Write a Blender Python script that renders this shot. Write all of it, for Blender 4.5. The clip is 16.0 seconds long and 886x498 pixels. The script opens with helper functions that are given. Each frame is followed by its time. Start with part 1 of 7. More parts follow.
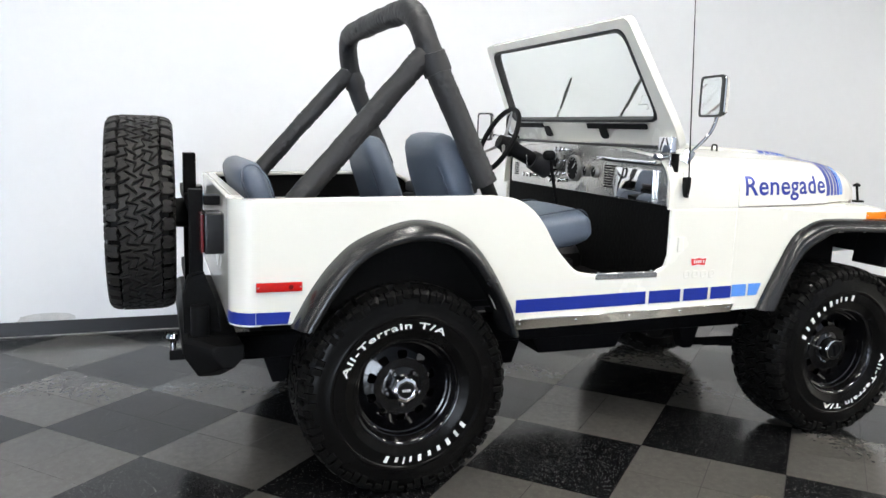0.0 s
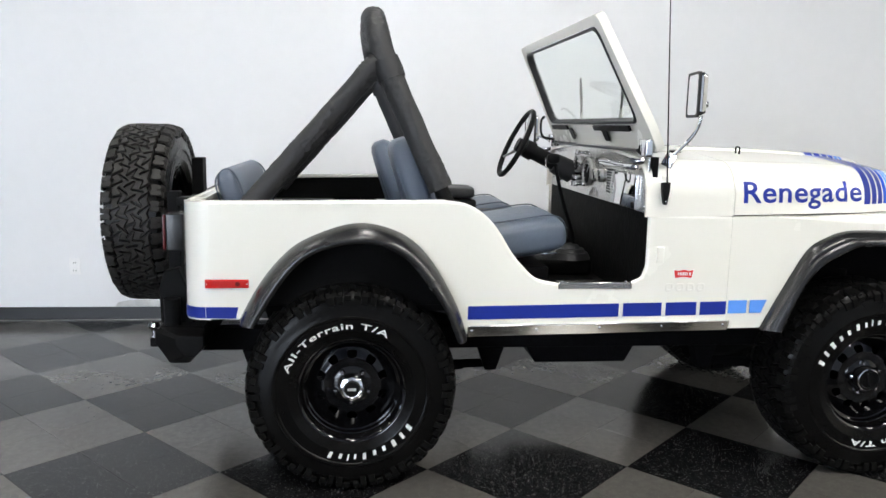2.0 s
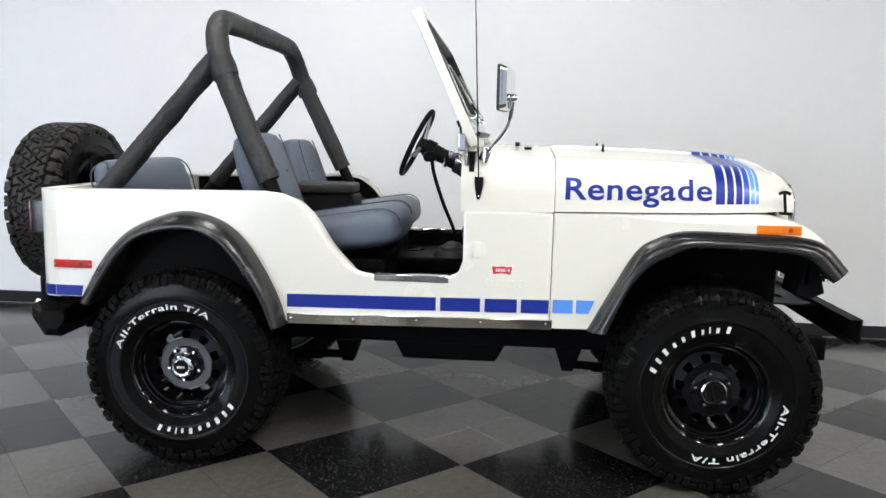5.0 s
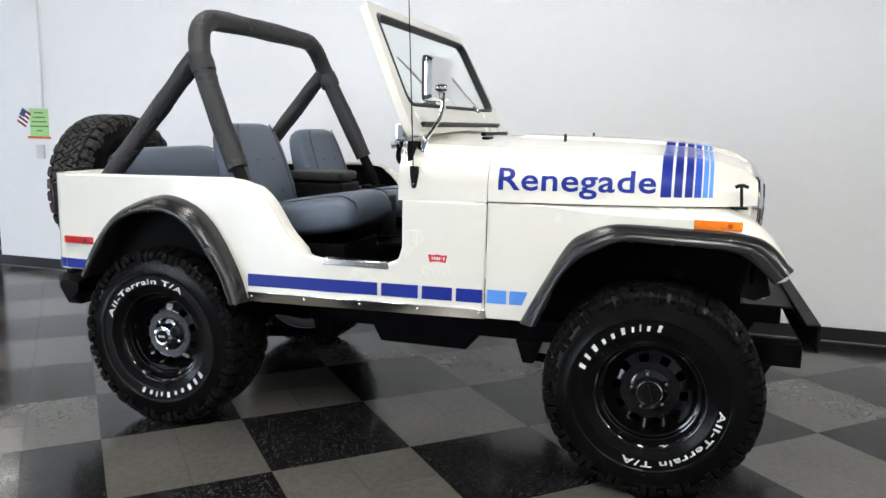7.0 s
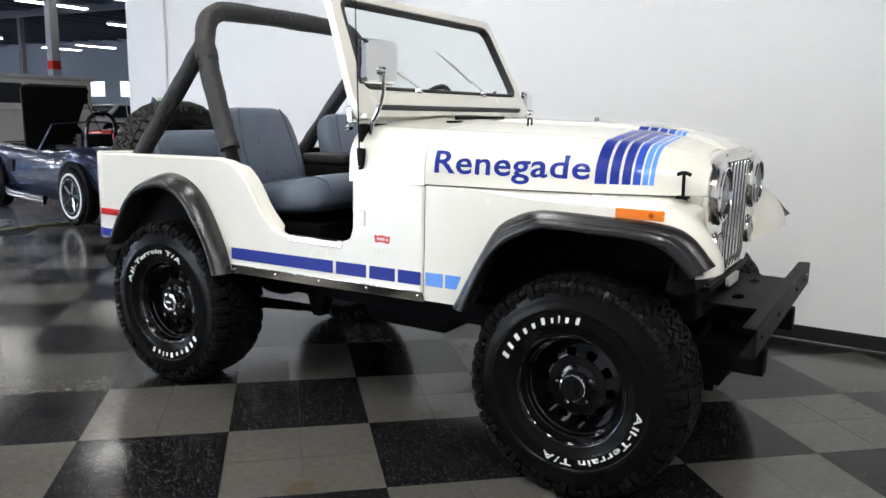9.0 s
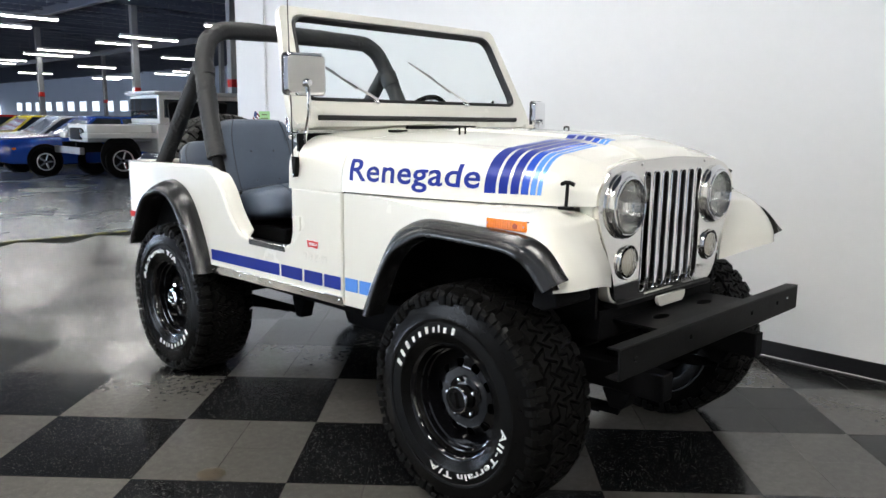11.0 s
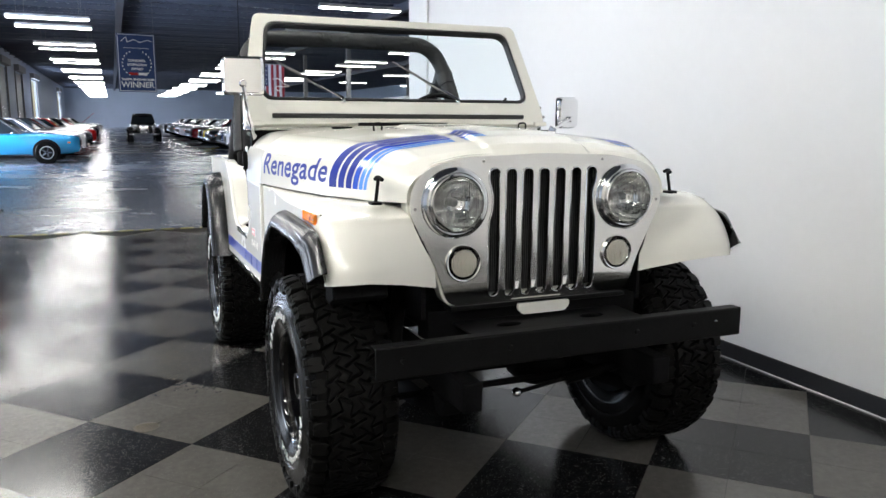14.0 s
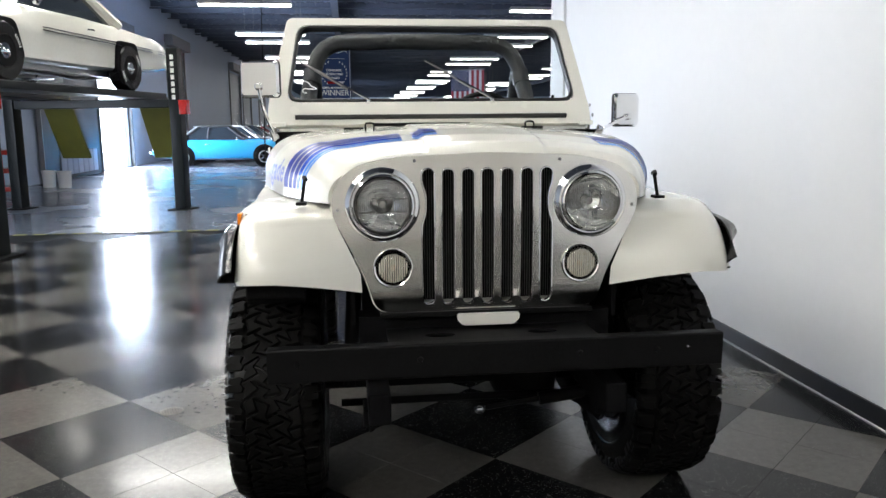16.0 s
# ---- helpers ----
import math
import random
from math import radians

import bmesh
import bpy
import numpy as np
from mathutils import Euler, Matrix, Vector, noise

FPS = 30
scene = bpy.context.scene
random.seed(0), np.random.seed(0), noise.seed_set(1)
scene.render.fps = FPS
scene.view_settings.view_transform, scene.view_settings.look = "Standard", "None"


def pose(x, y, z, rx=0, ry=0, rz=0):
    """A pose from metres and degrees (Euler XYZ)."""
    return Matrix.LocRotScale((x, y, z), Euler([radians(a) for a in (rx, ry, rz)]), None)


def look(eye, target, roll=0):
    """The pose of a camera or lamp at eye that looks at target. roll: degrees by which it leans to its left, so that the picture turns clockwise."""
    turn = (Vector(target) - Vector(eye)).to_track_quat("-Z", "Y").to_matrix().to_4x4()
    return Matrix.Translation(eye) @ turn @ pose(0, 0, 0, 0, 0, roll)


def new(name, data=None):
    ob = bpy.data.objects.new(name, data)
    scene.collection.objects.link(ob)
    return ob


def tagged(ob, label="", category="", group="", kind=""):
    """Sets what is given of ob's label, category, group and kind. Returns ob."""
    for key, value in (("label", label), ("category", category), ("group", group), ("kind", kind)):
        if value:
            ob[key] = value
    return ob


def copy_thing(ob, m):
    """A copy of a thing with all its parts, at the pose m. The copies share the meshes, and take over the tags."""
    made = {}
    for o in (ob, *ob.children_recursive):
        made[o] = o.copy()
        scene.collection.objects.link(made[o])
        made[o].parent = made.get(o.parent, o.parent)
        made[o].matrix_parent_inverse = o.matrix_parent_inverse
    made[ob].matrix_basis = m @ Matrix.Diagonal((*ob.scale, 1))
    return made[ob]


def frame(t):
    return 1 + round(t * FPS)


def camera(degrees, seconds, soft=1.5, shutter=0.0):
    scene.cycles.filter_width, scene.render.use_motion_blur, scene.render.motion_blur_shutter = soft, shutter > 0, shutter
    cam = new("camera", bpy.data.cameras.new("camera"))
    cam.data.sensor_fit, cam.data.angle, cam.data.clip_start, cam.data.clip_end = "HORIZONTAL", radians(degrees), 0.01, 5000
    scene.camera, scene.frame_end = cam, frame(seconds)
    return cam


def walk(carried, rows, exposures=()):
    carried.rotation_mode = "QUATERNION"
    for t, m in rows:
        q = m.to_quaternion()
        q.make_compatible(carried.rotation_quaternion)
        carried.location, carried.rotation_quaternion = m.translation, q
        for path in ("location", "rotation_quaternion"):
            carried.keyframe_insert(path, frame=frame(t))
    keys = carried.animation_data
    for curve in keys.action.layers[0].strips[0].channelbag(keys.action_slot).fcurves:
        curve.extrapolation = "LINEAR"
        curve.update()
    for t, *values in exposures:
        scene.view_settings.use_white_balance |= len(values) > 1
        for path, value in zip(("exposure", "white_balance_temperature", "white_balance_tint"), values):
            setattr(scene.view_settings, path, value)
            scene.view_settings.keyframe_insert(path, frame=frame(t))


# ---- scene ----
cam = camera(59.9, 16.0)
PATH = [
    (0, (-0.887, -3.517, 1.399), (-0.186, -1.67, 1.092), 1.9),
    (0.5, (-0.656, -3.594, 1.408), (-0.081, -1.702, 1.105), 1.7),
    (1, (-0.417, -3.658, 1.42), (0.03, -1.732, 1.12), 1.6),
    (1.5, (-0.189, -3.707, 1.423), (0.136, -1.758, 1.116), 1.4),
    (2, (0.029, -3.741, 1.438), (0.244, -1.779, 1.12), 1.2),
    (2.5, (0.266, -3.764, 1.417), (0.381, -1.79, 1.116), 1.3),
    (3, (0.463, -3.789, 1.429), (0.533, -1.814, 1.119), 1.3),
    (3.5, (0.671, -3.812, 1.422), (0.694, -1.835, 1.116), 1.5),
    (4, (0.875, -3.825, 1.427), (0.848, -1.849, 1.118), 1.5),
    (4.5, (1.093, -3.833, 1.418), (1.005, -1.857, 1.115), 1.5),
    (5, (1.346, -3.837, 1.381), (1.176, -1.865, 1.095), 1.3),
    (5.2, (1.467, -3.813, 1.371), (1.25, -1.844, 1.091), 1.4),
    (7.3, (2.379, -3.701, 1.406), (1.716, -1.844, 1.076), 1.1),
    (7.5, (2.478, -3.672, 1.403), (1.757, -1.836, 1.072), 1.1),
    (8, (2.723, -3.584, 1.406), (1.882, -1.802, 1.068), 1.1),
    (8.5, (2.941, -3.483, 1.407), (2.003, -1.75, 1.063), 1.3),
    (9, (3.147, -3.345, 1.392), (2.124, -1.664, 1.037), 1.2),
    (9.2, (3.236, -3.28, 1.395), (2.174, -1.624, 1.034), 1.1),
    (11.3, (4.095, -2.618, 1.398), (2.656, -1.269, 1.071), 0.7),
    (11.5, (4.167, -2.545, 1.401), (2.696, -1.23, 1.075), 0.7),
    (12, (4.347, -2.345, 1.398), (2.806, -1.114, 1.068), 0.6),
    (12.5, (4.502, -2.13, 1.396), (2.889, -0.991, 1.071), 0.5),
    (13, (4.659, -1.883, 1.398), (2.964, -0.871, 1.076), 0.5),
    (13.5, (4.788, -1.645, 1.39), (3.029, -0.751, 1.066), 0.5),
    (14, (4.894, -1.394, 1.382), (3.079, -0.623, 1.051), 0.3),
    (14.5, (4.965, -1.158, 1.381), (3.101, -0.512, 1.05), 0.0),
    (15, (5.002, -0.919, 1.367), (3.093, -0.415, 1.043), -0.1),
    (15.5, (5.014, -0.679, 1.358), (3.076, -0.308, 1.037), -0.5),
    (16, (5.008, -0.444, 1.361), (3.047, -0.211, 1.04), -0.5),
]
walk(cam, [(t, look(eye, target, roll)) for t, eye, target, roll in PATH], ((0.0, 0.22), (1.0, 0.12), (2.5, 0.0), (5.2, 0.0), (7.5, -0.06), (9.0, -0.07), (12.0, -0.02), (16.0, 0.0)))

# ---- light ----
world = bpy.data.worlds.new("world")
scene.world = world
world.use_nodes = True
sky = world.node_tree.nodes.new("ShaderNodeTexSky")
sky.sky_type, sky.sun_disc, sky.sun_elevation, sky.sun_rotation = "NISHITA", False, radians(50), radians(200)
world.node_tree.links.new(sky.outputs[0], world.node_tree.nodes["Background"].inputs[0])
world.node_tree.nodes["Background"].inputs[1].default_value = 0.10


def area_lamp(name, x, y, z, rx, rz, sx, sy, watts, colour):
    data = bpy.data.lights.new(name, "AREA")
    data.shape, data.size, data.size_y, data.energy, data.color = "RECTANGLE", sx, sy, watts, colour
    ob = new(name, data)
    ob.matrix_world = pose(x, y, z, rx, 0, rz)
    return ob


TUBE_WHITE = (1.0, 0.985, 0.935)
DAY_BLUE = (0.68, 0.80, 1.0)
# unseen strip lamps over the display corner, hung like those of the hall, placed to brighten vehicle and end wall
NEAR_STRIPS = {(-7.6, -3.3): 95, (-4.3, -3.1): 42, (-0.2, -4.2): 68, (2.6, -3.9): 150, (5.3, -3.9): 95, (-2.4, -0.7): 8, (0.3, -0.7): 58, (8.5, -3.1): 195}
for (lx, ly), watts in NEAR_STRIPS.items():
    area_lamp("strip_lamp", lx, ly, 4.40, 0, 0, 0.35, 2.3, watts, TUBE_WHITE)
# the strip over the roadster beyond the display wall, unseen, added to brighten roadster and wagon
area_lamp("strip_lamp", -8.0, 5.0, 4.40, 0, 0, 0.35, 2.3, 30, TUBE_WHITE)
# daylight in the open roll-up doors of the side wall; the nearest, out of view, is added to light the vehicle
area_lamp("door_daylight", -4.4, -7.85, 1.6, 90, 0, 3.1, 3.0, 150, DAY_BLUE)
area_lamp("door_daylight", -21.35, -7.85, 2.1, 90, 0, 3.3, 4.0, 2500, DAY_BLUE)
for lx in (-77.5, -113.5):
    area_lamp("door_daylight", lx, -7.85, 2.3, 90, 0, 5.5, 4.4, 1500, DAY_BLUE)

# ---- materials ----
def mat(name, colour, rough=0.5, metal=0.0, vary=0.08, scale=6.0, bump=0.0, bump_scale=60.0, coat=0.0, spec=0.5, rough_vary=0.08):
    """A surface with blotches at a large scale, grain at a small one, and a fine relief."""
    m = bpy.data.materials.new(name)
    m.use_nodes = True
    nt = m.node_tree
    b = nt.nodes["Principled BSDF"]
    b.inputs["Metallic"].default_value, b.inputs["Roughness"].default_value = metal, rough
    b.inputs["Coat Weight"].default_value, b.inputs["Specular IOR Level"].default_value = coat, spec
    b.inputs["Coat Roughness"].default_value = 0.04
    co = nt.nodes.new("ShaderNodeTexCoord")
    big, small = nt.nodes.new("ShaderNodeTexNoise"), nt.nodes.new("ShaderNodeTexNoise")
    big.inputs["Scale"].default_value, small.inputs["Scale"].default_value = scale, scale * 14
    big.inputs["Detail"].default_value = 4
    add = nt.nodes.new("ShaderNodeMath")
    add.operation = "ADD"
    ramp = nt.nodes.new("ShaderNodeMapRange")
    ramp.inputs["From Min"].default_value, ramp.inputs["From Max"].default_value = 0.6, 1.4
    mix = nt.nodes.new("ShaderNodeMix")
    mix.data_type = "RGBA"
    lo = [c * (1 - vary) for c in colour[:3]] + [1]
    hi = [min(1, c * (1 + vary)) for c in colour[:3]] + [1]
    mix.inputs["A"].default_value, mix.inputs["B"].default_value = lo, hi
    for n in (big, small):
        nt.links.new(co.outputs["Object"], n.inputs["Vector"])
    nt.links.new(big.outputs[0], add.inputs[0])
    nt.links.new(small.outputs[0], add.inputs[1])
    nt.links.new(add.outputs[0], ramp.inputs["Value"])
    nt.links.new(ramp.outputs[0], mix.inputs["Factor"])
    nt.links.new(mix.outputs["Result"], b.inputs["Base Color"])
    rr = nt.nodes.new("ShaderNodeMapRange")
    rr.inputs["To Min"].default_value, rr.inputs["To Max"].default_value = max(0.01, rough * (1 - rough_vary * 2)), min(1, rough * (1 + rough_vary * 2))
    nt.links.new(big.outputs[0], rr.inputs["Value"])
    nt.links.new(rr.outputs[0], b.inputs["Roughness"])
    if bump:
        bn, bp = nt.nodes.new("ShaderNodeTexNoise"), nt.nodes.new("ShaderNodeBump")
        bn.inputs["Scale"].default_value, bn.inputs["Detail"].default_value = bump_scale, 6
        bp.inputs["Strength"].default_value, bp.inputs["Distance"].default_value = bump, 0.004
        nt.links.new(co.outputs["Object"], bn.inputs["Vector"])
        nt.links.new(bn.outputs[0], bp.inputs["Height"])
        nt.links.new(bp.outputs[0], b.inputs["Normal"])
    return m


def glow(name, colour, strength):
    m = bpy.data.materials.new(name)
    m.use_nodes = True
    b = m.node_tree.nodes["Principled BSDF"]
    b.inputs["Base Color"].default_value = (*colour, 1)
    b.inputs["Emission Color"].default_value, b.inputs["Emission Strength"].default_value = (*colour, 1), strength
    return m


def glass(name, colour=(0.93, 0.97, 0.95), rough=0.0, ior=1.45):
    m = bpy.data.materials.new(name)
    m.use_nodes = True
    b = m.node_tree.nodes["Principled BSDF"]
    b.inputs["Base Color"].default_value = (*colour, 1)
    b.inputs["Transmission Weight"].default_value, b.inputs["Roughness"].default_value, b.inputs["IOR"].default_value = 1.0, rough, ior
    return m


def fluted(m):
    """Adds the ribs of a pressed lamp lens."""
    nt = m.node_tree
    co, wave, bp = nt.nodes.new("ShaderNodeTexCoord"), nt.nodes.new("ShaderNodeTexWave"), nt.nodes.new("ShaderNodeBump")
    wave.bands_direction, wave.inputs["Scale"].default_value, wave.inputs["Distortion"].default_value = "Y", 25, 0.4
    wave.inputs["Detail Scale"].default_value = 3.0
    bp.inputs["Strength"].default_value, bp.inputs["Distance"].default_value = 0.13, 0.004
    nt.links.new(co.outputs["Object"], wave.inputs["Vector"])
    nt.links.new(wave.outputs[0], bp.inputs["Height"])
    nt.links.new(bp.outputs[0], nt.nodes["Principled BSDF"].inputs["Normal"])
    return m


def tile_mat(name, colour, chip, chip_amount, rough):
    """Vinyl composition tile: chips of another tone, wear, and a waxed gloss; each tile a little different."""
    m = mat(name, colour, rough, 0, 0.20, 2.2, 0.02, 25, 0.06, 0.31, 0.2)
    m.node_tree.nodes["Principled BSDF"].inputs["Coat Roughness"].default_value = 0.06
    nt = m.node_tree
    b = nt.nodes["Principled BSDF"]
    src = b.inputs["Base Color"].links[0].from_socket
    co = nt.nodes.new("ShaderNodeTexCoord")
    info = nt.nodes.new("ShaderNodeObjectInfo")
    shift = nt.nodes.new("ShaderNodeVectorMath")
    shift.operation = "ADD"
    scl = nt.nodes.new("ShaderNodeMath")
    scl.operation, scl.inputs[1].default_value = "MULTIPLY", 37.0
    nt.links.new(info.outputs["Random"], scl.inputs[0])
    nt.links.new(co.outputs["Object"], shift.inputs[0])
    nt.links.new(scl.outputs[0], shift.inputs[1])
    vor = nt.nodes.new("ShaderNodeTexVoronoi")
    vor.inputs["Scale"].default_value = 190
    nt.links.new(shift.outputs[0], vor.inputs["Vector"])
    sel = nt.nodes.new("ShaderNodeMath")
    sel.operation, sel.inputs[1].default_value = "LESS_THAN", chip_amount
    sep = nt.nodes.new("ShaderNodeSeparateColor")
    nt.links.new(vor.outputs["Color"], sep.inputs[0])
    nt.links.new(sep.outputs[0], sel.inputs[0])
    near, reach = nt.nodes.new("ShaderNodeMath"), nt.nodes.new("ShaderNodeMapRange")
    near.operation = "LESS_THAN"
    reach.inputs["To Min"].default_value, reach.inputs["To Max"].default_value = 0.10, 0.48
    nt.links.new(sep.outputs[1], reach.inputs["Value"])
    nt.links.new(vor.outputs["Distance"], near.inputs[0])
    nt.links.new(reach.outputs[0], near.inputs[1])
    both = nt.nodes.new("ShaderNodeMath")
    both.operation = "MULTIPLY"
    nt.links.new(sel.outputs[0], both.inputs[0])
    nt.links.new(near.outputs[0], both.inputs[1])
    mx = nt.nodes.new("ShaderNodeMix")
    mx.data_type = "RGBA"
    mx.inputs["B"].default_value = (*chip, 1)
    nt.links.new(both.outputs[0], mx.inputs["Factor"])
    nt.links.new(src, mx.inputs["A"])
    tone = nt.nodes.new("ShaderNodeHueSaturation")
    val = nt.nodes.new("ShaderNodeMapRange")
    val.inputs["To Min"].default_value, val.inputs["To Max"].default_value = 0.85, 1.15
    nt.links.new(info.outputs["Random"], val.inputs["Value"])
    nt.links.new(val.outputs[0], tone.inputs["Value"])
    nt.links.new(mx.outputs["Result"], tone.inputs["Color"])
    nt.links.new(tone.outputs[0], b.inputs["Base Color"])
    return m


M_WHITE = mat("white_paint", (0.80, 0.785, 0.715), 0.26, 0, 0.004, 3, 0.004, 120, 0.6)
M_BLACK = mat("black_paint", (0.006, 0.006, 0.0063), 0.5, 0, 0.3, 8, 0.15, 90, 0, 0.08)
M_GLOSSBLACK = mat("gloss_black", (0.0025, 0.0025, 0.003), 0.09, 0, 0.2, 8, 0.0, 90, 0.12, 0.42)
M_UNDER = mat("undercoat", (0.0045, 0.0045, 0.005), 0.7, 0, 0.5, 10, 0.4, 60, 0, 0.06)
M_FLARE = mat("flare_plastic", (0.011, 0.011, 0.0115), 0.26, 0, 0.2, 7, 0.06, 180)
M_RUBBER = mat("tyre_rubber", (0.0036, 0.0035, 0.0034), 0.25, 0, 0.3, 14, 0.08, 150, 0, 0.10)
M_TREAD = mat("black_tread", (0.0042, 0.0041, 0.0039), 0.52, 0, 0.35, 10, 0.2, 150, 0, 0.07)
# lighter copy of the tread colour, standing for light on the spare
M_LITTREAD = mat("lit_spare_tread", (0.020, 0.0186, 0.0172), 0.55, 0, 0.4, 10, 0.25, 150, 0, 0.3)
M_TRIMRUBBER = mat("black_rubber", (0.014, 0.014, 0.015), 0.5, 0, 0.2, 20, 0.1, 200)
M_CHROME = mat("chrome", (0.86, 0.86, 0.87), 0.05, 1, 0.02, 9, 0.0, 50, 0, 0.5, 0.3)
M_STEEL = mat("stainless_steel", (0.86, 0.84, 0.80), 0.14, 1, 0.015, 9, 0.0, 140, 0, 0.5, 0.06)
M_DASH = mat("brushed_dash_steel", (0.66, 0.65, 0.62), 0.26, 1, 0.12, 30, 0.12, 160)
M_DULLSTEEL = mat("dull_steel", (0.38, 0.37, 0.36), 0.38, 1, 0.2, 12, 0.1, 80)
M_VINYL = mat("blue_grey_vinyl", (0.080, 0.101, 0.138), 0.42, 0, 0.10, 10, 0.35, 220)
M_SEAM = mat("dark_piping", (0.045, 0.058, 0.08), 0.5)
M_PAD = mat("roll_bar_padding", (0.016, 0.016, 0.0175), 0.55, 0, 0.25, 16, 0.25, 160)
M_BLUE = mat("blue_decal", (0.014, 0.030, 0.25), 0.34, 0, 0.06, 9, 0, 50, 0.0, 0.22)
M_MIDBLUE = mat("mid_blue_decal", (0.03, 0.09, 0.52), 0.22, 0, 0.06, 9, 0, 50, 0.2, 0.4)
M_LIGHTBLUE = mat("light_blue_decal", (0.11, 0.30, 0.80), 0.22, 0, 0.06, 9, 0, 50, 0.2, 0.4)
M_RED = mat("red_decal", (0.62, 0.03, 0.03), 0.35)
M_REDLENS = mat("red_lens", (0.52, 0.008, 0.006), 0.25, 0, 0.1, 90, 0.4, 300, 0.04, 0.3)
M_TAILLENS = mat("dark_red_lens", (0.08, 0.004, 0.005), 0.25, 0, 0.1, 60, 0, 50, 0.2)
M_AMBERSPOT = mat("dark_amber_spot", (0.42, 0.065, 0.004), 0.25)
M_REDSPOT = mat("dark_red_spot", (0.16, 0.004, 0.004), 0.25)
M_AMBER = mat("amber_lens", (0.85, 0.21, 0.008), 0.2, 0, 0.1, 90, 0.4, 300, 0.2)
M_LETTER = mat("white_lettering", (0.78, 0.78, 0.76), 0.55)
M_GLASS = glass("window_glass", (0.945, 0.98, 0.965), 0.0, 1.12)
M_LENS = fluted(glass("lamp_glass", (0.97, 0.98, 0.98), 0.0))
M_HEADLENS = fluted(glass("headlight_glass", (0.98, 0.985, 0.985), 0.0, 1.22))
M_FLUTE = glass("pressed_glass", (0.97, 0.97, 0.96), 0.05, 1.4)
M_REFLECT = mat("satin_reflector", (0.92, 0.92, 0.91), 0.05, 1, 0.02, 9)
M_RIBBED = mat("ribbed_lens", (0.55, 0.51, 0.43), 0.2, 0, 0.1, 20, 0, 50, 0.6)
M_BULB = mat("brown_bulb", (0.30, 0.13, 0.05), 0.2)
M_MIRROR = mat("mirror_glass", (0.9, 0.9, 0.9), 0.01, 1, 0.0)
M_CARPET = mat("black_floor_lining", (0.0045, 0.0045, 0.0045), 0.6, 0, 0.4, 20, 0.6, 60, 0, 0.06)
M_WALL = mat("white_wall_paint", (0.78, 0.786, 0.80), 0.55, 0, 0.015, 1.2, 0.03, 160)
M_BASE = mat("black_baseboard", (0.012, 0.012, 0.014), 0.32, 0, 0.2, 5, 0.05, 60)
M_GREYTILE = tile_mat("grey_floor_tile", (0.083, 0.0785, 0.071), (0.122, 0.117, 0.105), 0.18, 0.18)
M_DARKTILE = tile_mat("black_floor_tile", (0.0072, 0.0072, 0.0077), (0.16, 0.16, 0.152), 0.17, 0.18)
for tile, gloss in ((M_DARKTILE, 0.17), (M_GREYTILE, 0.34)):
    tile.node_tree.nodes["Principled BSDF"].inputs["Specular IOR Level"].default_value = gloss
M_CONCRETE = mat("polished_dark_concrete", (0.125, 0.137, 0.165), 0.25, 0, 0.25, 0.6, 0.03, 12, 0, 0.5, 0.3)

# ---- mesh helpers ----
def mesh_of(name, bm, sharp=35):
    bmesh.ops.recalc_face_normals(bm, faces=bm.faces)
    me = bpy.data.meshes.new(name)
    bm.to_mesh(me)
    bm.free()
    for p in me.polygons:
        p.use_smooth = True
    me.set_sharp_from_angle(angle=radians(sharp))
    return me


def part(name, bm, material, parent=None, label="", sharp=35, bevel=0.0, segs=2):
    """Links a bmesh as one mesh object under a thing or a part."""
    ob = new(name, mesh_of(name, bm, sharp))
    ob.data.materials.append(material)
    if parent:
        ob.parent = parent
    if label:
        tagged(ob, label)
    if bevel:
        mod = ob.modifiers.new("bevel", "BEVEL")
        mod.width, mod.segments, mod.limit_method, mod.angle_limit = bevel, segs, "ANGLE", radians(40)
        mod.harden_normals = False
    return ob


def thing(name, label, category, m=None, group=""):
    ob = tagged(new(name), label, category, group)
    if m is not None:
        ob.matrix_world = m
    return ob


def box(bm, x0, x1, y0, y1, z0, z1, m=None):
    vs = [bm.verts.new(Vector((x, y, z)) if m is None else m @ Vector((x, y, z))) for x in (x0, x1) for y in (y0, y1) for z in (z0, z1)]
    for f in ((0, 1, 3, 2), (4, 6, 7, 5), (0, 4, 5, 1), (2, 3, 7, 6), (0, 2, 6, 4), (1, 5, 7, 3)):
        bm.faces.new([vs[i] for i in f])
    return bm


def boxed(x0, x1, y0, y1, z0, z1, m=None):
    return box(bmesh.new(), x0, x1, y0, y1, z0, z1, m)


def to3(axis, a, b, c):
    """(a, b) in the plane square to the axis, c along it."""
    return Vector({"x": (c, a, b), "y": (a, c, b), "z": (a, b, c)}[axis])


def prism(bm, pts, axis, c0, c1):
    lo = [bm.verts.new(to3(axis, a, b, c0)) for a, b in pts]
    hi = [bm.verts.new(to3(axis, a, b, c1)) for a, b in pts]
    n = len(pts)
    bm.faces.new(lo)
    bm.faces.new(hi[::-1])
    for i in range(n):
        bm.faces.new((lo[i], lo[(i + 1) % n], hi[(i + 1) % n], hi[i]))
    return bm


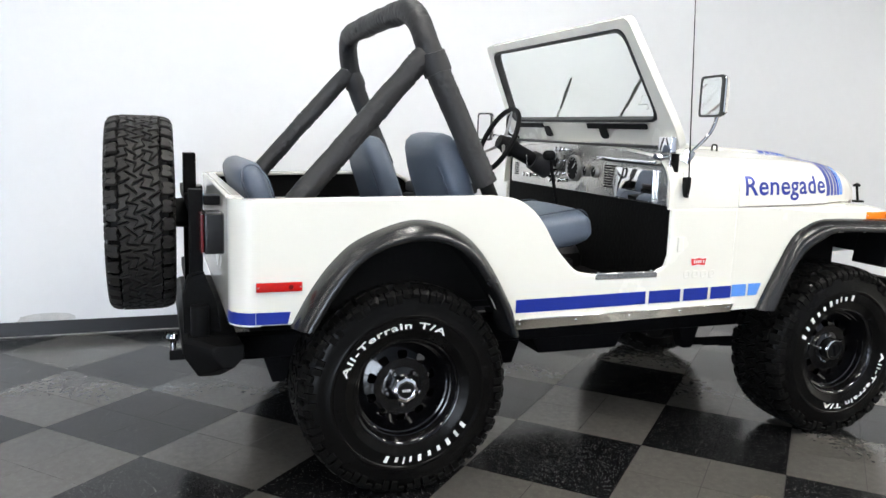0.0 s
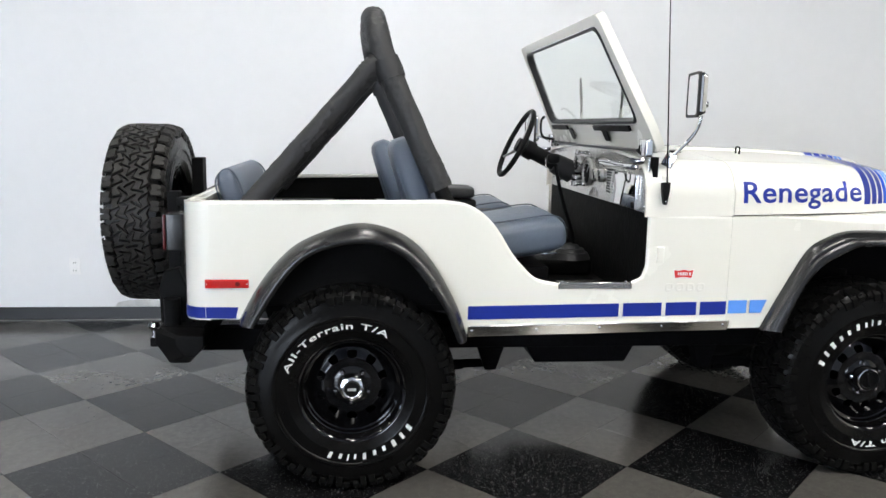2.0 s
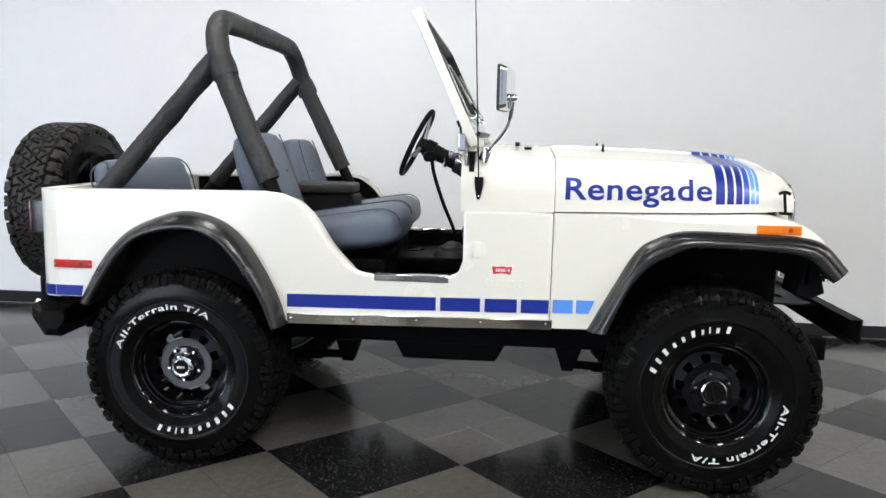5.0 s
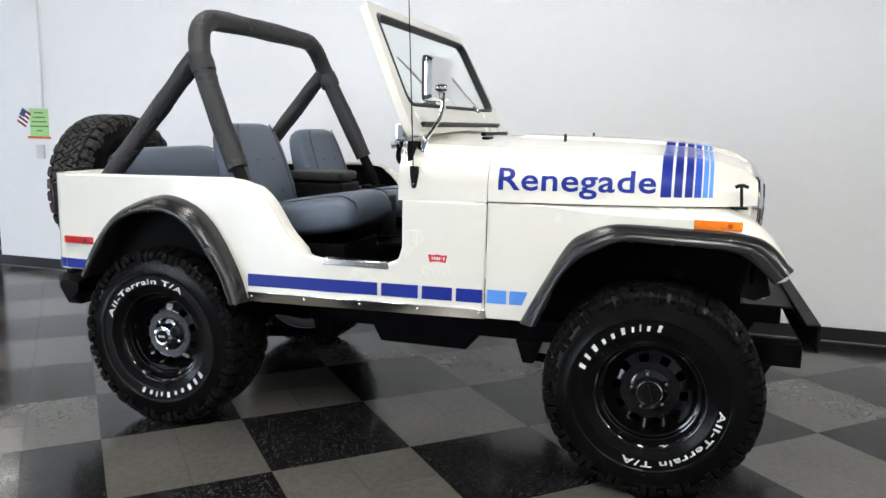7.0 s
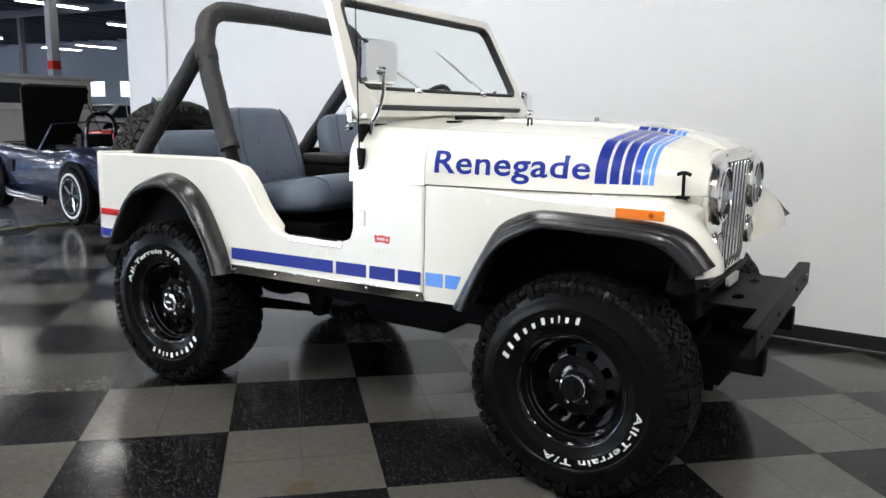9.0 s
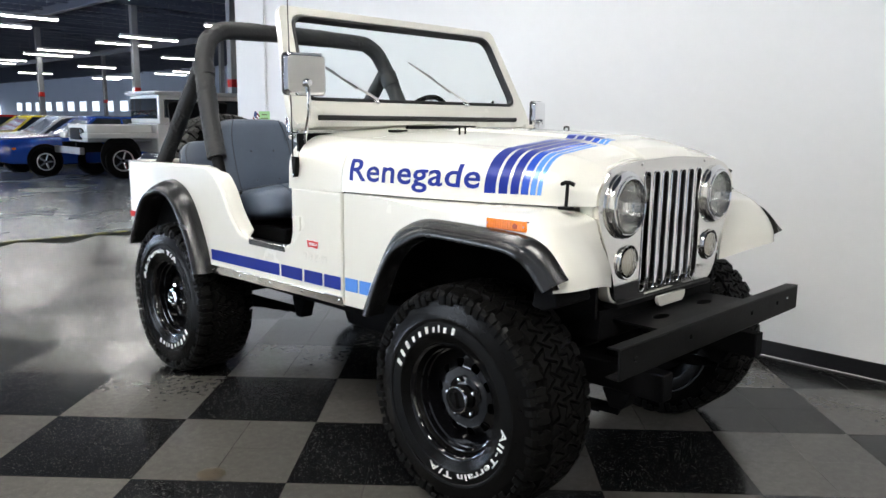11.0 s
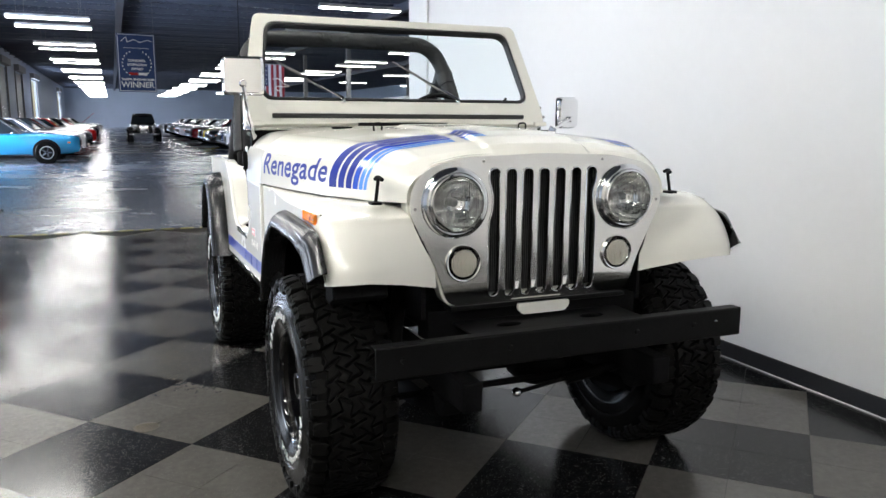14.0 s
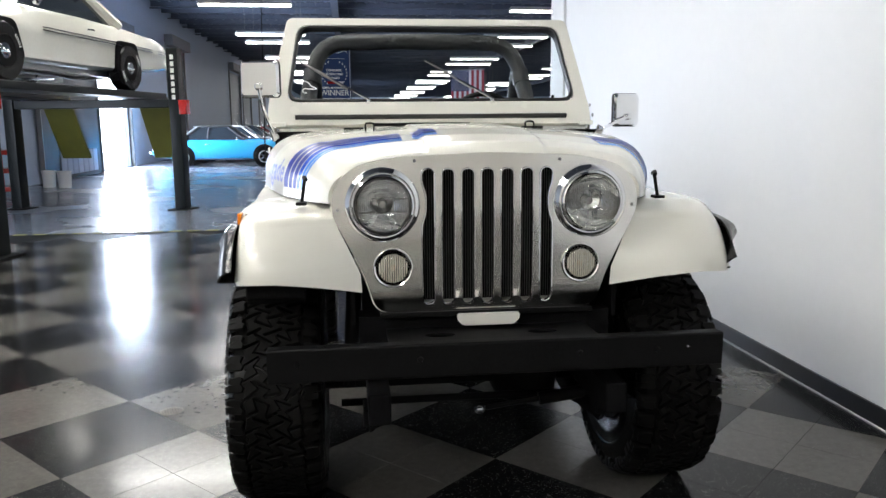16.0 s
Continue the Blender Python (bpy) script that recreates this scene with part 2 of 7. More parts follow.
def holed(outer, holes, axis, c0, c1):
    """A plate with holes."""
    bm = bmesh.new()
    edges, loops = [], []
    for pts in (outer, *holes):
        vs = [bm.verts.new(to3(axis, a, b, c0)) for a, b in pts]
        loops.append(vs)
        edges += [bm.edges.new((vs[i], vs[(i + 1) % len(vs)])) for i in range(len(vs))]
    bmesh.ops.triangle_fill(bm, edges=edges, use_beauty=True, use_dissolve=False)
    d = to3(axis, 0, 0, c1 - c0)
    faces = list(bm.faces)
    top = {v: bm.verts.new(v.co + d) for vs in loops for v in vs}
    for f in faces:
        bm.faces.new([top[v] for v in f.verts][::-1])
    for vs in loops:
        for i in range(len(vs)):
            a, b = vs[i], vs[(i + 1) % len(vs)]
            bm.faces.new((a, b, top[b], top[a]))
    return bm


def oval(cx, cy, rx, ry, n=24, power=2.0):
    out = []
    for i in range(n):
        t = 2 * math.pi * i / n
        c, s = math.cos(t), math.sin(t)
        out.append((cx + rx * math.copysign(abs(c) ** (2 / power), c), cy + ry * math.copysign(abs(s) ** (2 / power), s)))
    return out


def round_poly(pts, r, n=5):
    """Rounds the corners of a polygon."""
    out = []
    k = len(pts)
    for i in range(k):
        p, a, b = Vector(pts[i]), Vector(pts[i - 1]), Vector(pts[(i + 1) % k])
        d = min(r, (a - p).length * 0.49, (b - p).length * 0.49)
        s, e = p + (a - p).normalized() * d, p + (b - p).normalized() * d
        for j in range(n + 1):
            t = j / n
            q = s * (1 - t) ** 2 + p * 2 * t * (1 - t) + e * t * t
            out.append((q.x, q.y))
    return out


def spline(pts, n=8):
    """A smooth line through points."""
    ps = [Vector(p) for p in pts]
    ps = [ps[0] * 2 - ps[1]] + ps + [ps[-1] * 2 - ps[-2]]
    out = []
    for i in range(1, len(ps) - 2):
        a, b, c, d = ps[i - 1:i + 3]
        for j in range(n):
            t = j / n
            out.append(0.5 * (2 * b + (c - a) * t + (2 * a - 5 * b + 4 * c - d) * t * t + (3 * b - a - 3 * c + d) * t ** 3))
    out.append(ps[-2])
    return out


def tube(bm, pts, r, sides=12, flat=1.0, wob=0.0):
    """A round bar along a line; r may be a list."""
    ps = [Vector(p) for p in pts]
    rings = []
    side = None
    for i, p in enumerate(ps):
        d = (ps[min(i + 1, len(ps) - 1)] - ps[max(i - 1, 0)]).normalized()
        if side is None:
            side = d.orthogonal().normalized()
        side = (side - d * side.dot(d)).normalized()
        up = d.cross(side)
        rad = r[i] if isinstance(r, (list, tuple)) else r
        ring = []
        for j in range(sides):
            t = 2 * math.pi * j / sides
            q = p + (side * math.cos(t) + up * math.sin(t) * flat) * rad
            if wob:
                q += (q - p).normalized() * wob * noise.noise(q * 22)
            ring.append(bm.verts.new(q))
        rings.append(ring)
    for a, b in zip(rings, rings[1:]):
        for j in range(sides):
            bm.faces.new((a[j], a[(j + 1) % sides], b[(j + 1) % sides], b[j]))
    bm.faces.new(rings[0][::-1])
    bm.faces.new(rings[-1])
    return bm


def tubed(pts, r, sides=12, flat=1.0, wob=0.0):
    return tube(bmesh.new(), pts, r, sides, flat, wob)


def lathe(bm, prof, axis="y", n=48, centre=(0, 0, 0), closed=False):
    """Turns (radius, along) round an axis."""
    c = Vector(centre)
    rings = []
    for r, h in prof:
        ring = []
        for i in range(n):
            t = 2 * math.pi * i / n
            ring.append(bm.verts.new(c + to3(axis, r * math.cos(t), r * math.sin(t), h)))
        rings.append(ring)
    pairs = list(zip(rings, rings[1:]))
    if closed:
        pairs.append((rings[-1], rings[0]))
    for a, b in pairs:
        for i in range(n):
            bm.faces.new((a[i], a[(i + 1) % n], b[(i + 1) % n], b[i]))
    if not closed:
        if prof[0][0] > 1e-5:
            bm.faces.new(rings[0])
        if prof[-1][0] > 1e-5:
            bm.faces.new(rings[-1][::-1])
    bmesh.ops.remove_doubles(bm, verts=bm.verts, dist=1e-6)
    return bm


def lathed(prof, axis="y", n=48, centre=(0, 0, 0), closed=False):
    return lathe(bmesh.new(), prof, axis, n, centre, closed)


def sleeve(pts, r, seed=0.0, depth=0.0035, sides=44, step=0.006):
    """A loose padded sleeve along a line: fine folds across it, gathered in places, and a seam."""
    line = [Vector(p) for p in pts]
    fine = []
    for a, b in zip(line, line[1:]):
        n = max(1, round((b - a).length / step))
        fine += [a.lerp(b, k / n) for k in range(n)]
    fine.append(line[-1])
    bm = bmesh.new()
    rings, side, run = [], None, 0.0
    for i, p in enumerate(fine):
        d = (fine[min(i + 2, len(fine) - 1)] - fine[max(i - 2, 0)]).normalized()
        side = d.orthogonal().normalized() if side is None else (side - d * side.dot(d)).normalized()
        up = d.cross(side)
        run += (p - fine[i - 1]).length if i else 0
        ring = []
        for j in range(sides):
            t = 2 * math.pi * j / sides
            ct, st = math.cos(t), math.sin(t)
            gather = max(0.12, min(1, 0.45 + 1.5 * noise.noise((run * 6 + seed, ct * 1.1, st * 1.1))))
            fold = 1 - abs(noise.noise((run * 68 + 5 * ct * noise.noise((run * 9, seed, st)), ct * 2.2 + seed, st * 2.2))) * 2.6
            sag = noise.noise((run * 9 + seed, ct * 1.6, st * 1.6 + 7))
            seam = -0.002 if j in (5, 6) else 0
            ring.append(bm.verts.new(p + (side * ct + up * st) * (r + depth * gather * fold + 0.0025 * sag + seam)))
        rings.append(ring)
    for a, b in zip(rings, rings[1:]):
        for j in range(sides):
            bm.faces.new((a[j], a[(j + 1) % sides], b[(j + 1) % sides], b[j]))
    bm.faces.new(rings[0][::-1])
    bm.faces.new(rings[-1])
    return bm


def uncapped(bm):
    """Opens the flat end of a turned shape."""
    bmesh.ops.delete(bm, geom=[f for f in bm.faces if len(f.verts) > 8], context="FACES_ONLY")
    return bm


def loft(rows, closed=False, thick=0.0):
    """A skin over rows of points, which may be given a thickness along its normals."""
    bm = bmesh.new()
    vs = [[bm.verts.new(p) for p in row] for row in rows]
    for a, b in zip(vs, vs[1:]):
        n = len(a)
        for j in range(n if closed else n - 1):
            bm.faces.new((a[j], a[(j + 1) % n], b[(j + 1) % n], b[j]))
    if thick:
        bmesh.ops.recalc_face_normals(bm, faces=bm.faces)
        bmesh.ops.solidify(bm, geom=list(bm.faces), thickness=thick)
    return bm


def skin(rows, thick, ref, closed=False):
    """A sheet over rows of points, thickened towards the point ref."""
    bm = loft(rows, closed)
    bmesh.ops.recalc_face_normals(bm, faces=bm.faces)
    c = Vector(ref)
    if sum((f.calc_center_median() - c).dot(f.normal) * f.calc_area() for f in bm.faces) < 0:
        bmesh.ops.reverse_faces(bm, faces=bm.faces)
    bm.normal_update()
    faces, edge = list(bm.faces), [e for e in bm.edges if e.is_boundary]
    inner = {v: bm.verts.new(v.co - v.normal * thick) for v in list(bm.verts)}
    for f in faces:
        bm.faces.new([inner[v] for v in f.verts][::-1])
    for e in edge:
        a, b = e.verts
        bm.faces.new((a, b, inner[b], inner[a]))
    return bm


def grown(bm, r, times=1):
    """Softens a block."""
    bmesh.ops.bevel(bm, geom=list(bm.edges), offset=r, segments=3, profile=0.6, affect="EDGES")
    return bm


def word_bm(text, size, spacing=1.0, bold=0.0, shear=0.0):
    """Lettering in the plane z = 0, from the built-in font, with its left end at x = 0."""
    cu = bpy.data.curves.new("lettering", "FONT")
    cu.body, cu.size, cu.space_character, cu.offset, cu.shear, cu.resolution_u = text, size, spacing, bold, shear, 4
    ob = bpy.data.objects.new("lettering", cu)
    scene.collection.objects.link(ob)
    bpy.context.view_layer.update()
    me = bpy.data.meshes.new_from_object(ob.evaluated_get(bpy.context.evaluated_depsgraph_get()))
    bm = bmesh.new()
    bm.from_mesh(me)
    bpy.data.objects.remove(ob)
    bpy.data.curves.remove(cu)
    bpy.data.meshes.remove(me)
    return bm

# ---- setting ----
WALL_Y, WALL_END, TAPE_X, EAST = 1.88, -3.87, -5.35, 9.6
HALL_BACK, HALL_LEFT, HALL_RIGHT, CEIL = -128.0, -8.0, 34.0, 6.2


def structure(name, bm, material, label, bevel=0.0):
    ob = part(name, bm, material, None, label, 35, bevel)
    return tagged(ob, kind="structure")


floor = structure("floor", boxed(TAPE_X, EAST, HALL_LEFT, WALL_Y, -0.12, -0.008), M_BLACK, "floor slab under grey and black checkered vinyl tiles")
structure("floor_hall", boxed(HALL_BACK, TAPE_X, HALL_LEFT, HALL_RIGHT, -0.12, -0.001), M_CONCRETE, "dark polished concrete floor of the showroom hall")
structure("floor_side", boxed(TAPE_X, EAST, WALL_Y + 0.2, HALL_RIGHT, -0.12, -0.002), M_CONCRETE, "dark polished concrete floor behind the display wall")
structure("wall_display", boxed(WALL_END, EAST, WALL_Y, WALL_Y + 0.2, -0.05, CEIL), M_WALL, "smooth white painted display wall behind the vehicle")
bm = boxed(WALL_END - 0.012, EAST, WALL_Y - 0.012, WALL_Y, 0, 0.098)
box(bm, WALL_END - 0.012, WALL_END, WALL_Y + 0.0005, WALL_Y + 0.2, 0, 0.098)
structure("baseboard", bm, M_BASE, "glossy black vinyl baseboard along the white wall", 0.003)
bm = bmesh.new()
tube(bm, [(WALL_END, WALL_Y - 0.016, 0.004), (EAST - 0.02, WALL_Y - 0.016, 0.004)], 0.006, 6)
structure("baseboard_edge", bm, M_DULLSTEEL, "thin grey edge strip at the foot of the baseboard")

M_HALLWALL = mat("hall_wall_paint", (0.47, 0.535, 0.66), 0.6, 0, 0.06, 0.5, 0.05, 30)
M_CEIL = mat("dark_ceiling_paint", (0.078, 0.090, 0.125), 0.42, 0, 0.2, 1.5, 0.1, 20)
M_FRONTWALL = mat("end_wall_paint", (0.66, 0.64, 0.59), 0.6, 0, 0.05, 0.7, 0.05, 30)
structure("wall_west", boxed(HALL_BACK - 0.2, HALL_BACK, HALL_LEFT - 0.2, HALL_RIGHT + 0.2, -0.1, CEIL), M_HALLWALL, "grey painted far end wall of the hall")
structure("wall_north", boxed(HALL_BACK, EAST, HALL_RIGHT, HALL_RIGHT + 0.2, -0.1, CEIL), M_HALLWALL, "grey painted long wall with a band of windows")
# unseen wall, set near and pale to bounce light onto the vehicle's front
structure("wall_east", boxed(EAST, EAST + 0.2, HALL_LEFT - 0.2, HALL_RIGHT + 0.2, -0.1, CEIL), M_FRONTWALL, "unseen pale end wall, added close by to bounce light")
# side wall with roll-up door openings; the first is unseen, added to let in bluish daylight
DOORS = [(-6.0, -2.8, 3.2), (-23.1, -19.6, 4.2), (-32.6, -29.2, 4.6), (-51.2, -46.4, 4.8), (-57.0, -52.4, 4.8), (-67.2, -62.3, 4.8), (-80.5, -74.5, 4.8), (-117.0, -110.0, 4.8)]
OPEN_DOORS = (0, 1, 6, 7)
bm = bmesh.new()
last = EAST
for a, b, h in DOORS:
    box(bm, b, last, HALL_LEFT - 0.2, HALL_LEFT, -0.1, CEIL)
    box(bm, a, b, HALL_LEFT - 0.2, HALL_LEFT, h, CEIL)
    last = a
box(bm, HALL_BACK, last, HALL_LEFT - 0.2, HALL_LEFT, -0.1, CEIL)
structure("wall_south", bm, M_HALLWALL, "grey painted block wall with roll-up doors")

# ceiling deck with beams and purlins, one mesh
bm = boxed(HALL_BACK, EAST, HALL_LEFT, HALL_RIGHT, CEIL, CEIL + 0.15)
x = HALL_BACK + 1
while x < EAST - 0.2:
    box(bm, x, x + 0.09, HALL_LEFT, HALL_RIGHT, CEIL - 0.22, CEIL)
    x += 1.75
y = HALL_LEFT + 0.3
while y < HALL_RIGHT - 0.3:
    box(bm, HALL_BACK, EAST, y, y + 0.10, CEIL - 0.045, CEIL)
    y += 0.4
for y in (-1.0, 9.5, 20.0):
    box(bm, HALL_BACK, EAST, y, y + 0.25, CEIL - 0.55, CEIL - 0.22)
for x in range(-126, 9, 3):
    tube(bm, [(x, HALL_LEFT, CEIL - 0.3), (x + 0.4, HALL_RIGHT, CEIL - 0.3)], 0.03, 6)
structure("ceiling", bm, M_CEIL, "dark painted steel deck ceiling with joists and pipes")

# floor tiles: squares of four vinyl tiles each, laid at an angle to the wall
TILE = 0.6096
TILE_O, TILE_A = Vector((1.151, -1.581)), radians(-46.8)
tile_i, tile_j = Vector((math.cos(TILE_A), math.sin(TILE_A))), Vector((-math.sin(TILE_A), math.cos(TILE_A)))

# ---- the off-road vehicle ----
car = thing("off_road_vehicle", "white open-top off-road vehicle with blue stripes, on a checkered floor", "car")
SIDE = 0.825


def both(name, build, material, label="", parent=None, **kw):
    """The same part on the right (s = -1) and the left (s = 1)."""
    return [part(name, build(s), material, parent or car, label, **kw) for s in (-1, 1)]


REAR_ARCH = [(-0.375, 0.68), (-0.315, 0.815), (-0.222, 0.938), (-0.122, 1.0), (-0.01, 1.022), (0.118, 1.0), (0.225, 0.93), (0.312, 0.81), (0.372, 0.70), (0.41, 0.625)]
OPENING = [(1.165, 1.10), (1.166, 0.90), (1.15, 0.852), (1.105, 0.832), (0.806, 0.829), (0.725, 0.846), (0.667, 0.897), (0.62, 0.953), (0.563, 1.043), (0.505, 1.104), (0.436, 1.141), (0.36, 1.152)]


def line2(pts, n=5):
    return [(p.x, p.y) for p in spline([(a, b, 0) for a, b in pts], n)]


REAR_X, BEND_X, BEND_R = -0.643, -0.558, 0.085


def tuck(bm):
    """Draws the tub in towards its tail, behind the seats."""
    for v in bm.verts:
        if v.co.x < 0.45:
            v.co.y -= math.copysign(0.034 * (0.45 - v.co.x) * min(1, max(0, (abs(v.co.y) - 0.55) / 0.2)), v.co.y)
    return bm


def side_panel(s):
    pts = [(BEND_X, 0.68)] + line2(REAR_ARCH, 4) + [(0.44, 0.622), (1.517, 0.636), (1.517, 1.10)] + OPENING[:4] + line2(OPENING[4:], 4) + [(BEND_X, 1.135)]
    bm = prism(bmesh.new(), pts, "y", s * (SIDE - 0.022), s * SIDE)
    bmesh.ops.bisect_plane(bm, geom=list(bm.verts) + list(bm.edges) + list(bm.faces), plane_co=(0.45, 0, 0), plane_no=(1, 0, 0))
    return tuck(bm)


body = part("body", side_panel(-1), M_WHITE, car, "cream white steel body tub", 30, 0.0105, 4)
part("side_panel", side_panel(1), M_WHITE, body, "", 30, 0.0105, 4)


def corner(s):
    rows = [[(BEND_X + 0.018, s * (SIDE + 0.0007), z) for z in (0.68, 0.9, 1.128, 1.135)]]
    for k in range(11):
        a = math.pi / 2 * k / 10
        x, y = BEND_X - BEND_R * math.sin(a), SIDE - BEND_R + BEND_R * math.cos(a)
        rows.append([(x, s * y, z) for z in (0.68, 0.9, 1.128, 1.135)])
    return tuck(skin(rows, 0.02, (0, 0, 0.9)))


both("rear_corner", corner, M_WHITE, parent=body)


def tailgate():
    bm = prism(bmesh.new(), round_poly([(-0.74, 0.68), (0.74, 0.68), (0.74, 1.135), (-0.74, 1.135)], 0.01), "x", REAR_X, REAR_X + 0.022)
    return tuck(bm)


part("tailgate", tailgate(), M_WHITE, body, "white rear panel", bevel=0.006)


def top_rail(s):
    bm = bmesh.new()
    prism(bm, [(-0.60, 1.118), (0.36, 1.136), (0.36, 1.152), (-0.60, 1.135)], "y", s * 0.765, s * (SIDE - 0.022))
    return tuck(bm)


def opening_lip(s):
    """The folded edge of the tub behind the door opening."""
    rows = []
    for x, z in line2(OPENING[4:], 6):
        w = 0.068 * min(1, max(0.55, (1.150 - z) / 0.03)) * min(1, max(0, (z - 0.8285) / 0.03))
        rows.append([(x, s * (SIDE - 0.010), z - 0.0115), (x, s * (SIDE - 0.022), z - 0.0015), (x, s * (SIDE - 0.024 - w * 0.5), z - 0.001), (x, s * (SIDE - 0.024 - w), z - 0.004), (x - 0.004, s * (SIDE - 0.026 - w), z - 0.014)])
    return skin(rows, 0.004, (0.0, s * 0.8, 0.7))


both("opening_lip", opening_lip, M_WHITE, "folded white edge of the door opening", body, sharp=60)
both("top_rail", top_rail, M_WHITE, parent=body, bevel=0.004)
part("rear_rail", boxed(REAR_X + 0.022, REAR_X + 0.06, -0.70, 0.70, 1.113, 1.134), M_WHITE, body, bevel=0.004)

# inside of the tub
part("tub_floor", boxed(-0.62, 1.199, -0.74, 0.74, 0.70, 0.725), M_CARPET, body, "black floor lining")
for s in (-1, 1):
    part("wheel_well", grown(boxed(-0.42, 0.46, *sorted((s * 0.52, s * 0.760)), 0.726, 1.0), 0.012), M_CARPET, body, "black wheel well box")
    pts = [(-0.57, 1.003), (0.463, 1.003), (0.463, 0.728), (1.15, 0.728), (1.15, 0.82)] + [(x - 0.012, z - 0.012) for x, z in line2(OPENING[4:], 4)] + [(-0.57, 1.112)]
    part("side_lining", tuck(prism(bmesh.new(), pts, "y", s * 0.795, s * 0.801)), M_CARPET, body, "black inner side lining")
part("firewall", boxed(1.18, 1.20, -0.8, 0.8, 0.726, 1.33), M_CARPET, body, "black firewall")
part("tailgate_lining", boxed(-0.627, -0.622, -0.70, 0.70, 0.728, 1.11), M_CARPET, body)
bm = boxed(0.55, 1.16, -0.14, 0.16, 0.726, 0.80)
part("tunnel", grown(bm, 0.02), M_CARPET, body)

# ---- hood and cowl ----
def lerp(x, table):
    for (a, p), (b, q) in zip(table, table[1:]):
        if x <= b:
            return p + (q - p) * max(0, (x - a) / (b - a))
    return table[-1][1]


def hood_w(x):
    return lerp(x, [(1.15, 0.824), (1.52, 0.820), (1.85, 0.765), (2.15, 0.692), (2.39, 0.590), (2.46, 0.555), (2.53, 0.515)])


def hood_b(x):
    return lerp(x, [(1.15, 1.095), (1.518, 1.102), (1.52, 1.1065), (2.4, 1.108), (2.55, 1.112)])


def hood_t(x):
    return lerp(x, [(1.15, 1.362), (1.52, 1.352), (1.95, 1.345), (2.25, 1.332), (2.38, 1.315), (2.46, 1.292), (2.51, 1.262), (2.53, 1.24)])


def hood_at(x, s, lift=0.0):
    """The hood's skin at x, s metres up and over from its lower edge, on the right side; lift: proud of it."""
    w, b, t = hood_w(x), hood_b(x), hood_t(x)
    crown = 0.036
    r = min(0.15, (t - b - crown) * 0.85)
    lean = 0.10
    straight = t - crown - r - b
    if s <= straight:
        y, z, ny, nz = w - s * lean * 0.35, b + s, 1, 0.05
    elif s <= straight + r * math.pi / 2:
        a = (s - straight) / r
        y, z = w - straight * lean * 0.35 - r + r * math.cos(a), b + straight + r * math.sin(a)
        ny, nz = math.cos(a), math.sin(a)
    else:
        u = s - straight - r * math.pi / 2
        y0 = w - straight * lean * 0.35 - r
        y = y0 - u
        k = max(0, min(1, y / y0))
        z, ny, nz = t - crown * k * k, 0.1 * k, 1
        raised = max(0, min(1, (0.215 - abs(y)) / 0.03))
        z += 0.012 * raised * raised * (3 - 2 * raised) * min(1, max(0, (x - 1.5) / 0.05))
    return Vector((x, -(y + ny * lift), z + nz * lift))


def hood_len(x):
    w, b, t = hood_w(x), hood_b(x), hood_t(x)
    r = min(0.15, (t - b - 0.036) * 0.85)
    straight = t - 0.036 - r - b
    return straight + r * math.pi / 2 + (w - straight * 0.035 - r)


def hood_skin(x0, x1, n):
    rows = []
    for i in range(n + 1):
        x = x0 + (x1 - x0) * i / n
        half = [hood_at(x, hood_len(x) * j / 140) for j in range(141)]
        rows.append(half + [Vector((p.x, -p.y, p.z)) for p in half[-2::-1]])
    return skin(rows, 0.012, ((x0 + x1) / 2, 0, 0.9))


part("cowl", hood_skin(1.15, 1.517, 12), M_WHITE, body, "white cowl ahead of the windshield")
hood = part("hood", hood_skin(1.5205, 2.525, 90), M_WHITE, car, "cream white hood with blue decals")

# ---- front fenders ----
FRONT_ARCH = [(1.70, 0.64), (1.735, 0.72), (1.79, 0.812), (1.885, 0.945), (1.965, 1.0), (2.06, 1.022), (2.27, 1.014), (2.44, 1.008), (2.515, 0.975), (2.575, 0.91), (2.605, 0.872)]
FENDER_TOP = [(1.5195, 1.101), (1.8, 1.101), (2.1, 1.101), (2.36, 1.100), (2.44, 1.090), (2.525, 1.056), (2.592, 0.992), (2.63, 0.925), (2.64, 0.872)]


def shoulder(x):
    """How far the fender's shoulder is rounded: sharp at the cowl, full at the nose."""
    return lerp(x, [(1.72, 0.0), (2.0, 0.35), (2.36, 0.40), (2.50, 1.0)])


def fender(s):
    prof = line2(FENDER_TOP, 5)
    low = []
    for i, (x, z) in enumerate(prof):
        a, b = prof[max(i - 1, 0)], prof[min(i + 1, len(prof) - 1)]
        d = Vector((b[0] - a[0], b[1] - a[1])).normalized()
        g = 0.003 + 0.056 * shoulder(x)
        low.append((x + d.y * g, z - d.x * g) if i else (x, z - g))
    low[-1] = (low[-1][0], 0.872)
    pts = [(1.5195, 0.637)] + line2(FRONT_ARCH, 4)[:-1] + [(2.555, 0.90)] + low[::-1]
    bm = prism(bmesh.new(), pts, "y", s * 0.792, s * 0.812)
    return bm


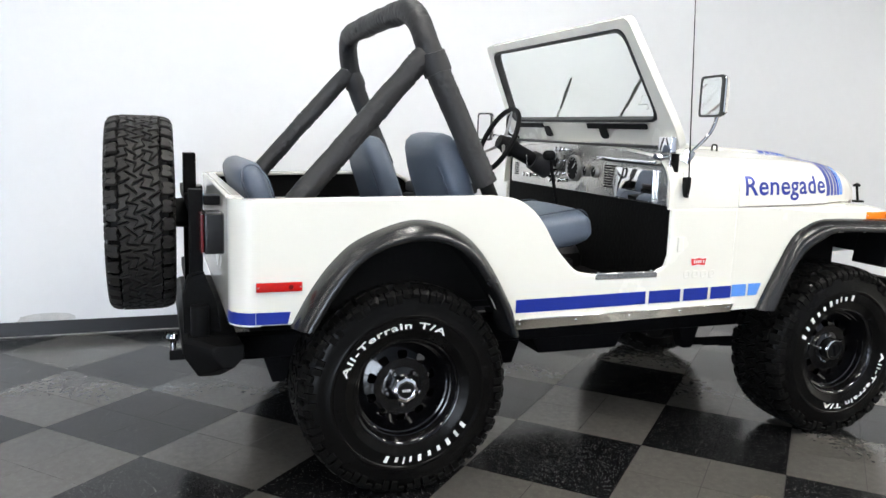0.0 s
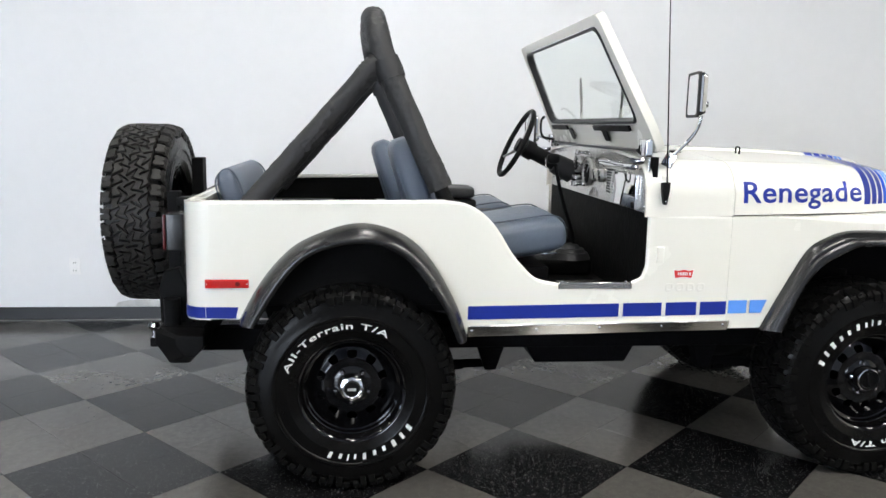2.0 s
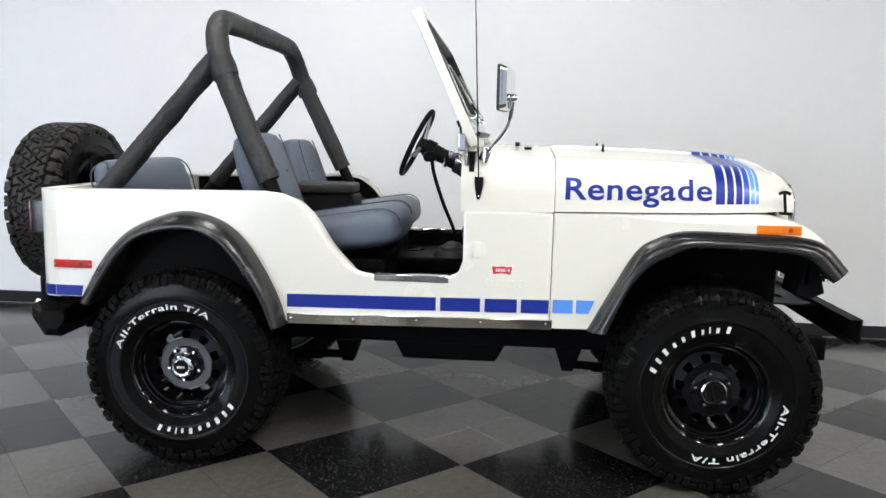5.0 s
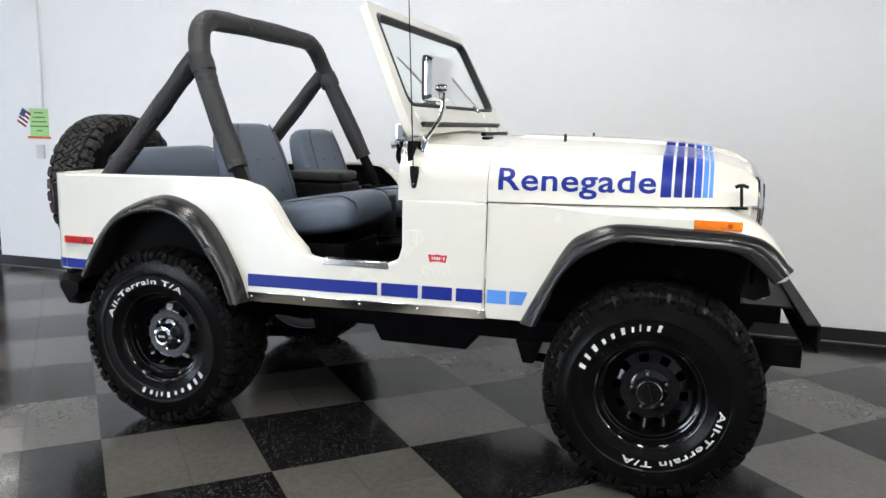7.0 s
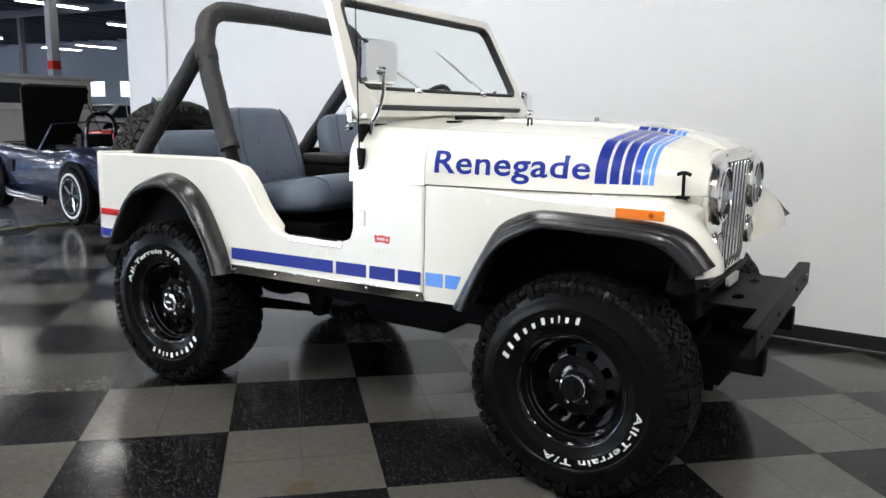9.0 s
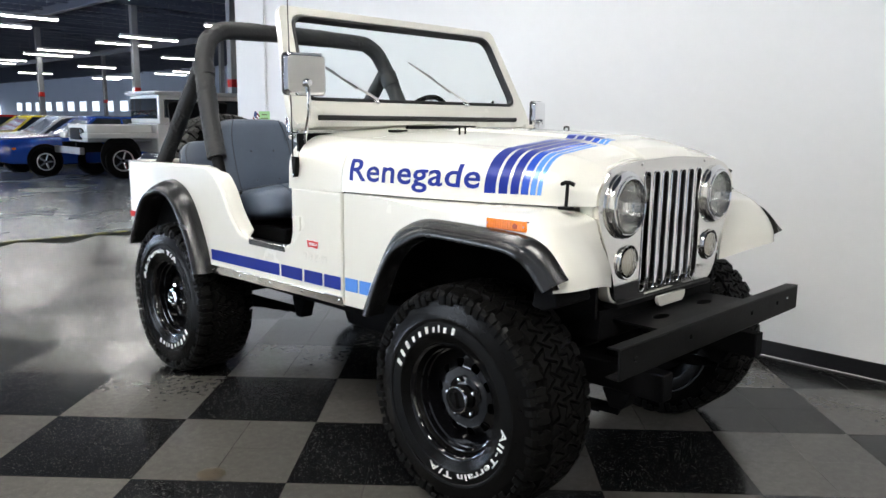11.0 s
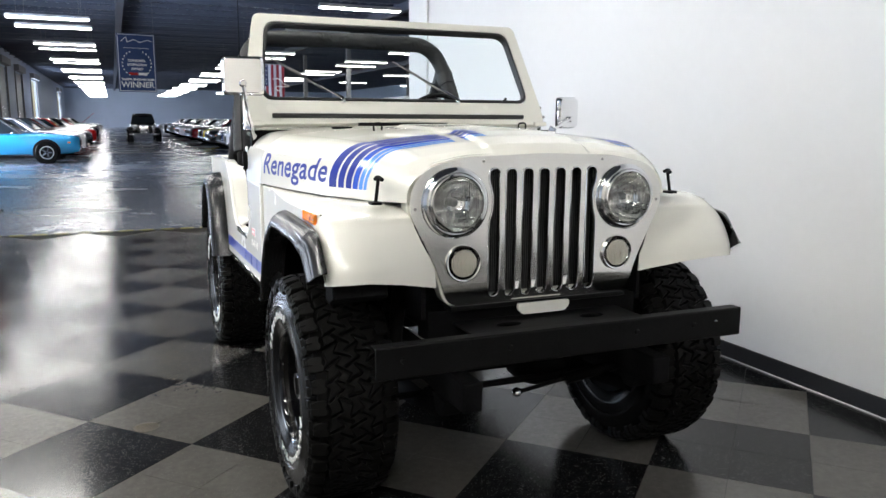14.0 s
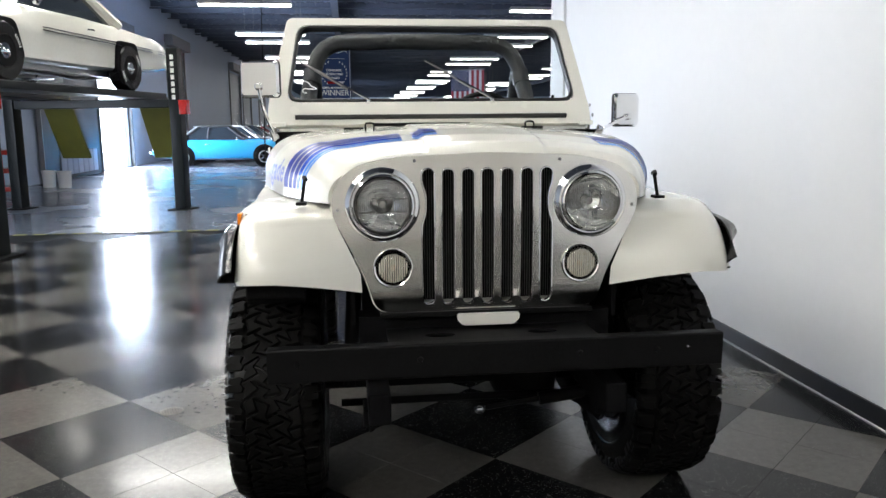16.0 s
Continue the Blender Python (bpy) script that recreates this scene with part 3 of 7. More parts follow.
def fender_top(s):
    prof = line2(FENDER_TOP, 6)
    rows = []
    for y, drop in ((0.40, 0.0), (0.55, 0.0), (0.68, 0.001), (0.73, 0.005), (0.762, 0.013), (0.785, 0.024), (0.800, 0.036), (0.809, 0.050), (0.8125, 0.066)):
        row = []
        for i, (x, z) in enumerate(prof):
            a, b = prof[max(i - 1, 0)], prof[min(i + 1, len(prof) - 1)]
            d = Vector((b[0] - a[0], b[1] - a[1])).normalized()
            nrm = Vector((d.y, -d.x)) * (0.06 + 0.94 * shoulder(x))
            tuck = 0.0
            if x > 2.45:
                tuck = (x - 2.45) * 0.55 * max(0, (0.66 - y) / 0.26)
            low = -0.055 * min(1, max(0, (0.62 - y) / 0.18)) if i == len(prof) - 1 else 0
            y0 = 0.40 if x < 2.40 else 0.40 + min(1, (x - 2.40) / 0.04) * (lerp(z, [(0.84, 0.402), (1.08, 0.514), (1.17, 0.50)]) - 0.40)
            yy = y0 + (y - 0.40) * (0.8125 - y0) / 0.4125
            row.append((max(x + nrm.x * drop - tuck, min(x + nrm.x * drop, 2.519)), s * yy, z + nrm.y * drop + low + 0.002))
        rows.append(row)
    return skin(rows, 0.012, (2.0, 0, 0.7))


for s in (-1, 1):
    f = part("front_fender", fender(s), M_WHITE, car, "cream white front fender", 30, 0.006, 3)
    part("fender_top", fender_top(s), M_WHITE, f, "", 50)


def fender_liner(s):
    """Undercoated inside of the fender's crown and nose."""
    prof = line2(FENDER_TOP, 5)
    rows = []
    for y in (0.47, 0.60, 0.70, 0.76, 0.786):
        row = []
        for i, (x, z) in enumerate(prof):
            a, b = prof[max(i - 1, 0)], prof[min(i + 1, len(prof) - 1)]
            d = Vector((b[0] - a[0], b[1] - a[1])).normalized()
            g = 0.020 + (0.05 * shoulder(x) if y > 0.75 else 0)
            tuck_in = max(0, x - 2.45) * 0.55 * max(0, (0.66 - y) / 0.26)
            row.append((x + d.y * g - tuck_in, s * y, z - d.x * g))
        rows.append(row)
    return skin(rows, 0.003, (2.0, 0, 0.7))


for s in (-1, 1):
    # added plate blocks the bright view through the nose, so it stays dark
    part("nose_panel", boxed(2.498, 2.508, *sorted((s * 0.44, s * 0.785)), 0.85, 1.03), M_UNDER, car, "black panel added to darken the inside of the fender nose")
    part("fender_liner", fender_liner(s), M_UNDER, car, "black undercoated inside of the fender", 50)

# black filler added for the dark below the right fender nose
part("fender_brace", prism(bmesh.new(), [(2.50, 0.96), (2.545, 0.93), (2.575, 0.815), (2.52, 0.79), (2.47, 0.80)], "y", -0.785, -0.60), M_UNDER, car, "black filler added for the dark under the fender nose", bevel=0.006)

# ---- fender flares ----
R_OUT = [(-0.43, 0.672), (-0.361, 0.80), (-0.281, 0.908), (-0.182, 0.99), (-0.007, 1.054), (0.123, 1.044), (0.232, 0.99), (0.32, 0.889), (0.405, 0.735), (0.447, 0.612)]
R_IN = [(-0.372, 0.672), (-0.295, 0.80), (-0.215, 0.905), (-0.13, 0.965), (0.0, 0.998), (0.11, 0.991), (0.205, 0.942), (0.288, 0.845), (0.362, 0.735), (0.412, 0.612)]
F_OUT = [(1.665, 0.637), (1.76, 0.82), (1.844, 0.964), (1.918, 1.015), (1.99, 1.041), (2.071, 1.048), (2.25, 1.045), (2.448, 1.038), (2.55, 1.008), (2.637, 0.918)]
F_IN = [(1.735, 0.637), (1.815, 0.82), (1.885, 0.908), (1.96, 0.953), (2.03, 0.985), (2.10, 0.99), (2.25, 0.987), (2.42, 0.978), (2.50, 0.942), (2.572, 0.872)]


def flare(s, out, inn, y_in, taper=False):
    o, i_ = line2(out, 6), line2(inn, 6)
    rows = []
    n = len(o)
    for k in range(n):
        (ox, oz), (ix, iz) = o[k], i_[k]
        yi = y_in
        if taper:
            yi = 0.835 + (y_in - 0.835) * max(0.82, min(1, (n - 1 - k) / 9)) if s < 0 else 0.80 + (y_in - 0.80) * min(1, (n - 1 - k) / 9)
        row = []
        for f, g in ((0.0, 0.0), (0.03, 0.22), (0.12, 0.45), (0.30, 0.70), (0.47, 0.83), (0.50, 0.815), (0.54, 0.87), (0.74, 0.98), (0.92, 1.0), (1.0, 0.965), (1.03, 0.88), (1.0, 0.4), (0.98, -0.6)):
            row.append((ox + (ix - ox) * f, s * (0.818 + (yi - 0.818) * g), oz + (iz - oz) * f))
        rows.append(row)
    return tuck(skin(rows, 0.006, (sum(q[0] for q in o) / n, s * 0.7, 0.6)))


both("fender_flare", lambda s: flare(s, R_OUT, R_IN, 0.915), M_FLARE, "satin black plastic wheel-arch flare", sharp=60)
both("fender_flare", lambda s: flare(s, F_OUT, F_IN, 0.876 if s < 0 else 0.898, True), M_FLARE, "satin black plastic wheel-arch flare", sharp=60)

# dark inner arches
for s in (-1, 1):
    part("splash_panel", boxed(1.56, 1.585, *sorted((s * 0.45, s * 0.79)), 0.66, 1.058), M_UNDER, car)
    part("inner_fender", boxed(1.586, 2.497, *sorted((s * 0.44, s * 0.455)), 0.7, 1.08), M_UNDER, car)
    part("inner_arch", boxed(1.586, 2.45, *sorted((s * 0.456, s * 0.79)), 1.06, 1.075), M_UNDER, car)

# ---- wheels ----
TYRE_R, TYRE_W = 0.415, 0.31


def tyre_bm():
    """Axle along y, outer face towards -y."""
    w = TYRE_W / 2
    half = [(0.190, 0.70), (0.200, 0.82), (0.217, 0.905), (0.240, 0.955), (0.246, 0.985), (0.250, 0.988), (0.290, 0.990), (0.294, 1.012), (0.303, 1.018), (0.308, 1.0), (0.335, 0.985), (0.358, 0.955), (0.380, 0.90), (0.398, 0.80)]
    prof = [(r, -w * k) for r, k in half] + [(0.4, 0)] + [(r, w * k) for r, k in half[::-1]] + [(0.186, 0)]
    bm = lathed(prof, "y", 72, closed=True)
    return bm


def tread_bm():
    """Interlocking tread blocks and stepped shoulder lugs."""
    w = TYRE_W / 2
    bm = bmesh.new()
    rnd = random.Random(4)

    def lug(pts, r0, r1, pull=0.0):
        """pts: (angle, y) round the lug, counted so that the top faces out."""
        am, ym = sum(p[0] for p in pts) / len(pts), sum(p[1] for p in pts) / len(pts)
        rings = []
        for r, sh in ((r0, 0.86), (r1 - 0.002, 0.80), (r1, 0.72)):
            ring = []
            for a, y in pts:
                a2, y2 = am + (a - am) * sh, ym + (y - ym) * sh
                rr = r - pull * max(0, abs(y2) / w - 0.74)
                ring.append(bm.verts.new((rr * math.cos(a2), y2, rr * math.sin(a2))))
            rings.append(ring)
        n = len(pts)
        for lo, hi in zip(rings, rings[1:]):
            for i in range(n):
                bm.faces.new((lo[i], lo[(i + 1) % n], hi[(i + 1) % n], hi[i]))
        bm.faces.new(rings[-1])

    # interlocking blocks: a jittered brick lattice, its joints cut open
    n = 48
    st = 2 * math.pi / n
    cuts = (-0.090, -0.054, -0.018, 0.018, 0.054, 0.090)
    grid = {}
    for j, y in enumerate(cuts):
        for k in range(2 * n):
            side = 0.012 if (k + j) % 2 else -0.012
            if j in (0, len(cuts) - 1):
                side *= 0.4
            grid[j, k] = ((rnd.uniform(-0.22, 0.22) + k * 0.5 + (0.24 if j % 2 else -0.24)) * st, y + side + rnd.uniform(-0.0065, 0.0065))

    def at(j, k):
        a, y = grid[j, k % (2 * n)]
        return (a + (2 * math.pi if k >= 2 * n else 0), y)

    for j in range(len(cuts) - 1):
        for i in range(n):
            k = 2 * i + j % 2
            lug([at(j, k), at(j, k + 1), at(j, k + 2), at(j + 1, k + 2), at(j + 1, k + 1), at(j + 1, k)], 0.394, TYRE_R - rnd.uniform(0, 0.0012))
    n = 54
    st = 2 * math.pi / n
    for i in range(n):
        # shoulder lugs, wide and notched by turns, carried down the sidewall
        if i % 3 == 2:
            continue
        sp = st * 1.5
        for s in (-1, 1):
            o = (i // 3 * 2 + i % 3) * sp + (0.5 * sp if s > 0 else 0)
            e = w * (1.0 if i % 3 else 0.955)
            lug([(o + u * sp, s * v) for u, v in ((0.06, 0.093), (0.30, 0.086), (0.52, 0.097), (0.84, 0.090), (0.93, 0.104), (0.90, e * 0.9), (0.80, e), (0.54, e), (0.50, e * 0.80), (0.46, e), (0.14, e), (0.05, e * 0.86))], 0.39, TYRE_R - 0.003, 0.06)
            for u0, u1, r0 in ((0.07, 0.44, 0.366 if i % 3 else 0.350), (0.54, 0.88, 0.350 if i % 3 else 0.372)):
                q = []
                for r, y in ((r0, w * 0.955), (r0 + 0.004, w * 1.0), (0.384, w * 1.0), (0.396, w * 0.93)):
                    for u in (u0, u1):
                        q.append(bm.verts.new((r * math.cos(o + u * sp), s * y, r * math.sin(o + u * sp))))
                for k in (0, 2, 4):
                    bm.faces.new((q[k], q[k + 1], q[k + 3], q[k + 2]))
                bm.faces.new((q[0], q[2], q[4], q[6]))
                bm.faces.new((q[1], q[7], q[5], q[3]))
    bmesh.ops.recalc_face_normals(bm, faces=bm.faces)
    return bm


def ring_word(text, size, r, mid, y, span):
    """Raised letters round the sidewall, tops outward; mid, span: the middle and width of the word in degrees."""
    bm = word_bm(text, size, 1.12, 0.0004)
    x1 = max(v.co.x for v in bm.verts)
    bmesh.ops.triangulate(bm, faces=bm.faces)
    ext = bmesh.ops.extrude_face_region(bm, geom=list(bm.faces))
    for v in [g for g in ext["geom"] if isinstance(g, bmesh.types.BMVert)]:
        v.co.z += 0.003
    for v in bm.verts:
        u, h, d = v.co
        a = radians(mid - (u / x1 - 0.5) * span)
        v.co = ((r + h) * math.cos(a), y - d, (r + h) * math.sin(a))
    return bm


def ring_shapes(spec, r, mid, y, span):
    """Plain raised shapes of letter size round the sidewall, one slanting bar each."""
    total = sum(wd for wd, h in spec) + 0.010 * (len(spec) - 1)
    out, u = [], 0.0
    for wd, h in spec:
        def bend(pts):
            res = []
            for a, b in pts:
                t = radians(mid - ((u + a + b * 0.16) / total - 0.5) * span)
                res.append(((r + b) * math.cos(t), (r + b) * math.sin(t)))
            return res
        sub = prism(bmesh.new(), bend([(wd * 0.29, 0.001), (wd * 0.71, 0.001), (wd * 0.71, h - 0.001), (wd * 0.29, h - 0.001)]), "y", y, y - 0.003)
        me = mesh_of("raised_bar", sub)
        me.materials.append(M_LETTER)
        out.append(me)
        u += wd + 0.010
    return out


tyre_mesh = mesh_of("tyre", tyre_bm(), 32)
tyre_mesh.materials.append(M_RUBBER)
tread_mesh = mesh_of("tread", tread_bm(), 32)
tread_mesh.materials.append(M_TREAD)
spare_tread_mesh = tread_mesh.copy()
spare_tread_mesh.materials[0] = M_LITTREAD
letter_y = -TYRE_W / 2 * 1.0 + 0.0015
word_mesh = mesh_of("raised_lettering", ring_word("All-Terrain T/A", 0.0335, 0.254, 110, letter_y, 104))
word_mesh.materials.append(M_LETTER)
bar_meshes = ring_shapes([(0.034, 0.028), (0.028, 0.028), (0.036, 0.028), (0.029, 0.021), (0.029, 0.021), (0.031, 0.027), (0.020, 0.021), (0.012, 0.027), (0.027, 0.021), (0.029, 0.028)], 0.253, -70, letter_y, 82)


def rim_barrel():
    prof = [(0.218, -0.128), (0.214, -0.135), (0.206, -0.132), (0.200, -0.122), (0.196, -0.100), (0.188, -0.096), (0.186, -0.075), (0.180, -0.072), (0.178, -0.045), (0.172, -0.03), (0.172, 0.10), (0.205, 0.128), (0.212, 0.12), (0.185, 0.09), (0.184, -0.02), (0.192, -0.06), (0.205, -0.10)]
    return lathed(prof, "y", 64, closed=True)


def rim_disc():
    holes = []
    for k in range(10):
        a = 2 * math.pi * (k + 0.5) / 10
        pts = []
        for u, v in ((-0.017, -0.016), (0.017, -0.016), (0.021, 0.016), (-0.021, 0.016)):
            rr = 0.128 + v
            pts.append((rr * math.cos(a) - u * math.sin(a), rr * math.sin(a) + u * math.cos(a)))
        holes.append(round_poly(pts, 0.012, 4))
    bm = holed(oval(0, 0, 0.176, 0.176, 60), holes, "y", -0.012, -0.004)
    for v in bm.verts:
        r = math.hypot(v.co.x, v.co.z)
        v.co.y -= 0.030 * max(0, 1 - abs(r - 0.115) / 0.07)
    return bm


def hub_face():
    bm = lathed([(0.098, -0.02), (0.094, -0.036), (0.082, -0.044), (0.055, -0.046), (0.05, -0.03), (0.0, -0.03)], "y", 40)
    return bm


def nut(a, r=0.068):
    c = (r * math.cos(a), 0, r * math.sin(a))
    return lathed([(0.011, -0.040), (0.011, -0.056), (0.007, -0.062), (0.0, -0.063)], "y", 6, c)


rim_mesh, disc_mesh, face_mesh = mesh_of("rim", rim_barrel(), 40), mesh_of("rim_disc", rim_disc(), 50), mesh_of("hub_face", hub_face(), 40)
for me in (rim_mesh, disc_mesh, face_mesh):
    me.materials.append(M_GLOSSBLACK)
nut_mesh = mesh_of("lug_nut", nut(0), 25)
nut_mesh.materials.append(M_CHROME)
for me, k, d in ((rim_mesh, 0.985, 0.004), (disc_mesh, 0.985, 0.026), (face_mesh, 0.90, 0.026), (nut_mesh, 1.0, 0.026)):
    for v in me.vertices:
        v.co = (v.co.x * k, v.co.y - d, v.co.z * k)


def child(name, me, parent, m=None, label=""):
    ob = new(name, me)
    ob.parent = parent
    if m is not None:
        ob.matrix_local = m
    if label:
        tagged(ob, label)
    return ob


def wheel(m, spin, cap, parent):
    """m: the hub's place, outer face to -y; spin: turn of the lettering."""
    tyre = child("wheel", tyre_mesh, parent, m @ pose(0, 0, 0, 0, -spin, 0), "knobbly black all-terrain tyre with white letters on a black rim")
    tagged(child("raised_lettering", word_mesh, tyre), kind="stuff")
    for me in bar_meshes:
        child("raised_bar", me, tyre)
    tagged(child("tread", tread_mesh if cap else spare_tread_mesh, tyre, None, "blocky interlocking black rubber tread"), kind="stuff")
    child("rim", rim_mesh, tyre)
    child("rim_disc", disc_mesh, tyre)
    child("hub_face", face_mesh, tyre)
    for k in range(5):
        child("lug_nut", nut_mesh, tyre, pose(0, 0, 0, 0, 72 * k + 20, 0))
    if cap == "chrome":
        c = lathed([(0.050, -0.05), (0.053, -0.105), (0.050, -0.117), (0.037, -0.122), (0.035, -0.119), (0.0, -0.119)], "y", 8)
        part("hub_cap", c, M_CHROME, tyre, "chrome octagonal hub cap", 20, 0.003)
        part("cap_badge", lathed([(0.030, -0.118), (0.030, -0.1215), (0.0, -0.1225)], "y", 28), M_BLACK, tyre, "dark badge with pale bars")
        bm = bmesh.new()
        for q in range(4):
            box(bm, -0.016 + q * 0.0085, -0.010 + q * 0.0085, -0.1245, -0.1215, -0.005, 0.005)
        part("badge_bar", bm, M_LETTER, tyre)
    elif cap == "hub":
        part("locking_hub", lathed([(0.047, -0.045), (0.047, -0.105), (0.044, -0.110), (0.036, -0.110), (0.033, -0.104), (0.0, -0.104)], "y", 32), M_BLACK, tyre, "black locking hub")
        part("hub_ring", lathed([(0.049, -0.100), (0.049, -0.109), (0.0455, -0.111), (0.0455, -0.1)], "y", 40, closed=True), M_CHROME, tyre, "bright ring")
        bm = boxed(-0.004, 0.004, -0.116, -0.104, -0.03, 0.03)
        part("hub_dial", bm, M_BLACK, tyre)
    return tyre


HUB_Y, HUB_Z = 0.715, 0.408
wheel(pose(0, -HUB_Y, HUB_Z), 0, "chrome", car)
wheel(pose(2.175, -HUB_Y, HUB_Z), -167, "hub", car)
wheel(pose(0, HUB_Y - 0.035, HUB_Z, 0, 0, 180), 40, "chrome", car)
wheel(pose(2.175, HUB_Y - 0.04, HUB_Z, 0, 0, 180), 90, "hub", car)
wheel(pose(-0.938, 0.02, 1.003, 0, 0, -90) @ Matrix.Diagonal((1, 0.84, 1, 1)), 60, "", car)

# ---- lettering, stripes and badges ----
def wrap_on_hood(bm, x0, x1, z0, z1, h, lift=0.0012):
    """Lays lettering on the right side of the hood."""
    lo, hi = min(v.co.x for v in bm.verts), max(v.co.x for v in bm.verts)
    top = max(v.co.y for v in bm.verts)
    bmesh.ops.triangulate(bm, faces=bm.faces)
    for v in bm.verts:
        u = (v.co.x - lo) / (hi - lo)
        v.co = (x0 + (x1 - x0) * u, (z0 + (z1 - z0) * u) + v.co.y / top * h, 0)
    for _ in range(3):
        long = [e for e in bm.edges if e.calc_length() > 0.02]
        if long:
            bmesh.ops.subdivide_edges(bm, edges=long, cuts=1)
            bmesh.ops.triangulate(bm, faces=bm.faces)
    for v in bm.verts:
        v.co = hood_at(v.co.x, v.co.y, lift)
    return bm


bm = wrap_on_hood(word_bm("Renegade", 1.0, 1.05, 0.017), 1.559, 2.147, 0.049, 0.050, 0.086)
part("hood_lettering", bm, M_BLUE, hood, "bold blue lettering", 60)


def hood_bar(x0, x1, s0, y_end, mirror=False, y_start=None):
    rows = []
    n = 60
    for k in range(n + 1):
        row = []
        for x in (x0, (x0 + x1) / 2, x1):
            total = hood_len(x)
            a = s0 if y_start is None else total - y_start
            b = total - y_end
            p = hood_at(x, a + (b - a) * k / n, 0.0009)
            row.append(Vector((p.x, -p.y, p.z)) if mirror else p)
        rows.append(row)
    return loft(rows)


BARS = [(2.181, 2.218, M_BLUE), (2.230, 2.258, M_BLUE), (2.270, 2.296, M_BLUE), (2.305, 2.328, M_MIDBLUE), (2.336, 2.352, M_LIGHTBLUE), (2.359, 2.371, M_LIGHTBLUE)]
for x0, x1, m in BARS:
    x0, x1 = x0 - 0.017, x1 - 0.015
    for mirror in (False, True):
        part("hood_stripe", hood_bar(x0, x1, 0.034, 0.430 if mirror else 0.266, mirror), m, hood, "", 60)
    part("hood_stripe", hood_bar(x0, x1, 0, 0.145, False, 0.226), m, hood, "", 60)


def stripe_z(x):
    return 0.738 + 0.015 * (x - 0.44)


def stripe(x0, x1, s, h=0.054, slant=0.0, z=None):
    a, b = (stripe_z(x0), stripe_z(x1)) if z is None else (z, z)
    return prism(bmesh.new(), [(x0, a - h), (x1 - slant, b - h), (x1, b), (x0, a)], "y", s * (SIDE + 0.0006), s * (SIDE + 0.0026))


for s in (-1, 1):
    part("stripe", tuck(stripe(BEND_X + 0.002, -0.434, s, 0.044, 0.010, 0.731)), M_BLUE, body)
    for x0, x1 in ((0.452, 1.062), (1.080, 1.240), (1.258, 1.386), (1.402, 1.512)):
        part("stripe", stripe(x0, x1, s), M_BLUE, body)
    for x0, x1, sl in ((1.528, 1.607, 0), (1.62, 1.692, 0.022)):
        bm = stripe(x0, x1, s, 0.054, sl)
        bmesh.ops.translate(bm, verts=bm.verts, vec=(0, -s * 0.0125, 0))
        part("stripe", bm, M_LIGHTBLUE, body)


def corner_stripe(s):
    rows = []
    for k in range(9):
        a = math.pi / 2 * k / 8
        x, y = BEND_X - (BEND_R + 0.0025) * math.sin(a), SIDE - BEND_R + (BEND_R + 0.0025) * math.cos(a)
        rows.append([(x, s * y, 0.687), (x, s * y, 0.731)])
    return tuck(loft(rows))


both("stripe", corner_stripe, M_BLUE, parent=body)

# red fabric-style tag, with the wording as plain shapes
tag_pts = [(1.278, 0.886), (1.300, 0.883), (1.322, 0.888), (1.344, 0.883), (1.367, 0.886), (1.360, 0.848), (1.322, 0.853), (1.285, 0.848)]
tag = part("tag", prism(bmesh.new(), tag_pts, "y", -SIDE - 0.0005, -SIDE - 0.002), M_LETTER, body, "small red tag decal with white edge")
inner = [(1.3225 + (a - 1.3225) * 0.91, 0.868 + (b - 0.868) * 0.84) for a, b in tag_pts]
part("tag_field", prism(bmesh.new(), inner, "y", -SIDE - 0.0022, -SIDE - 0.003), M_RED, tag)
bm = bmesh.new()
for k, wd in enumerate((0.007, 0.008, 0.009, 0.008, 0.003, 0.008)):
    x = 1.2985 + k * 0.0095
    box(bm, x, x + wd * 0.75, -SIDE - 0.004, -SIDE - 0.0031, 0.862, 0.874)
part("tag_bar", bm, M_LETTER, tag)
# embossed name plate on the cowl side, as blank raised shapes
bm = bmesh.new()
for k in range(4):
    holed_ring = holed(oval(1.268 + k * 0.044, 0.812, 0.017, 0.018, 18, 3), [oval(1.268 + k * 0.044, 0.812, 0.009, 0.010, 18, 3)], "y", -SIDE + 0.001, -SIDE - 0.0014)
    me = bpy.data.meshes.new("emboss")
    holed_ring.to_mesh(me)
    holed_ring.free()
    bm.from_mesh(me)
    bpy.data.meshes.remove(me)
part("embossing", bm, M_WHITE, body, "raised blank white shapes", bevel=0.0009)


# ---- markers, rocker strips, hinges ----
def marker(x0, x1, z0, z1, s, y, m, name, spot):
    base = part(name, grown(boxed(x0, x1, *sorted((s * y, s * (y + 0.012))), z0, z1), 0.003), m, car, "", 40)
    bm = bmesh.new()
    n = 14
    for k in range(n):
        a = x0 + 0.01 + (x1 - x0 - 0.02) * k / n
        box(bm, a, a + (x1 - x0) / n * 0.55, *sorted((s * (y + 0.0115), s * (y + 0.0135))), z0 + 0.006, z1 - 0.006)
    part("lens_rib", bm, m, base)
    part("reflex", lathed([(0.0095, s * -0.001), (0.0085, s * 0.0022), (0, s * 0.003)], "y", 16, ((x0 * 0.25 + x1 * 0.75), s * (y + 0.013), (z0 + z1) / 2)), spot, base)
    for x in (x0 + 0.006, x1 - 0.006):
        part("screw", lathed([(0.003, s * 0.0), (0.002, s * 0.003), (0, s * 0.003)], "y", 8, (x, s * (y + 0.0118), (z0 + z1) / 2)), M_DULLSTEEL, base)
    return base


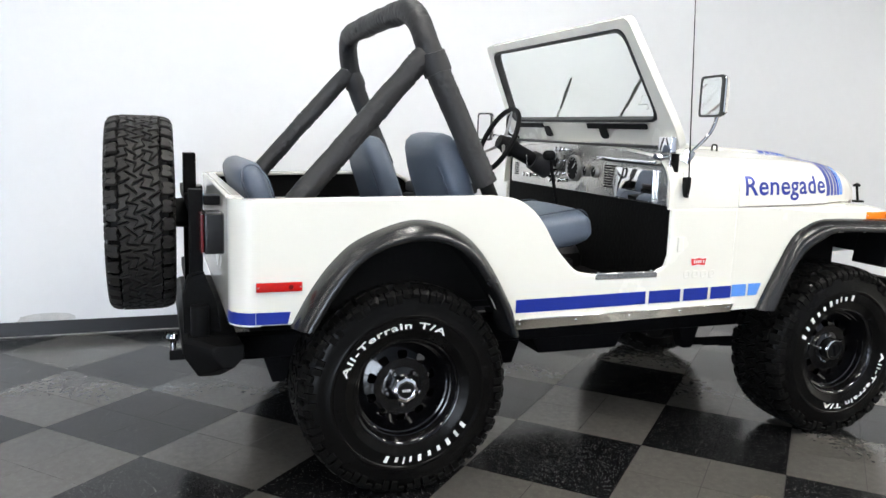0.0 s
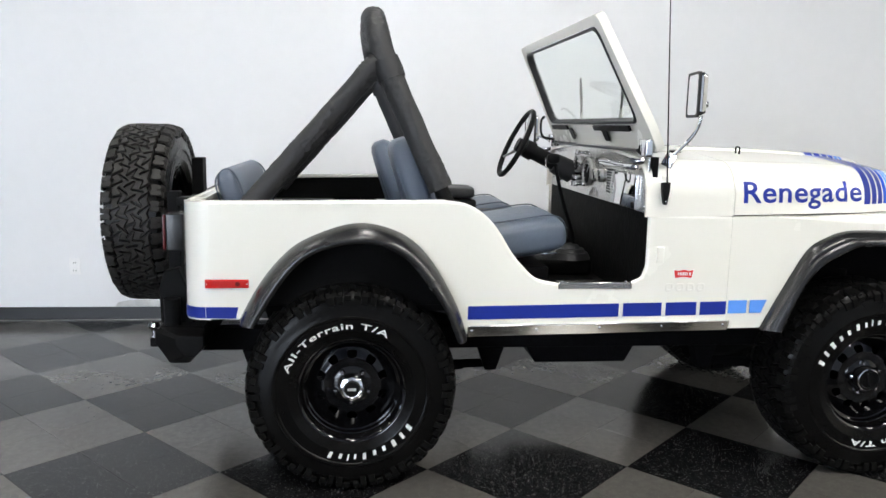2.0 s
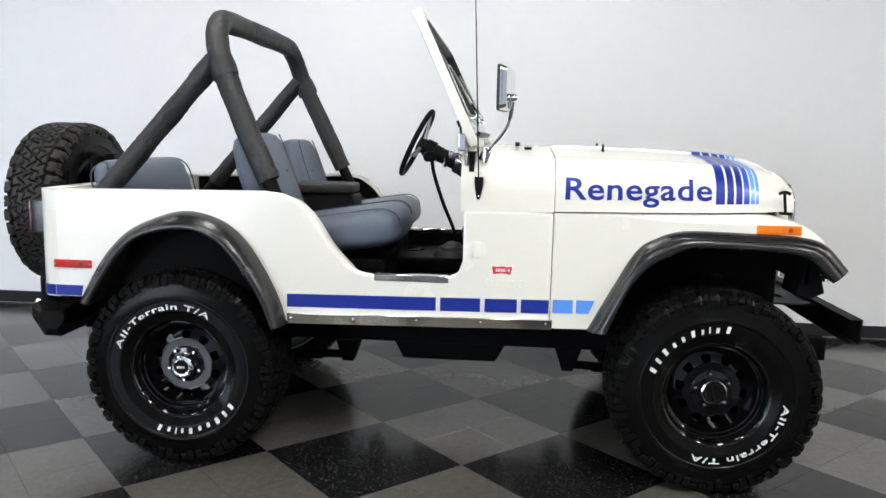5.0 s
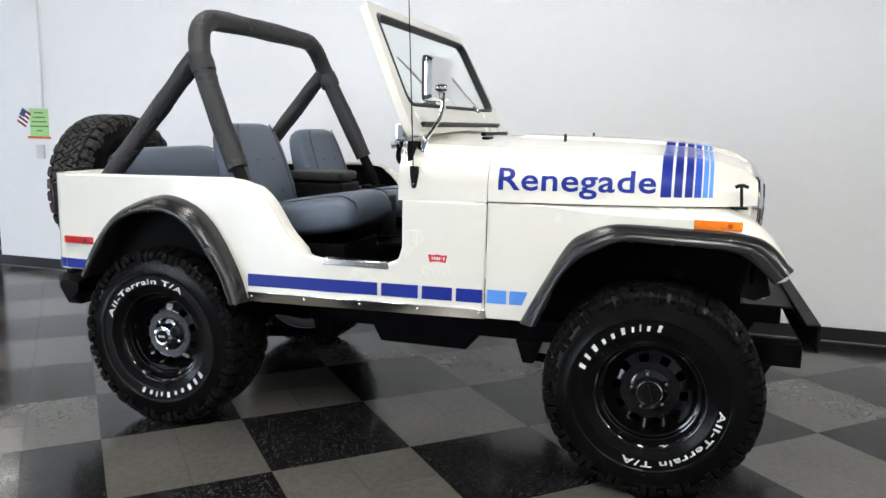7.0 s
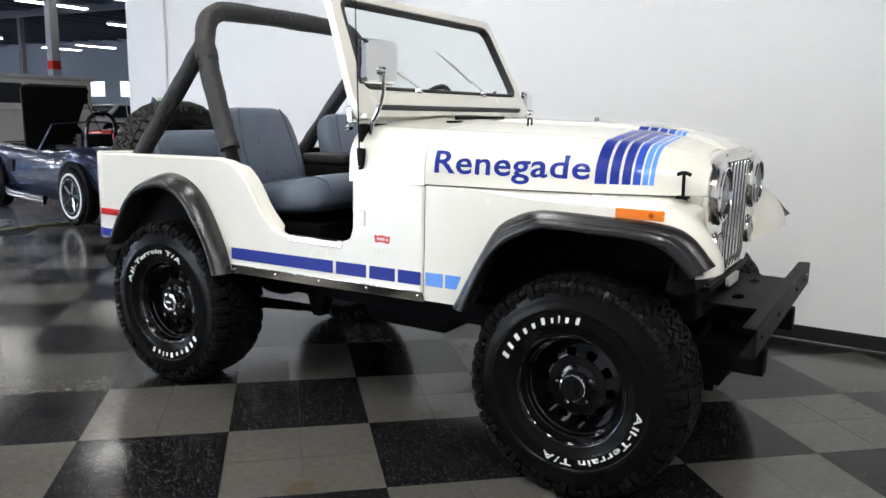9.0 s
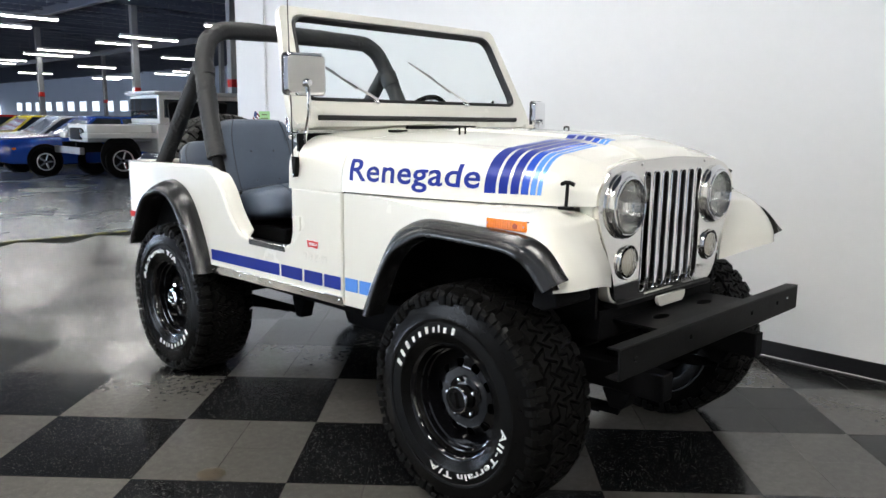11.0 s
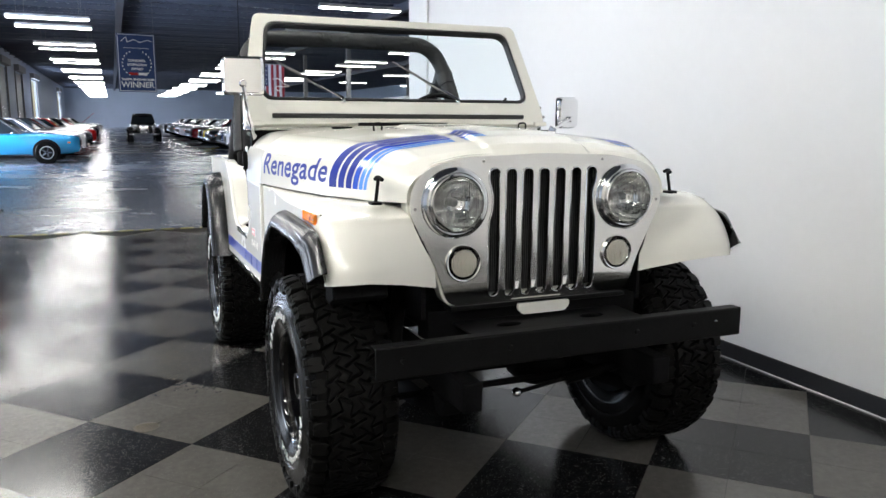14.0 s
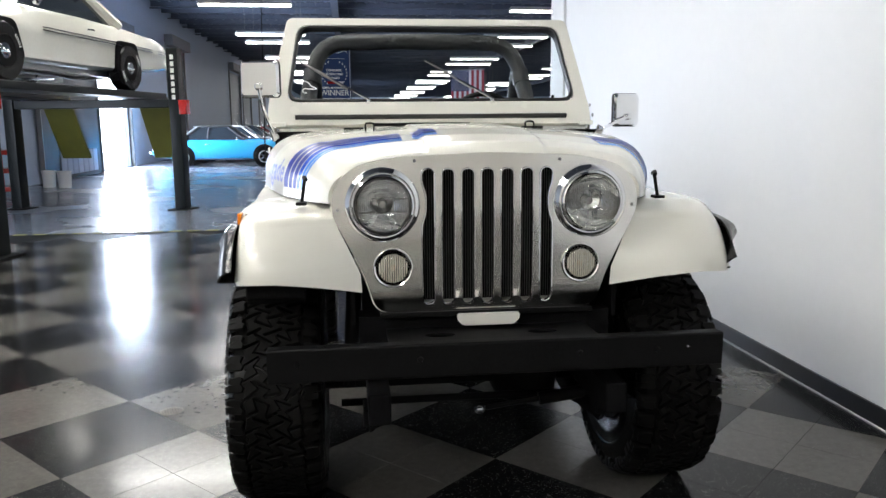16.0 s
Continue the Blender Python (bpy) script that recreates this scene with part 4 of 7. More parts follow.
for s in (-1, 1):
    tagged(marker(-0.556, -0.393, 0.807, 0.840, s, SIDE - 0.033, M_REDLENS, "side_marker", M_REDSPOT), "red side marker lens")


tagged(marker(2.292, 2.458, 1.043, 1.077, -1, 0.803, M_AMBER, "side_marker", M_AMBERSPOT), "amber side marker lens")


def rocker(s):
    pts = [(0.452, 0.612), (1.528, 0.632), (1.528, 0.676), (0.452, 0.660)]
    bm = prism(bmesh.new(), pts, "y", s * (SIDE + 0.001), s * (SIDE + 0.012))
    for v in bm.verts:
        if v.co.z < 0.645:
            v.co.y -= s * 0.016
    return bm


for s in (-1, 1):
    r = part("rocker_strip", rocker(s), M_STEEL, car, "polished stainless rocker strip with screws", bevel=0.003)
    for k in range(5):
        x = 0.47 + k * 0.258
        part("screw", lathed([(0.006, 0), (0.005, s * 0.004), (0, s * 0.005)], "y", 12, (x, s * (SIDE + 0.003), 0.638 + 0.018 * (x - 0.45))), M_CHROME, r)
    sill = part("sill_plate", boxed(0.81, 1.112, *sorted((s * (SIDE - 0.04), s * (SIDE + 0.004))), 0.806, 0.834), M_STEEL, car, "bright metal sill plate", bevel=0.003)
    for x in (0.83, 1.09):
        part("screw", lathed([(0.006, 0), (0.005, 0.004), (0, 0.005)], "z", 10, (x, s * (SIDE - 0.01), 0.834)), M_CHROME, sill)
    for z in (0.945, 1.225):
        part("door_hinge", grown(boxed(1.205, 1.235, *sorted((s * SIDE, s * (SIDE + 0.007))), z - 0.032, z + 0.032), 0.003), M_WHITE, car)
    # hood latch
    latch = part("hood_latch", tubed([(2.463, s * 0.606, 1.108), (2.458, s * 0.594, 1.186)], 0.006, 10), M_BLACK, car, "black rubber hood latch")
    part("latch_handle", tubed([(2.435, s * 0.597, 1.186), (2.452, s * 0.597, 1.193), (2.466, s * 0.593, 1.193), (2.482, s * 0.588, 1.186)], 0.007, 8), M_BLACK, latch)
    part("latch_foot", grown(boxed(2.441, 2.485, *sorted((s * 0.590, s * 0.624)), 1.103, 1.113), 0.002), M_BLACK, latch)
    # hood loops
    lx, ly = (1.745, -0.36) if s < 0 else (1.79, 0.31)
    zz = hood_at(lx, hood_len(lx) - abs(ly)).z
    part("hood_loop", tubed(spline([(lx, ly - 0.017, zz - 0.002), (lx, ly - 0.018, zz + 0.022), (lx, ly - 0.012, zz + 0.03), (lx, ly + 0.012, zz + 0.03), (lx, ly + 0.018, zz + 0.022), (lx, ly + 0.017, zz - 0.002)], 3), 0.004, 8), M_BLACK, car, "black wire loop on the hood")

for y0, y1 in ((-0.47, -0.38), (0.36, 0.46)):
    z = hood_at(1.41, hood_len(1.41) - 0.42).z
    part("cowl_bumper", grown(boxed(1.40, 1.43, y0, y1, z - 0.002, z + 0.008), 0.002), M_BLACK, car, "short black cowl bumper")
part("cowl_vent", boxed(1.36, 1.38, -0.33, 0.12, 1.352, 1.368), M_BLACK, car, "long thin black cowl grille")

# ---- grille ----
GX = 2.528
grille_out = round_poly([(-0.37, 0.745), (0.37, 0.745), (0.402, 0.86), (0.512, 1.08), (0.502, 1.168), (0.44, 1.228), (0.30, 1.258), (0.0, 1.27), (-0.30, 1.258), (-0.44, 1.228), (-0.502, 1.168), (-0.512, 1.08), (-0.402, 0.86)], 0.05, 5)
SLOT = 0.0655
slots = [round_poly([(k * SLOT - 0.021, 0.768), (k * SLOT + 0.021, 0.768), (k * SLOT + 0.021, 1.218), (k * SLOT - 0.021, 1.218)], 0.021, 5) for k in range(-3, 4)]
# the outer slots swing in round the headlights
for k, s in ((0, -1), (6, 1)):
    z = [0.79 + 0.41 * q / 24 for q in range(25)]
    edge = [(s * (0.2175 - 0.014 * math.exp(-((b - 1.105) / 0.055) ** 4)), b) for b in z]
    inner = [(s * (0.1755 - 0.0 * math.exp(-((b - 1.105) / 0.055) ** 4)), b) for b in reversed(z)]
    top = [(s * (0.1965 + 0.021 * math.cos(q)), 1.20 + 0.02 * math.sin(q)) for q in (0.5, 1.0, 1.57, 2.1, 2.6)]
    low = [(s * (0.1965 - 0.021 * math.cos(q)), 0.79 - 0.021 * math.sin(q)) for q in (0.5, 1.0, 1.57, 2.1, 2.6)]
    ring = edge + top + inner + low
    slots[k] = ring if s > 0 else ring[::-1]
eyes = [oval(s * 0.345, 1.105, 0.092, 0.092, 32) for s in (-1, 1)]


def curl(z):
    """The foot of the grille panel curls back under."""
    return -max(0, 0.815 - z) * 0.13


bm = holed(grille_out, slots + eyes, "x", GX, GX - 0.02)
for z in (0.825, 0.79):
    bmesh.ops.bisect_plane(bm, geom=list(bm.verts) + list(bm.edges) + list(bm.faces), plane_co=(0, 0, z), plane_no=(0, 0, 1))
for v in bm.verts:
    v.co.x += curl(v.co.z)
grille = part("grille", bm, M_STEEL, car, "stainless steel grille panel with seven upright slots", bevel=0.003)


def slot_rim(k):
    pts = [(GX + 0.001 + curl(b), a, b) for a, b in slots[k]]
    return tubed(pts + pts[:2], 0.003, 6)


for k in range(7):
    part("slot_rim", slot_rim(k), M_CHROME, grille, "bright slot edge")
for y in (-0.24, 0.24):
    part("screw", lathed([(0.006, 0), (0.004, 0.003), (0, 0.004)], "x", 10, (GX, y * 1.0, 1.245)), M_DULLSTEEL, grille)
for y in (-0.49, 0.49):
    part("screw", lathed([(0.006, 0), (0.004, 0.003), (0, 0.004)], "x", 10, (GX, y, 1.09)), M_DULLSTEEL, grille)
shell = [(a * 1.012, 1.0 + (b - 1.0) * 1.02) for a, b in grille_out]
part("grille_shell", holed(shell, [[(a * 0.9, 1.0 + (b - 1.0) * 0.9) for a, b in grille_out]], "x", GX - 0.021, GX - 0.075), M_WHITE, car, "white painted grille shell", bevel=0.004)
M_STEELDARK = mat("dark_radiator_fins", (0.10, 0.10, 0.10), 0.5, 0.6, 0.2, 20)
radiator = part("radiator", boxed(2.44, 2.455, -0.25, 0.25, 0.75, 1.235), M_UNDER, car, "black radiator behind the slots")
bm = bmesh.new()
for k in range(60):
    y = -0.245 + k * 0.0082
    box(bm, 2.4555, 2.462, y, y + 0.0018, 0.76, 1.225)
tagged(part("radiator_core", bm, M_STEELDARK, radiator), kind="stuff")
part("radiator_support", boxed(2.40, 2.50, -0.43, 0.43, 0.62, 0.727), M_UNDER, car)
part("grille_lip", boxed(GX - 0.06, GX + 0.004, -0.36, 0.36, 0.728, 0.7445), M_BLACK, car, bevel=0.003)
part("blank_plate", prism(bmesh.new(), round_poly([(-0.085, 0.698), (0.085, 0.698), (0.105, 0.716), (0.105, 0.738), (-0.105, 0.738), (-0.105, 0.716)], 0.008, 3), "x", 2.535, 2.548), M_WHITE, car, "small white blank plate under the grille")

for s in (-1, 1):
    c = (GX, s * 0.345, 1.105)
    lamp = part("headlight", lathed([(0.119, 0.0), (0.121, 0.010), (0.114, 0.020), (0.106, 0.023), (0.101, 0.017), (0.097, 0.010), (0.0965, -0.002), (0.115, -0.004)], "x", 56, c, True), M_CHROME, car, "round sealed-beam headlight in a chrome ring", 40)
    part("headlight_ring", lathed([(0.102, 0.016), (0.1, 0.029), (0.095, 0.031), (0.092, 0.024), (0.092, 0.012)], "x", 56, c, True), M_CHROME, lamp, "inner chrome ring")
    part("reflector", uncapped(lathed([(0.0915, 0.018), (0.085, -0.005), (0.06, -0.035), (0.03, -0.052), (0.0, -0.056)], "x", 40, c)), M_REFLECT, lamp, "mirrored reflector")
    part("bulb_shield", lathed([(0.015, -0.05), (0.015, -0.012), (0.011, -0.006), (0, -0.004)], "x", 20, c), M_DULLSTEEL, lamp)
    rows = []
    for i in range(13):
        r = 0.0925 * i / 12
        rows.append([Vector((GX + 0.017 + 0.017 * (1 - (r / 0.0925) ** 2), c[1] + r * math.cos(2 * math.pi * k / 40), c[2] + r * math.sin(2 * math.pi * k / 40))) for k in range(40)])
    lens = part("lens", loft(rows[1:], True, 0.004), M_HEADLENS, lamp, "clear fluted lens", 60)
    lens.visible_shadow = False
    for lo, hi, half in ((0.022, 0.080, 0.085), (-0.020, 0.018, 0.085), (-0.082, -0.026, 0.08)):
        bm = bmesh.new()
        for k in range(-13, 14):
            y = k * 0.0066
            h = math.sqrt(0.086 ** 2 - y * y)
            a, b = max(lo, -h), min(hi, h)
            if b - a > 0.006 and abs(y) < half and not (-0.021 < lo < 0 and abs(y) < 0.034):
                tube(bm, [(GX + 0.016, c[1] + y, c[2] + a), (GX + 0.016, c[1] + y, c[2] + b)], 0.0026, 6)
        tagged(part("lens_fluting", bm, M_FLUTE, lamp), kind="stuff")
    ring = [(GX + 0.002, c[1] + 0.036 * math.cos(radians(q * 15)), c[2] + 0.004 + 0.036 * math.sin(radians(q * 15))) for q in range(26)]
    part("shield_ring", tubed(ring, 0.0018, 6), M_DULLSTEEL, lamp)
    for q in (-1, 1):
        part("filament_post", boxed(GX - 0.04, GX + 0.008, c[1] + q * 0.016 - 0.003, c[1] + q * 0.016 + 0.003, c[2] - 0.034, c[2] - 0.026), M_CHROME, lamp, bevel=0.001)
    t = (GX, s * 0.315, 0.897)
    sig = part("turn_signal", lathed([(0.065, 0.0), (0.065, 0.008), (0.062, 0.013), (0.0575, 0.011), (0.056, -0.004), (0, -0.008)], "x", 40, t), M_REFLECT, car, "round clear front turn signal", 40)
    rows = []
    for i in range(1, 9):
        r = 0.052 * i / 8
        rows.append([Vector((GX + 0.012 + 0.014 * (1 - (r / 0.052) ** 2), t[1] + r * math.cos(2 * math.pi * k / 32), t[2] + r * math.sin(2 * math.pi * k / 32))) for k in range(32)])
    part("lens", loft(rows, True, 0.003), M_LENS, sig, "", 60).visible_shadow = False
    part("bulb", lathed([(0.011, -0.006), (0.011, 0.001), (0.007, 0.005), (0, 0.006)], "x", 20, t), M_BULB, sig, "brown bulb")
    bm = bmesh.new()
    for k in range(-6, 7):
        y = k * 0.0072
        h = math.sqrt(0.047 ** 2 - y * y)
        box(bm, GX + 0.0085, GX + 0.011, t[1] + y - 0.0024, t[1] + y + 0.0024, t[2] - h, t[2] + h)
    part("flute", bm, M_RIBBED, sig)

# ---- windshield ----
def ws(y, z, out=0.0):
    """A point of the leaning windshield plane; out: forward of it."""
    return Vector((1.187 - 0.475 * (z - 1.375) + out * 0.898, y, z + out * 0.44))


def ws_plate(outer, holes, o0, o1):
    bm = holed(outer, holes, "x", 0, 1)
    for v in bm.verts:
        v.co = ws(v.co.y, v.co.z, o0 + (o1 - o0) * v.co.x)
    return bm


WS_Y = -0.026
frame_out = round_poly([(WS_Y - 0.80, 1.350), (WS_Y - 0.45, 1.352), (WS_Y, 1.364), (WS_Y + 0.45, 1.352), (WS_Y + 0.785, 1.350), (WS_Y + 0.785, 1.43), (WS_Y + 0.712, 1.882), (WS_Y - 0.712, 1.882), (WS_Y - 0.805, 1.44)], 0.035, 5)
glass_out = round_poly([(WS_Y - 0.718, 1.462), (WS_Y + 0.718, 1.462), (WS_Y + 0.662, 1.847), (WS_Y - 0.662, 1.847)], 0.06, 6)
wind = part("windshield_frame", ws_plate(frame_out, [glass_out], -0.014, 0.022), M_WHITE, car, "cream white fold-down windshield frame", bevel=0.008, segs=3)


def shrink(pts, d):
    cx, cy = sum(p[0] for p in pts) / len(pts), sum(p[1] for p in pts) / len(pts)
    return [(a - math.copysign(min(d, abs(a - cx)), a - cx), b - math.copysign(min(d, abs(b - cy)), b - cy)) for a, b in pts]


part("gasket", ws_plate(shrink(glass_out, -0.004), [shrink(glass_out, 0.015)], -0.019, 0.027), M_TRIMRUBBER, wind, "black rubber gasket", bevel=0.005)
pane = part("windshield_glass", ws_plate(shrink(glass_out, 0.014), [], -0.003, 0.003), M_GLASS, wind, "clear faintly green glass")
pane.visible_shadow = False
bm = tubed([ws(WS_Y - 0.675, 1.386, 0.026), ws(WS_Y + 0.66, 1.386, 0.026)], 0.016, 8, 0.6)
part("windshield_seal", bm, M_TRIMRUBBER, wind, "long black rubber strip")
part("cowl_seal", tubed([(1.146, -0.70, 1.352), (1.146, 0.66, 1.352)], 0.006, 8), M_TRIMRUBBER, wind)
for y in (-0.27, 0.29):
    bm = prism(bmesh.new(), oval(y - 0.02, 1.420, 0.036, 0.028, 16, 3.5), "x", 0, 1)
    for v in bm.verts:
        v.co = ws(v.co.y, v.co.z, -0.0225 - 0.003 * v.co.x)
    part("defroster_duct", bm, M_BLACK, wind, "dark oval defroster duct")
for y0, y1 in ((-0.66, -0.17), (0.30, 0.62)):
    bm = bmesh.new()
    sub = [ws(y, z, o) for o in (-0.024, -0.034) for y, z in ((y0, 1.442), (y1, 1.442), (y1, 1.464), (y0, 1.464))]
    vs = [bm.verts.new(p) for p in sub]
    for f in ((0, 1, 2, 3), (7, 6, 5, 4), (0, 4, 5, 1), (1, 5, 6, 2), (2, 6, 7, 3), (3, 7, 4, 0)):
        bm.faces.new([vs[q] for q in f])
    part("wiper_cover", bm, M_BLACK, wind)
for y in (-0.80, 0.76):
    for z in (1.40, 1.45):
        p = ws(y * (0.995 if z < 1.42 else 0.985), z, 0.0)
        part("bolt", lathed([(0.009, -0.0), (0.008, 0.006 * (1 if y > 0 else -1)), (0, 0.008 * (1 if y > 0 else -1))], "y", 8, (p.x, p.y + (0.004 if y < 0 else 0.02), p.z)), M_DULLSTEEL, wind)
for piv, tip in (((-0.349, 1.462), (-0.680, 1.655)), ((0.264, 1.462), (-0.062, 1.660))):
    a, b = ws(*piv, 0.05), ws(*tip, 0.034)
    w = part("wiper", tubed([a, a.lerp(b, 0.25), a.lerp(b, 0.62)], [0.007, 0.006, 0.0035], 6), M_CHROME, wind, "chrome wiper arm with a black blade")
    part("wiper_blade", tubed([a.lerp(b, 0.30) + Vector((0, 0, -0.01)), a.lerp(b, 0.65), b], [0.003, 0.006, 0.003], 6, 1.6), M_DULLSTEEL, w)
    part("wiper_pivot", lathed([(0.014, 0), (0.012, 0.02), (0.006, 0.03), (0, 0.03)], "x", 14, ws(*piv, 0.022)), M_CHROME, w)
for s in (-1, 1):
    yb = WS_Y + s * 0.755
    h = part("windshield_clamp", grown(boxed(1.135, 1.165, yb - 0.045, yb + 0.045, 1.33, 1.40), 0.006), M_CHROME, wind, "chrome windshield clamp")
    part("clamp_knob", tubed([(1.14, yb - 0.02, 1.315), (1.115, yb - 0.01, 1.31), (1.105, yb + 0.02, 1.318)], 0.012, 10), M_CHROME, h)
    part("windshield_hinge", grown(boxed(1.175, 1.235, yb - 0.035, yb + 0.035, 1.352, 1.374), 0.005), M_WHITE, wind)


# ---- mirrors and antenna ----
def mirror(c, foot, s, turn, elbow, hw=0.072):
    m = Matrix.Translation(c) @ pose(0, 0, 0, 0, 0, turn)
    pts = round_poly([(-hw, -0.083), (hw, -0.083), (hw, 0.083), (-hw, 0.083)], 0.022, 5)
    bm = prism(bmesh.new(), pts, "x", -0.012, 0.004)
    bm2_pts = [(a * 0.90, b * 0.90) for a, b in pts]
    lo = [bm.verts.new((0.004, a, b)) for a, b in pts]
    hi = [bm.verts.new((0.020, a, b)) for a, b in bm2_pts]
    for i in range(len(lo)):
        bm.faces.new((lo[i], lo[(i + 1) % len(lo)], hi[(i + 1) % len(lo)], hi[i]))
    bm.faces.new(hi)
    bm.transform(m)
    head = part("mirror", bm, M_CHROME, car, "chrome rectangular door mirror on a bent arm", 30, 0.002)
    bm = prism(bmesh.new(), [(a * 0.90, b * 0.92) for a, b in pts], "x", -0.0145, -0.0125)
    bm.transform(m)
    part("mirror_glass", bm, M_MIRROR, head, "mirror glass")
    bm = holed([(a * 1.03, b * 1.03) for a, b in pts], [[(a * 0.89, b * 0.91) for a, b in pts]], "x", -0.016, -0.006)
    bm.transform(m)
    part("mirror_rim", bm, M_TRIMRUBBER, head, "black rubber rim")
    back = m @ Vector((0.03, 0, -0.035))
    arm = part("mirror_arm", tubed(spline([back, elbow, foot], 8), 0.008, 10), M_CHROME, head, "bent chrome arm")
    part("mirror_joint", lathed([(0.016, -0.012), (0.018, 0), (0.012, 0.014), (0, 0.016)], "x", 14, back), M_CHROME, arm)
    part("mirror_foot", grown(boxed(-0.022, 0.022, -0.006, 0.006, -0.035, 0.022, Matrix.Translation(foot) @ pose(0, 0, 0, 0, 25, s * 35)), 0.004), M_CHROME, arm)


mirror((1.315, -0.847, 1.572), (1.245, -0.80, 1.325), -1, -11, (1.325, -0.835, 1.43), 0.091)
mirror((1.085, 0.985, 1.425), (1.235, 0.80, 1.325), 1, 12, (1.16, 0.91, 1.365))
ant = part("antenna", tubed([(1.221, -0.848, 1.22), (1.19, -0.84, 1.9), (1.165, -0.83, 2.45)], [0.003, 0.002, 0.0012], 6), M_BLACK, car, "thin black whip antenna")
bm = loft([[(1.221 + w * a, -0.826 - d, z) for a, d in ((-1, 0), (-0.8, 0.022), (0.8, 0.022), (1, 0))] for w, z in ((0.019, 1.235), (0.017, 1.20), (0.010, 1.16), (0.006, 1.147))])
bmesh.ops.holes_fill(bm, edges=bm.edges, sides=0)
part("antenna_base", bm, M_BLACK, ant, "black tapered antenna base", bevel=0.003)
for z in (1.225, 1.16):
    part("screw", lathed([(0.003, 0), (0, -0.002)], "y", 8, (1.221, -0.848, z)), M_CHROME, ant)
# outline sticker in the corner of the windshield
sticker = [(-0.675, 1.567), (-0.65, 1.57), (-0.633, 1.558), (-0.628, 1.548), (-0.597, 1.533), (-0.633, 1.532), (-0.653, 1.534), (-0.665, 1.527), (-0.662, 1.515), (-0.646, 1.513)]
part("windshield_sticker", tubed(spline([ws(y, z, 0.008) for y, z in sticker], 4), 0.0022, 5), M_LETTER, wind, "plain white outline sticker")

# ---- roll bar ----
def bar_y(y):
    return y - 0.012


hoop = [(0.425, -0.715, 1.02), (0.37, -0.71, 1.14), (0.262, -0.69, 1.37), (0.150, -0.655, 1.62), (0.112, -0.63, 1.72), (0.092, -0.59, 1.80), (0.082, -0.525, 1.846), (0.078, -0.45, 1.862), (0.076, -0.2, 1.868), (0.076, 0.0, 1.868)]
hoop = hoop + [(x, -y, z) for x, y, z in hoop[-2::-1]]
hoop = [(x, bar_y(y), z) for x, y, z in hoop]
line = spline(hoop, 8)
cut = [p for p in line if p.z > 1.185]
bar = part("roll_bar", tubed(line, 0.030, 14), M_BLACK, car, "black roll bar with wrinkled padded sleeves")
part("hoop_sleeve", sleeve(cut, 0.0465, 0.0, 0.0046), M_PAD, bar, "wrinkled black vinyl padding", 70)
for s in (-1, 1):
    a, b = Vector((0.105, bar_y(s * 0.635), 1.685)), Vector((-0.418, bar_y(s * 0.652), 1.09))
    pts = [a.lerp(b, k / 24) for k in range(25)]
    part("brace_sleeve", sleeve(pts, 0.0415, 3.0 + s, 0.0056), M_PAD, bar, "", 70)
    part("brace_foot", tubed([b, b + (b - a).normalized() * 0.09], 0.03, 12), M_BLACK, bar)
    # laced cuffs at the joint
    c = Vector((0.135, bar_y(s * 0.65), 1.645))
    part("cuff", tubed([c + Vector((-0.012, 0, 0.045)), c + Vector((0.004, -s * 0.002, 0)), c + Vector((0.018, s * 0.004, -0.035))], [0.051, 0.056, 0.053], 20, 1.0, 0.006), M_PAD, bar, "", 70)
    part("foot_plate", grown(boxed(0.36, 0.47, *sorted((bar_y(s * 0.64), bar_y(s * 0.77))), 1.0, 1.02), 0.003), M_BLACK, bar)


# ---- seats ----
def pillow(c, size, power=5.0, m=None, n=26):
    bm = bmesh.new()
    rows = []
    for i in range(1, n // 2):
        f = math.pi * i / (n // 2) - math.pi / 2
        row = []
        for j in range(n * 2):
            t = 2 * math.pi * j / (n * 2)
            e = 2 / power
            sg = lambda v: math.copysign(abs(v) ** e, v)
            cf = abs(math.cos(f)) ** e
            p = Vector((size[0] * cf * sg(math.cos(t)), size[1] * cf * sg(math.sin(t)), size[2] * sg(math.sin(f))))
            row.append(p)
        rows.append(row)
    mm = Matrix.Translation(c) @ (m or Matrix())
    vs = [[bm.verts.new(mm @ p) for p in row] for row in rows]
    for a, b in zip(vs, vs[1:]):
        for j in range(len(a)):
            bm.faces.new((a[j], a[(j + 1) % len(a)], b[(j + 1) % len(a)], b[j]))
    bm.faces.new(vs[0][::-1])
    bm.faces.new(vs[-1])
    return bm


def seat_shape(rows_spec, thick):
    """A cushion lofted from stations (along, half width) as closed rounded sections."""
    rows = []
    for a, h, hw, t in rows_spec:
        row = []
        for j in range(36):
            ang = 2 * math.pi * j / 36
            c, s = math.cos(ang), math.sin(ang)
            row.append((a + math.copysign(abs(s) ** 0.55, s) * t * 0.0, math.copysign(abs(c) ** 0.42, c) * hw, h + math.copysign(abs(s) ** 0.6, s) * t))
        rows.append(row)
    bm = loft(rows, True)
    bm.verts.ensure_lookup_table()
    bmesh.ops.holes_fill(bm, edges=[e for e in bm.edges if e.is_boundary], sides=0)
    return bm


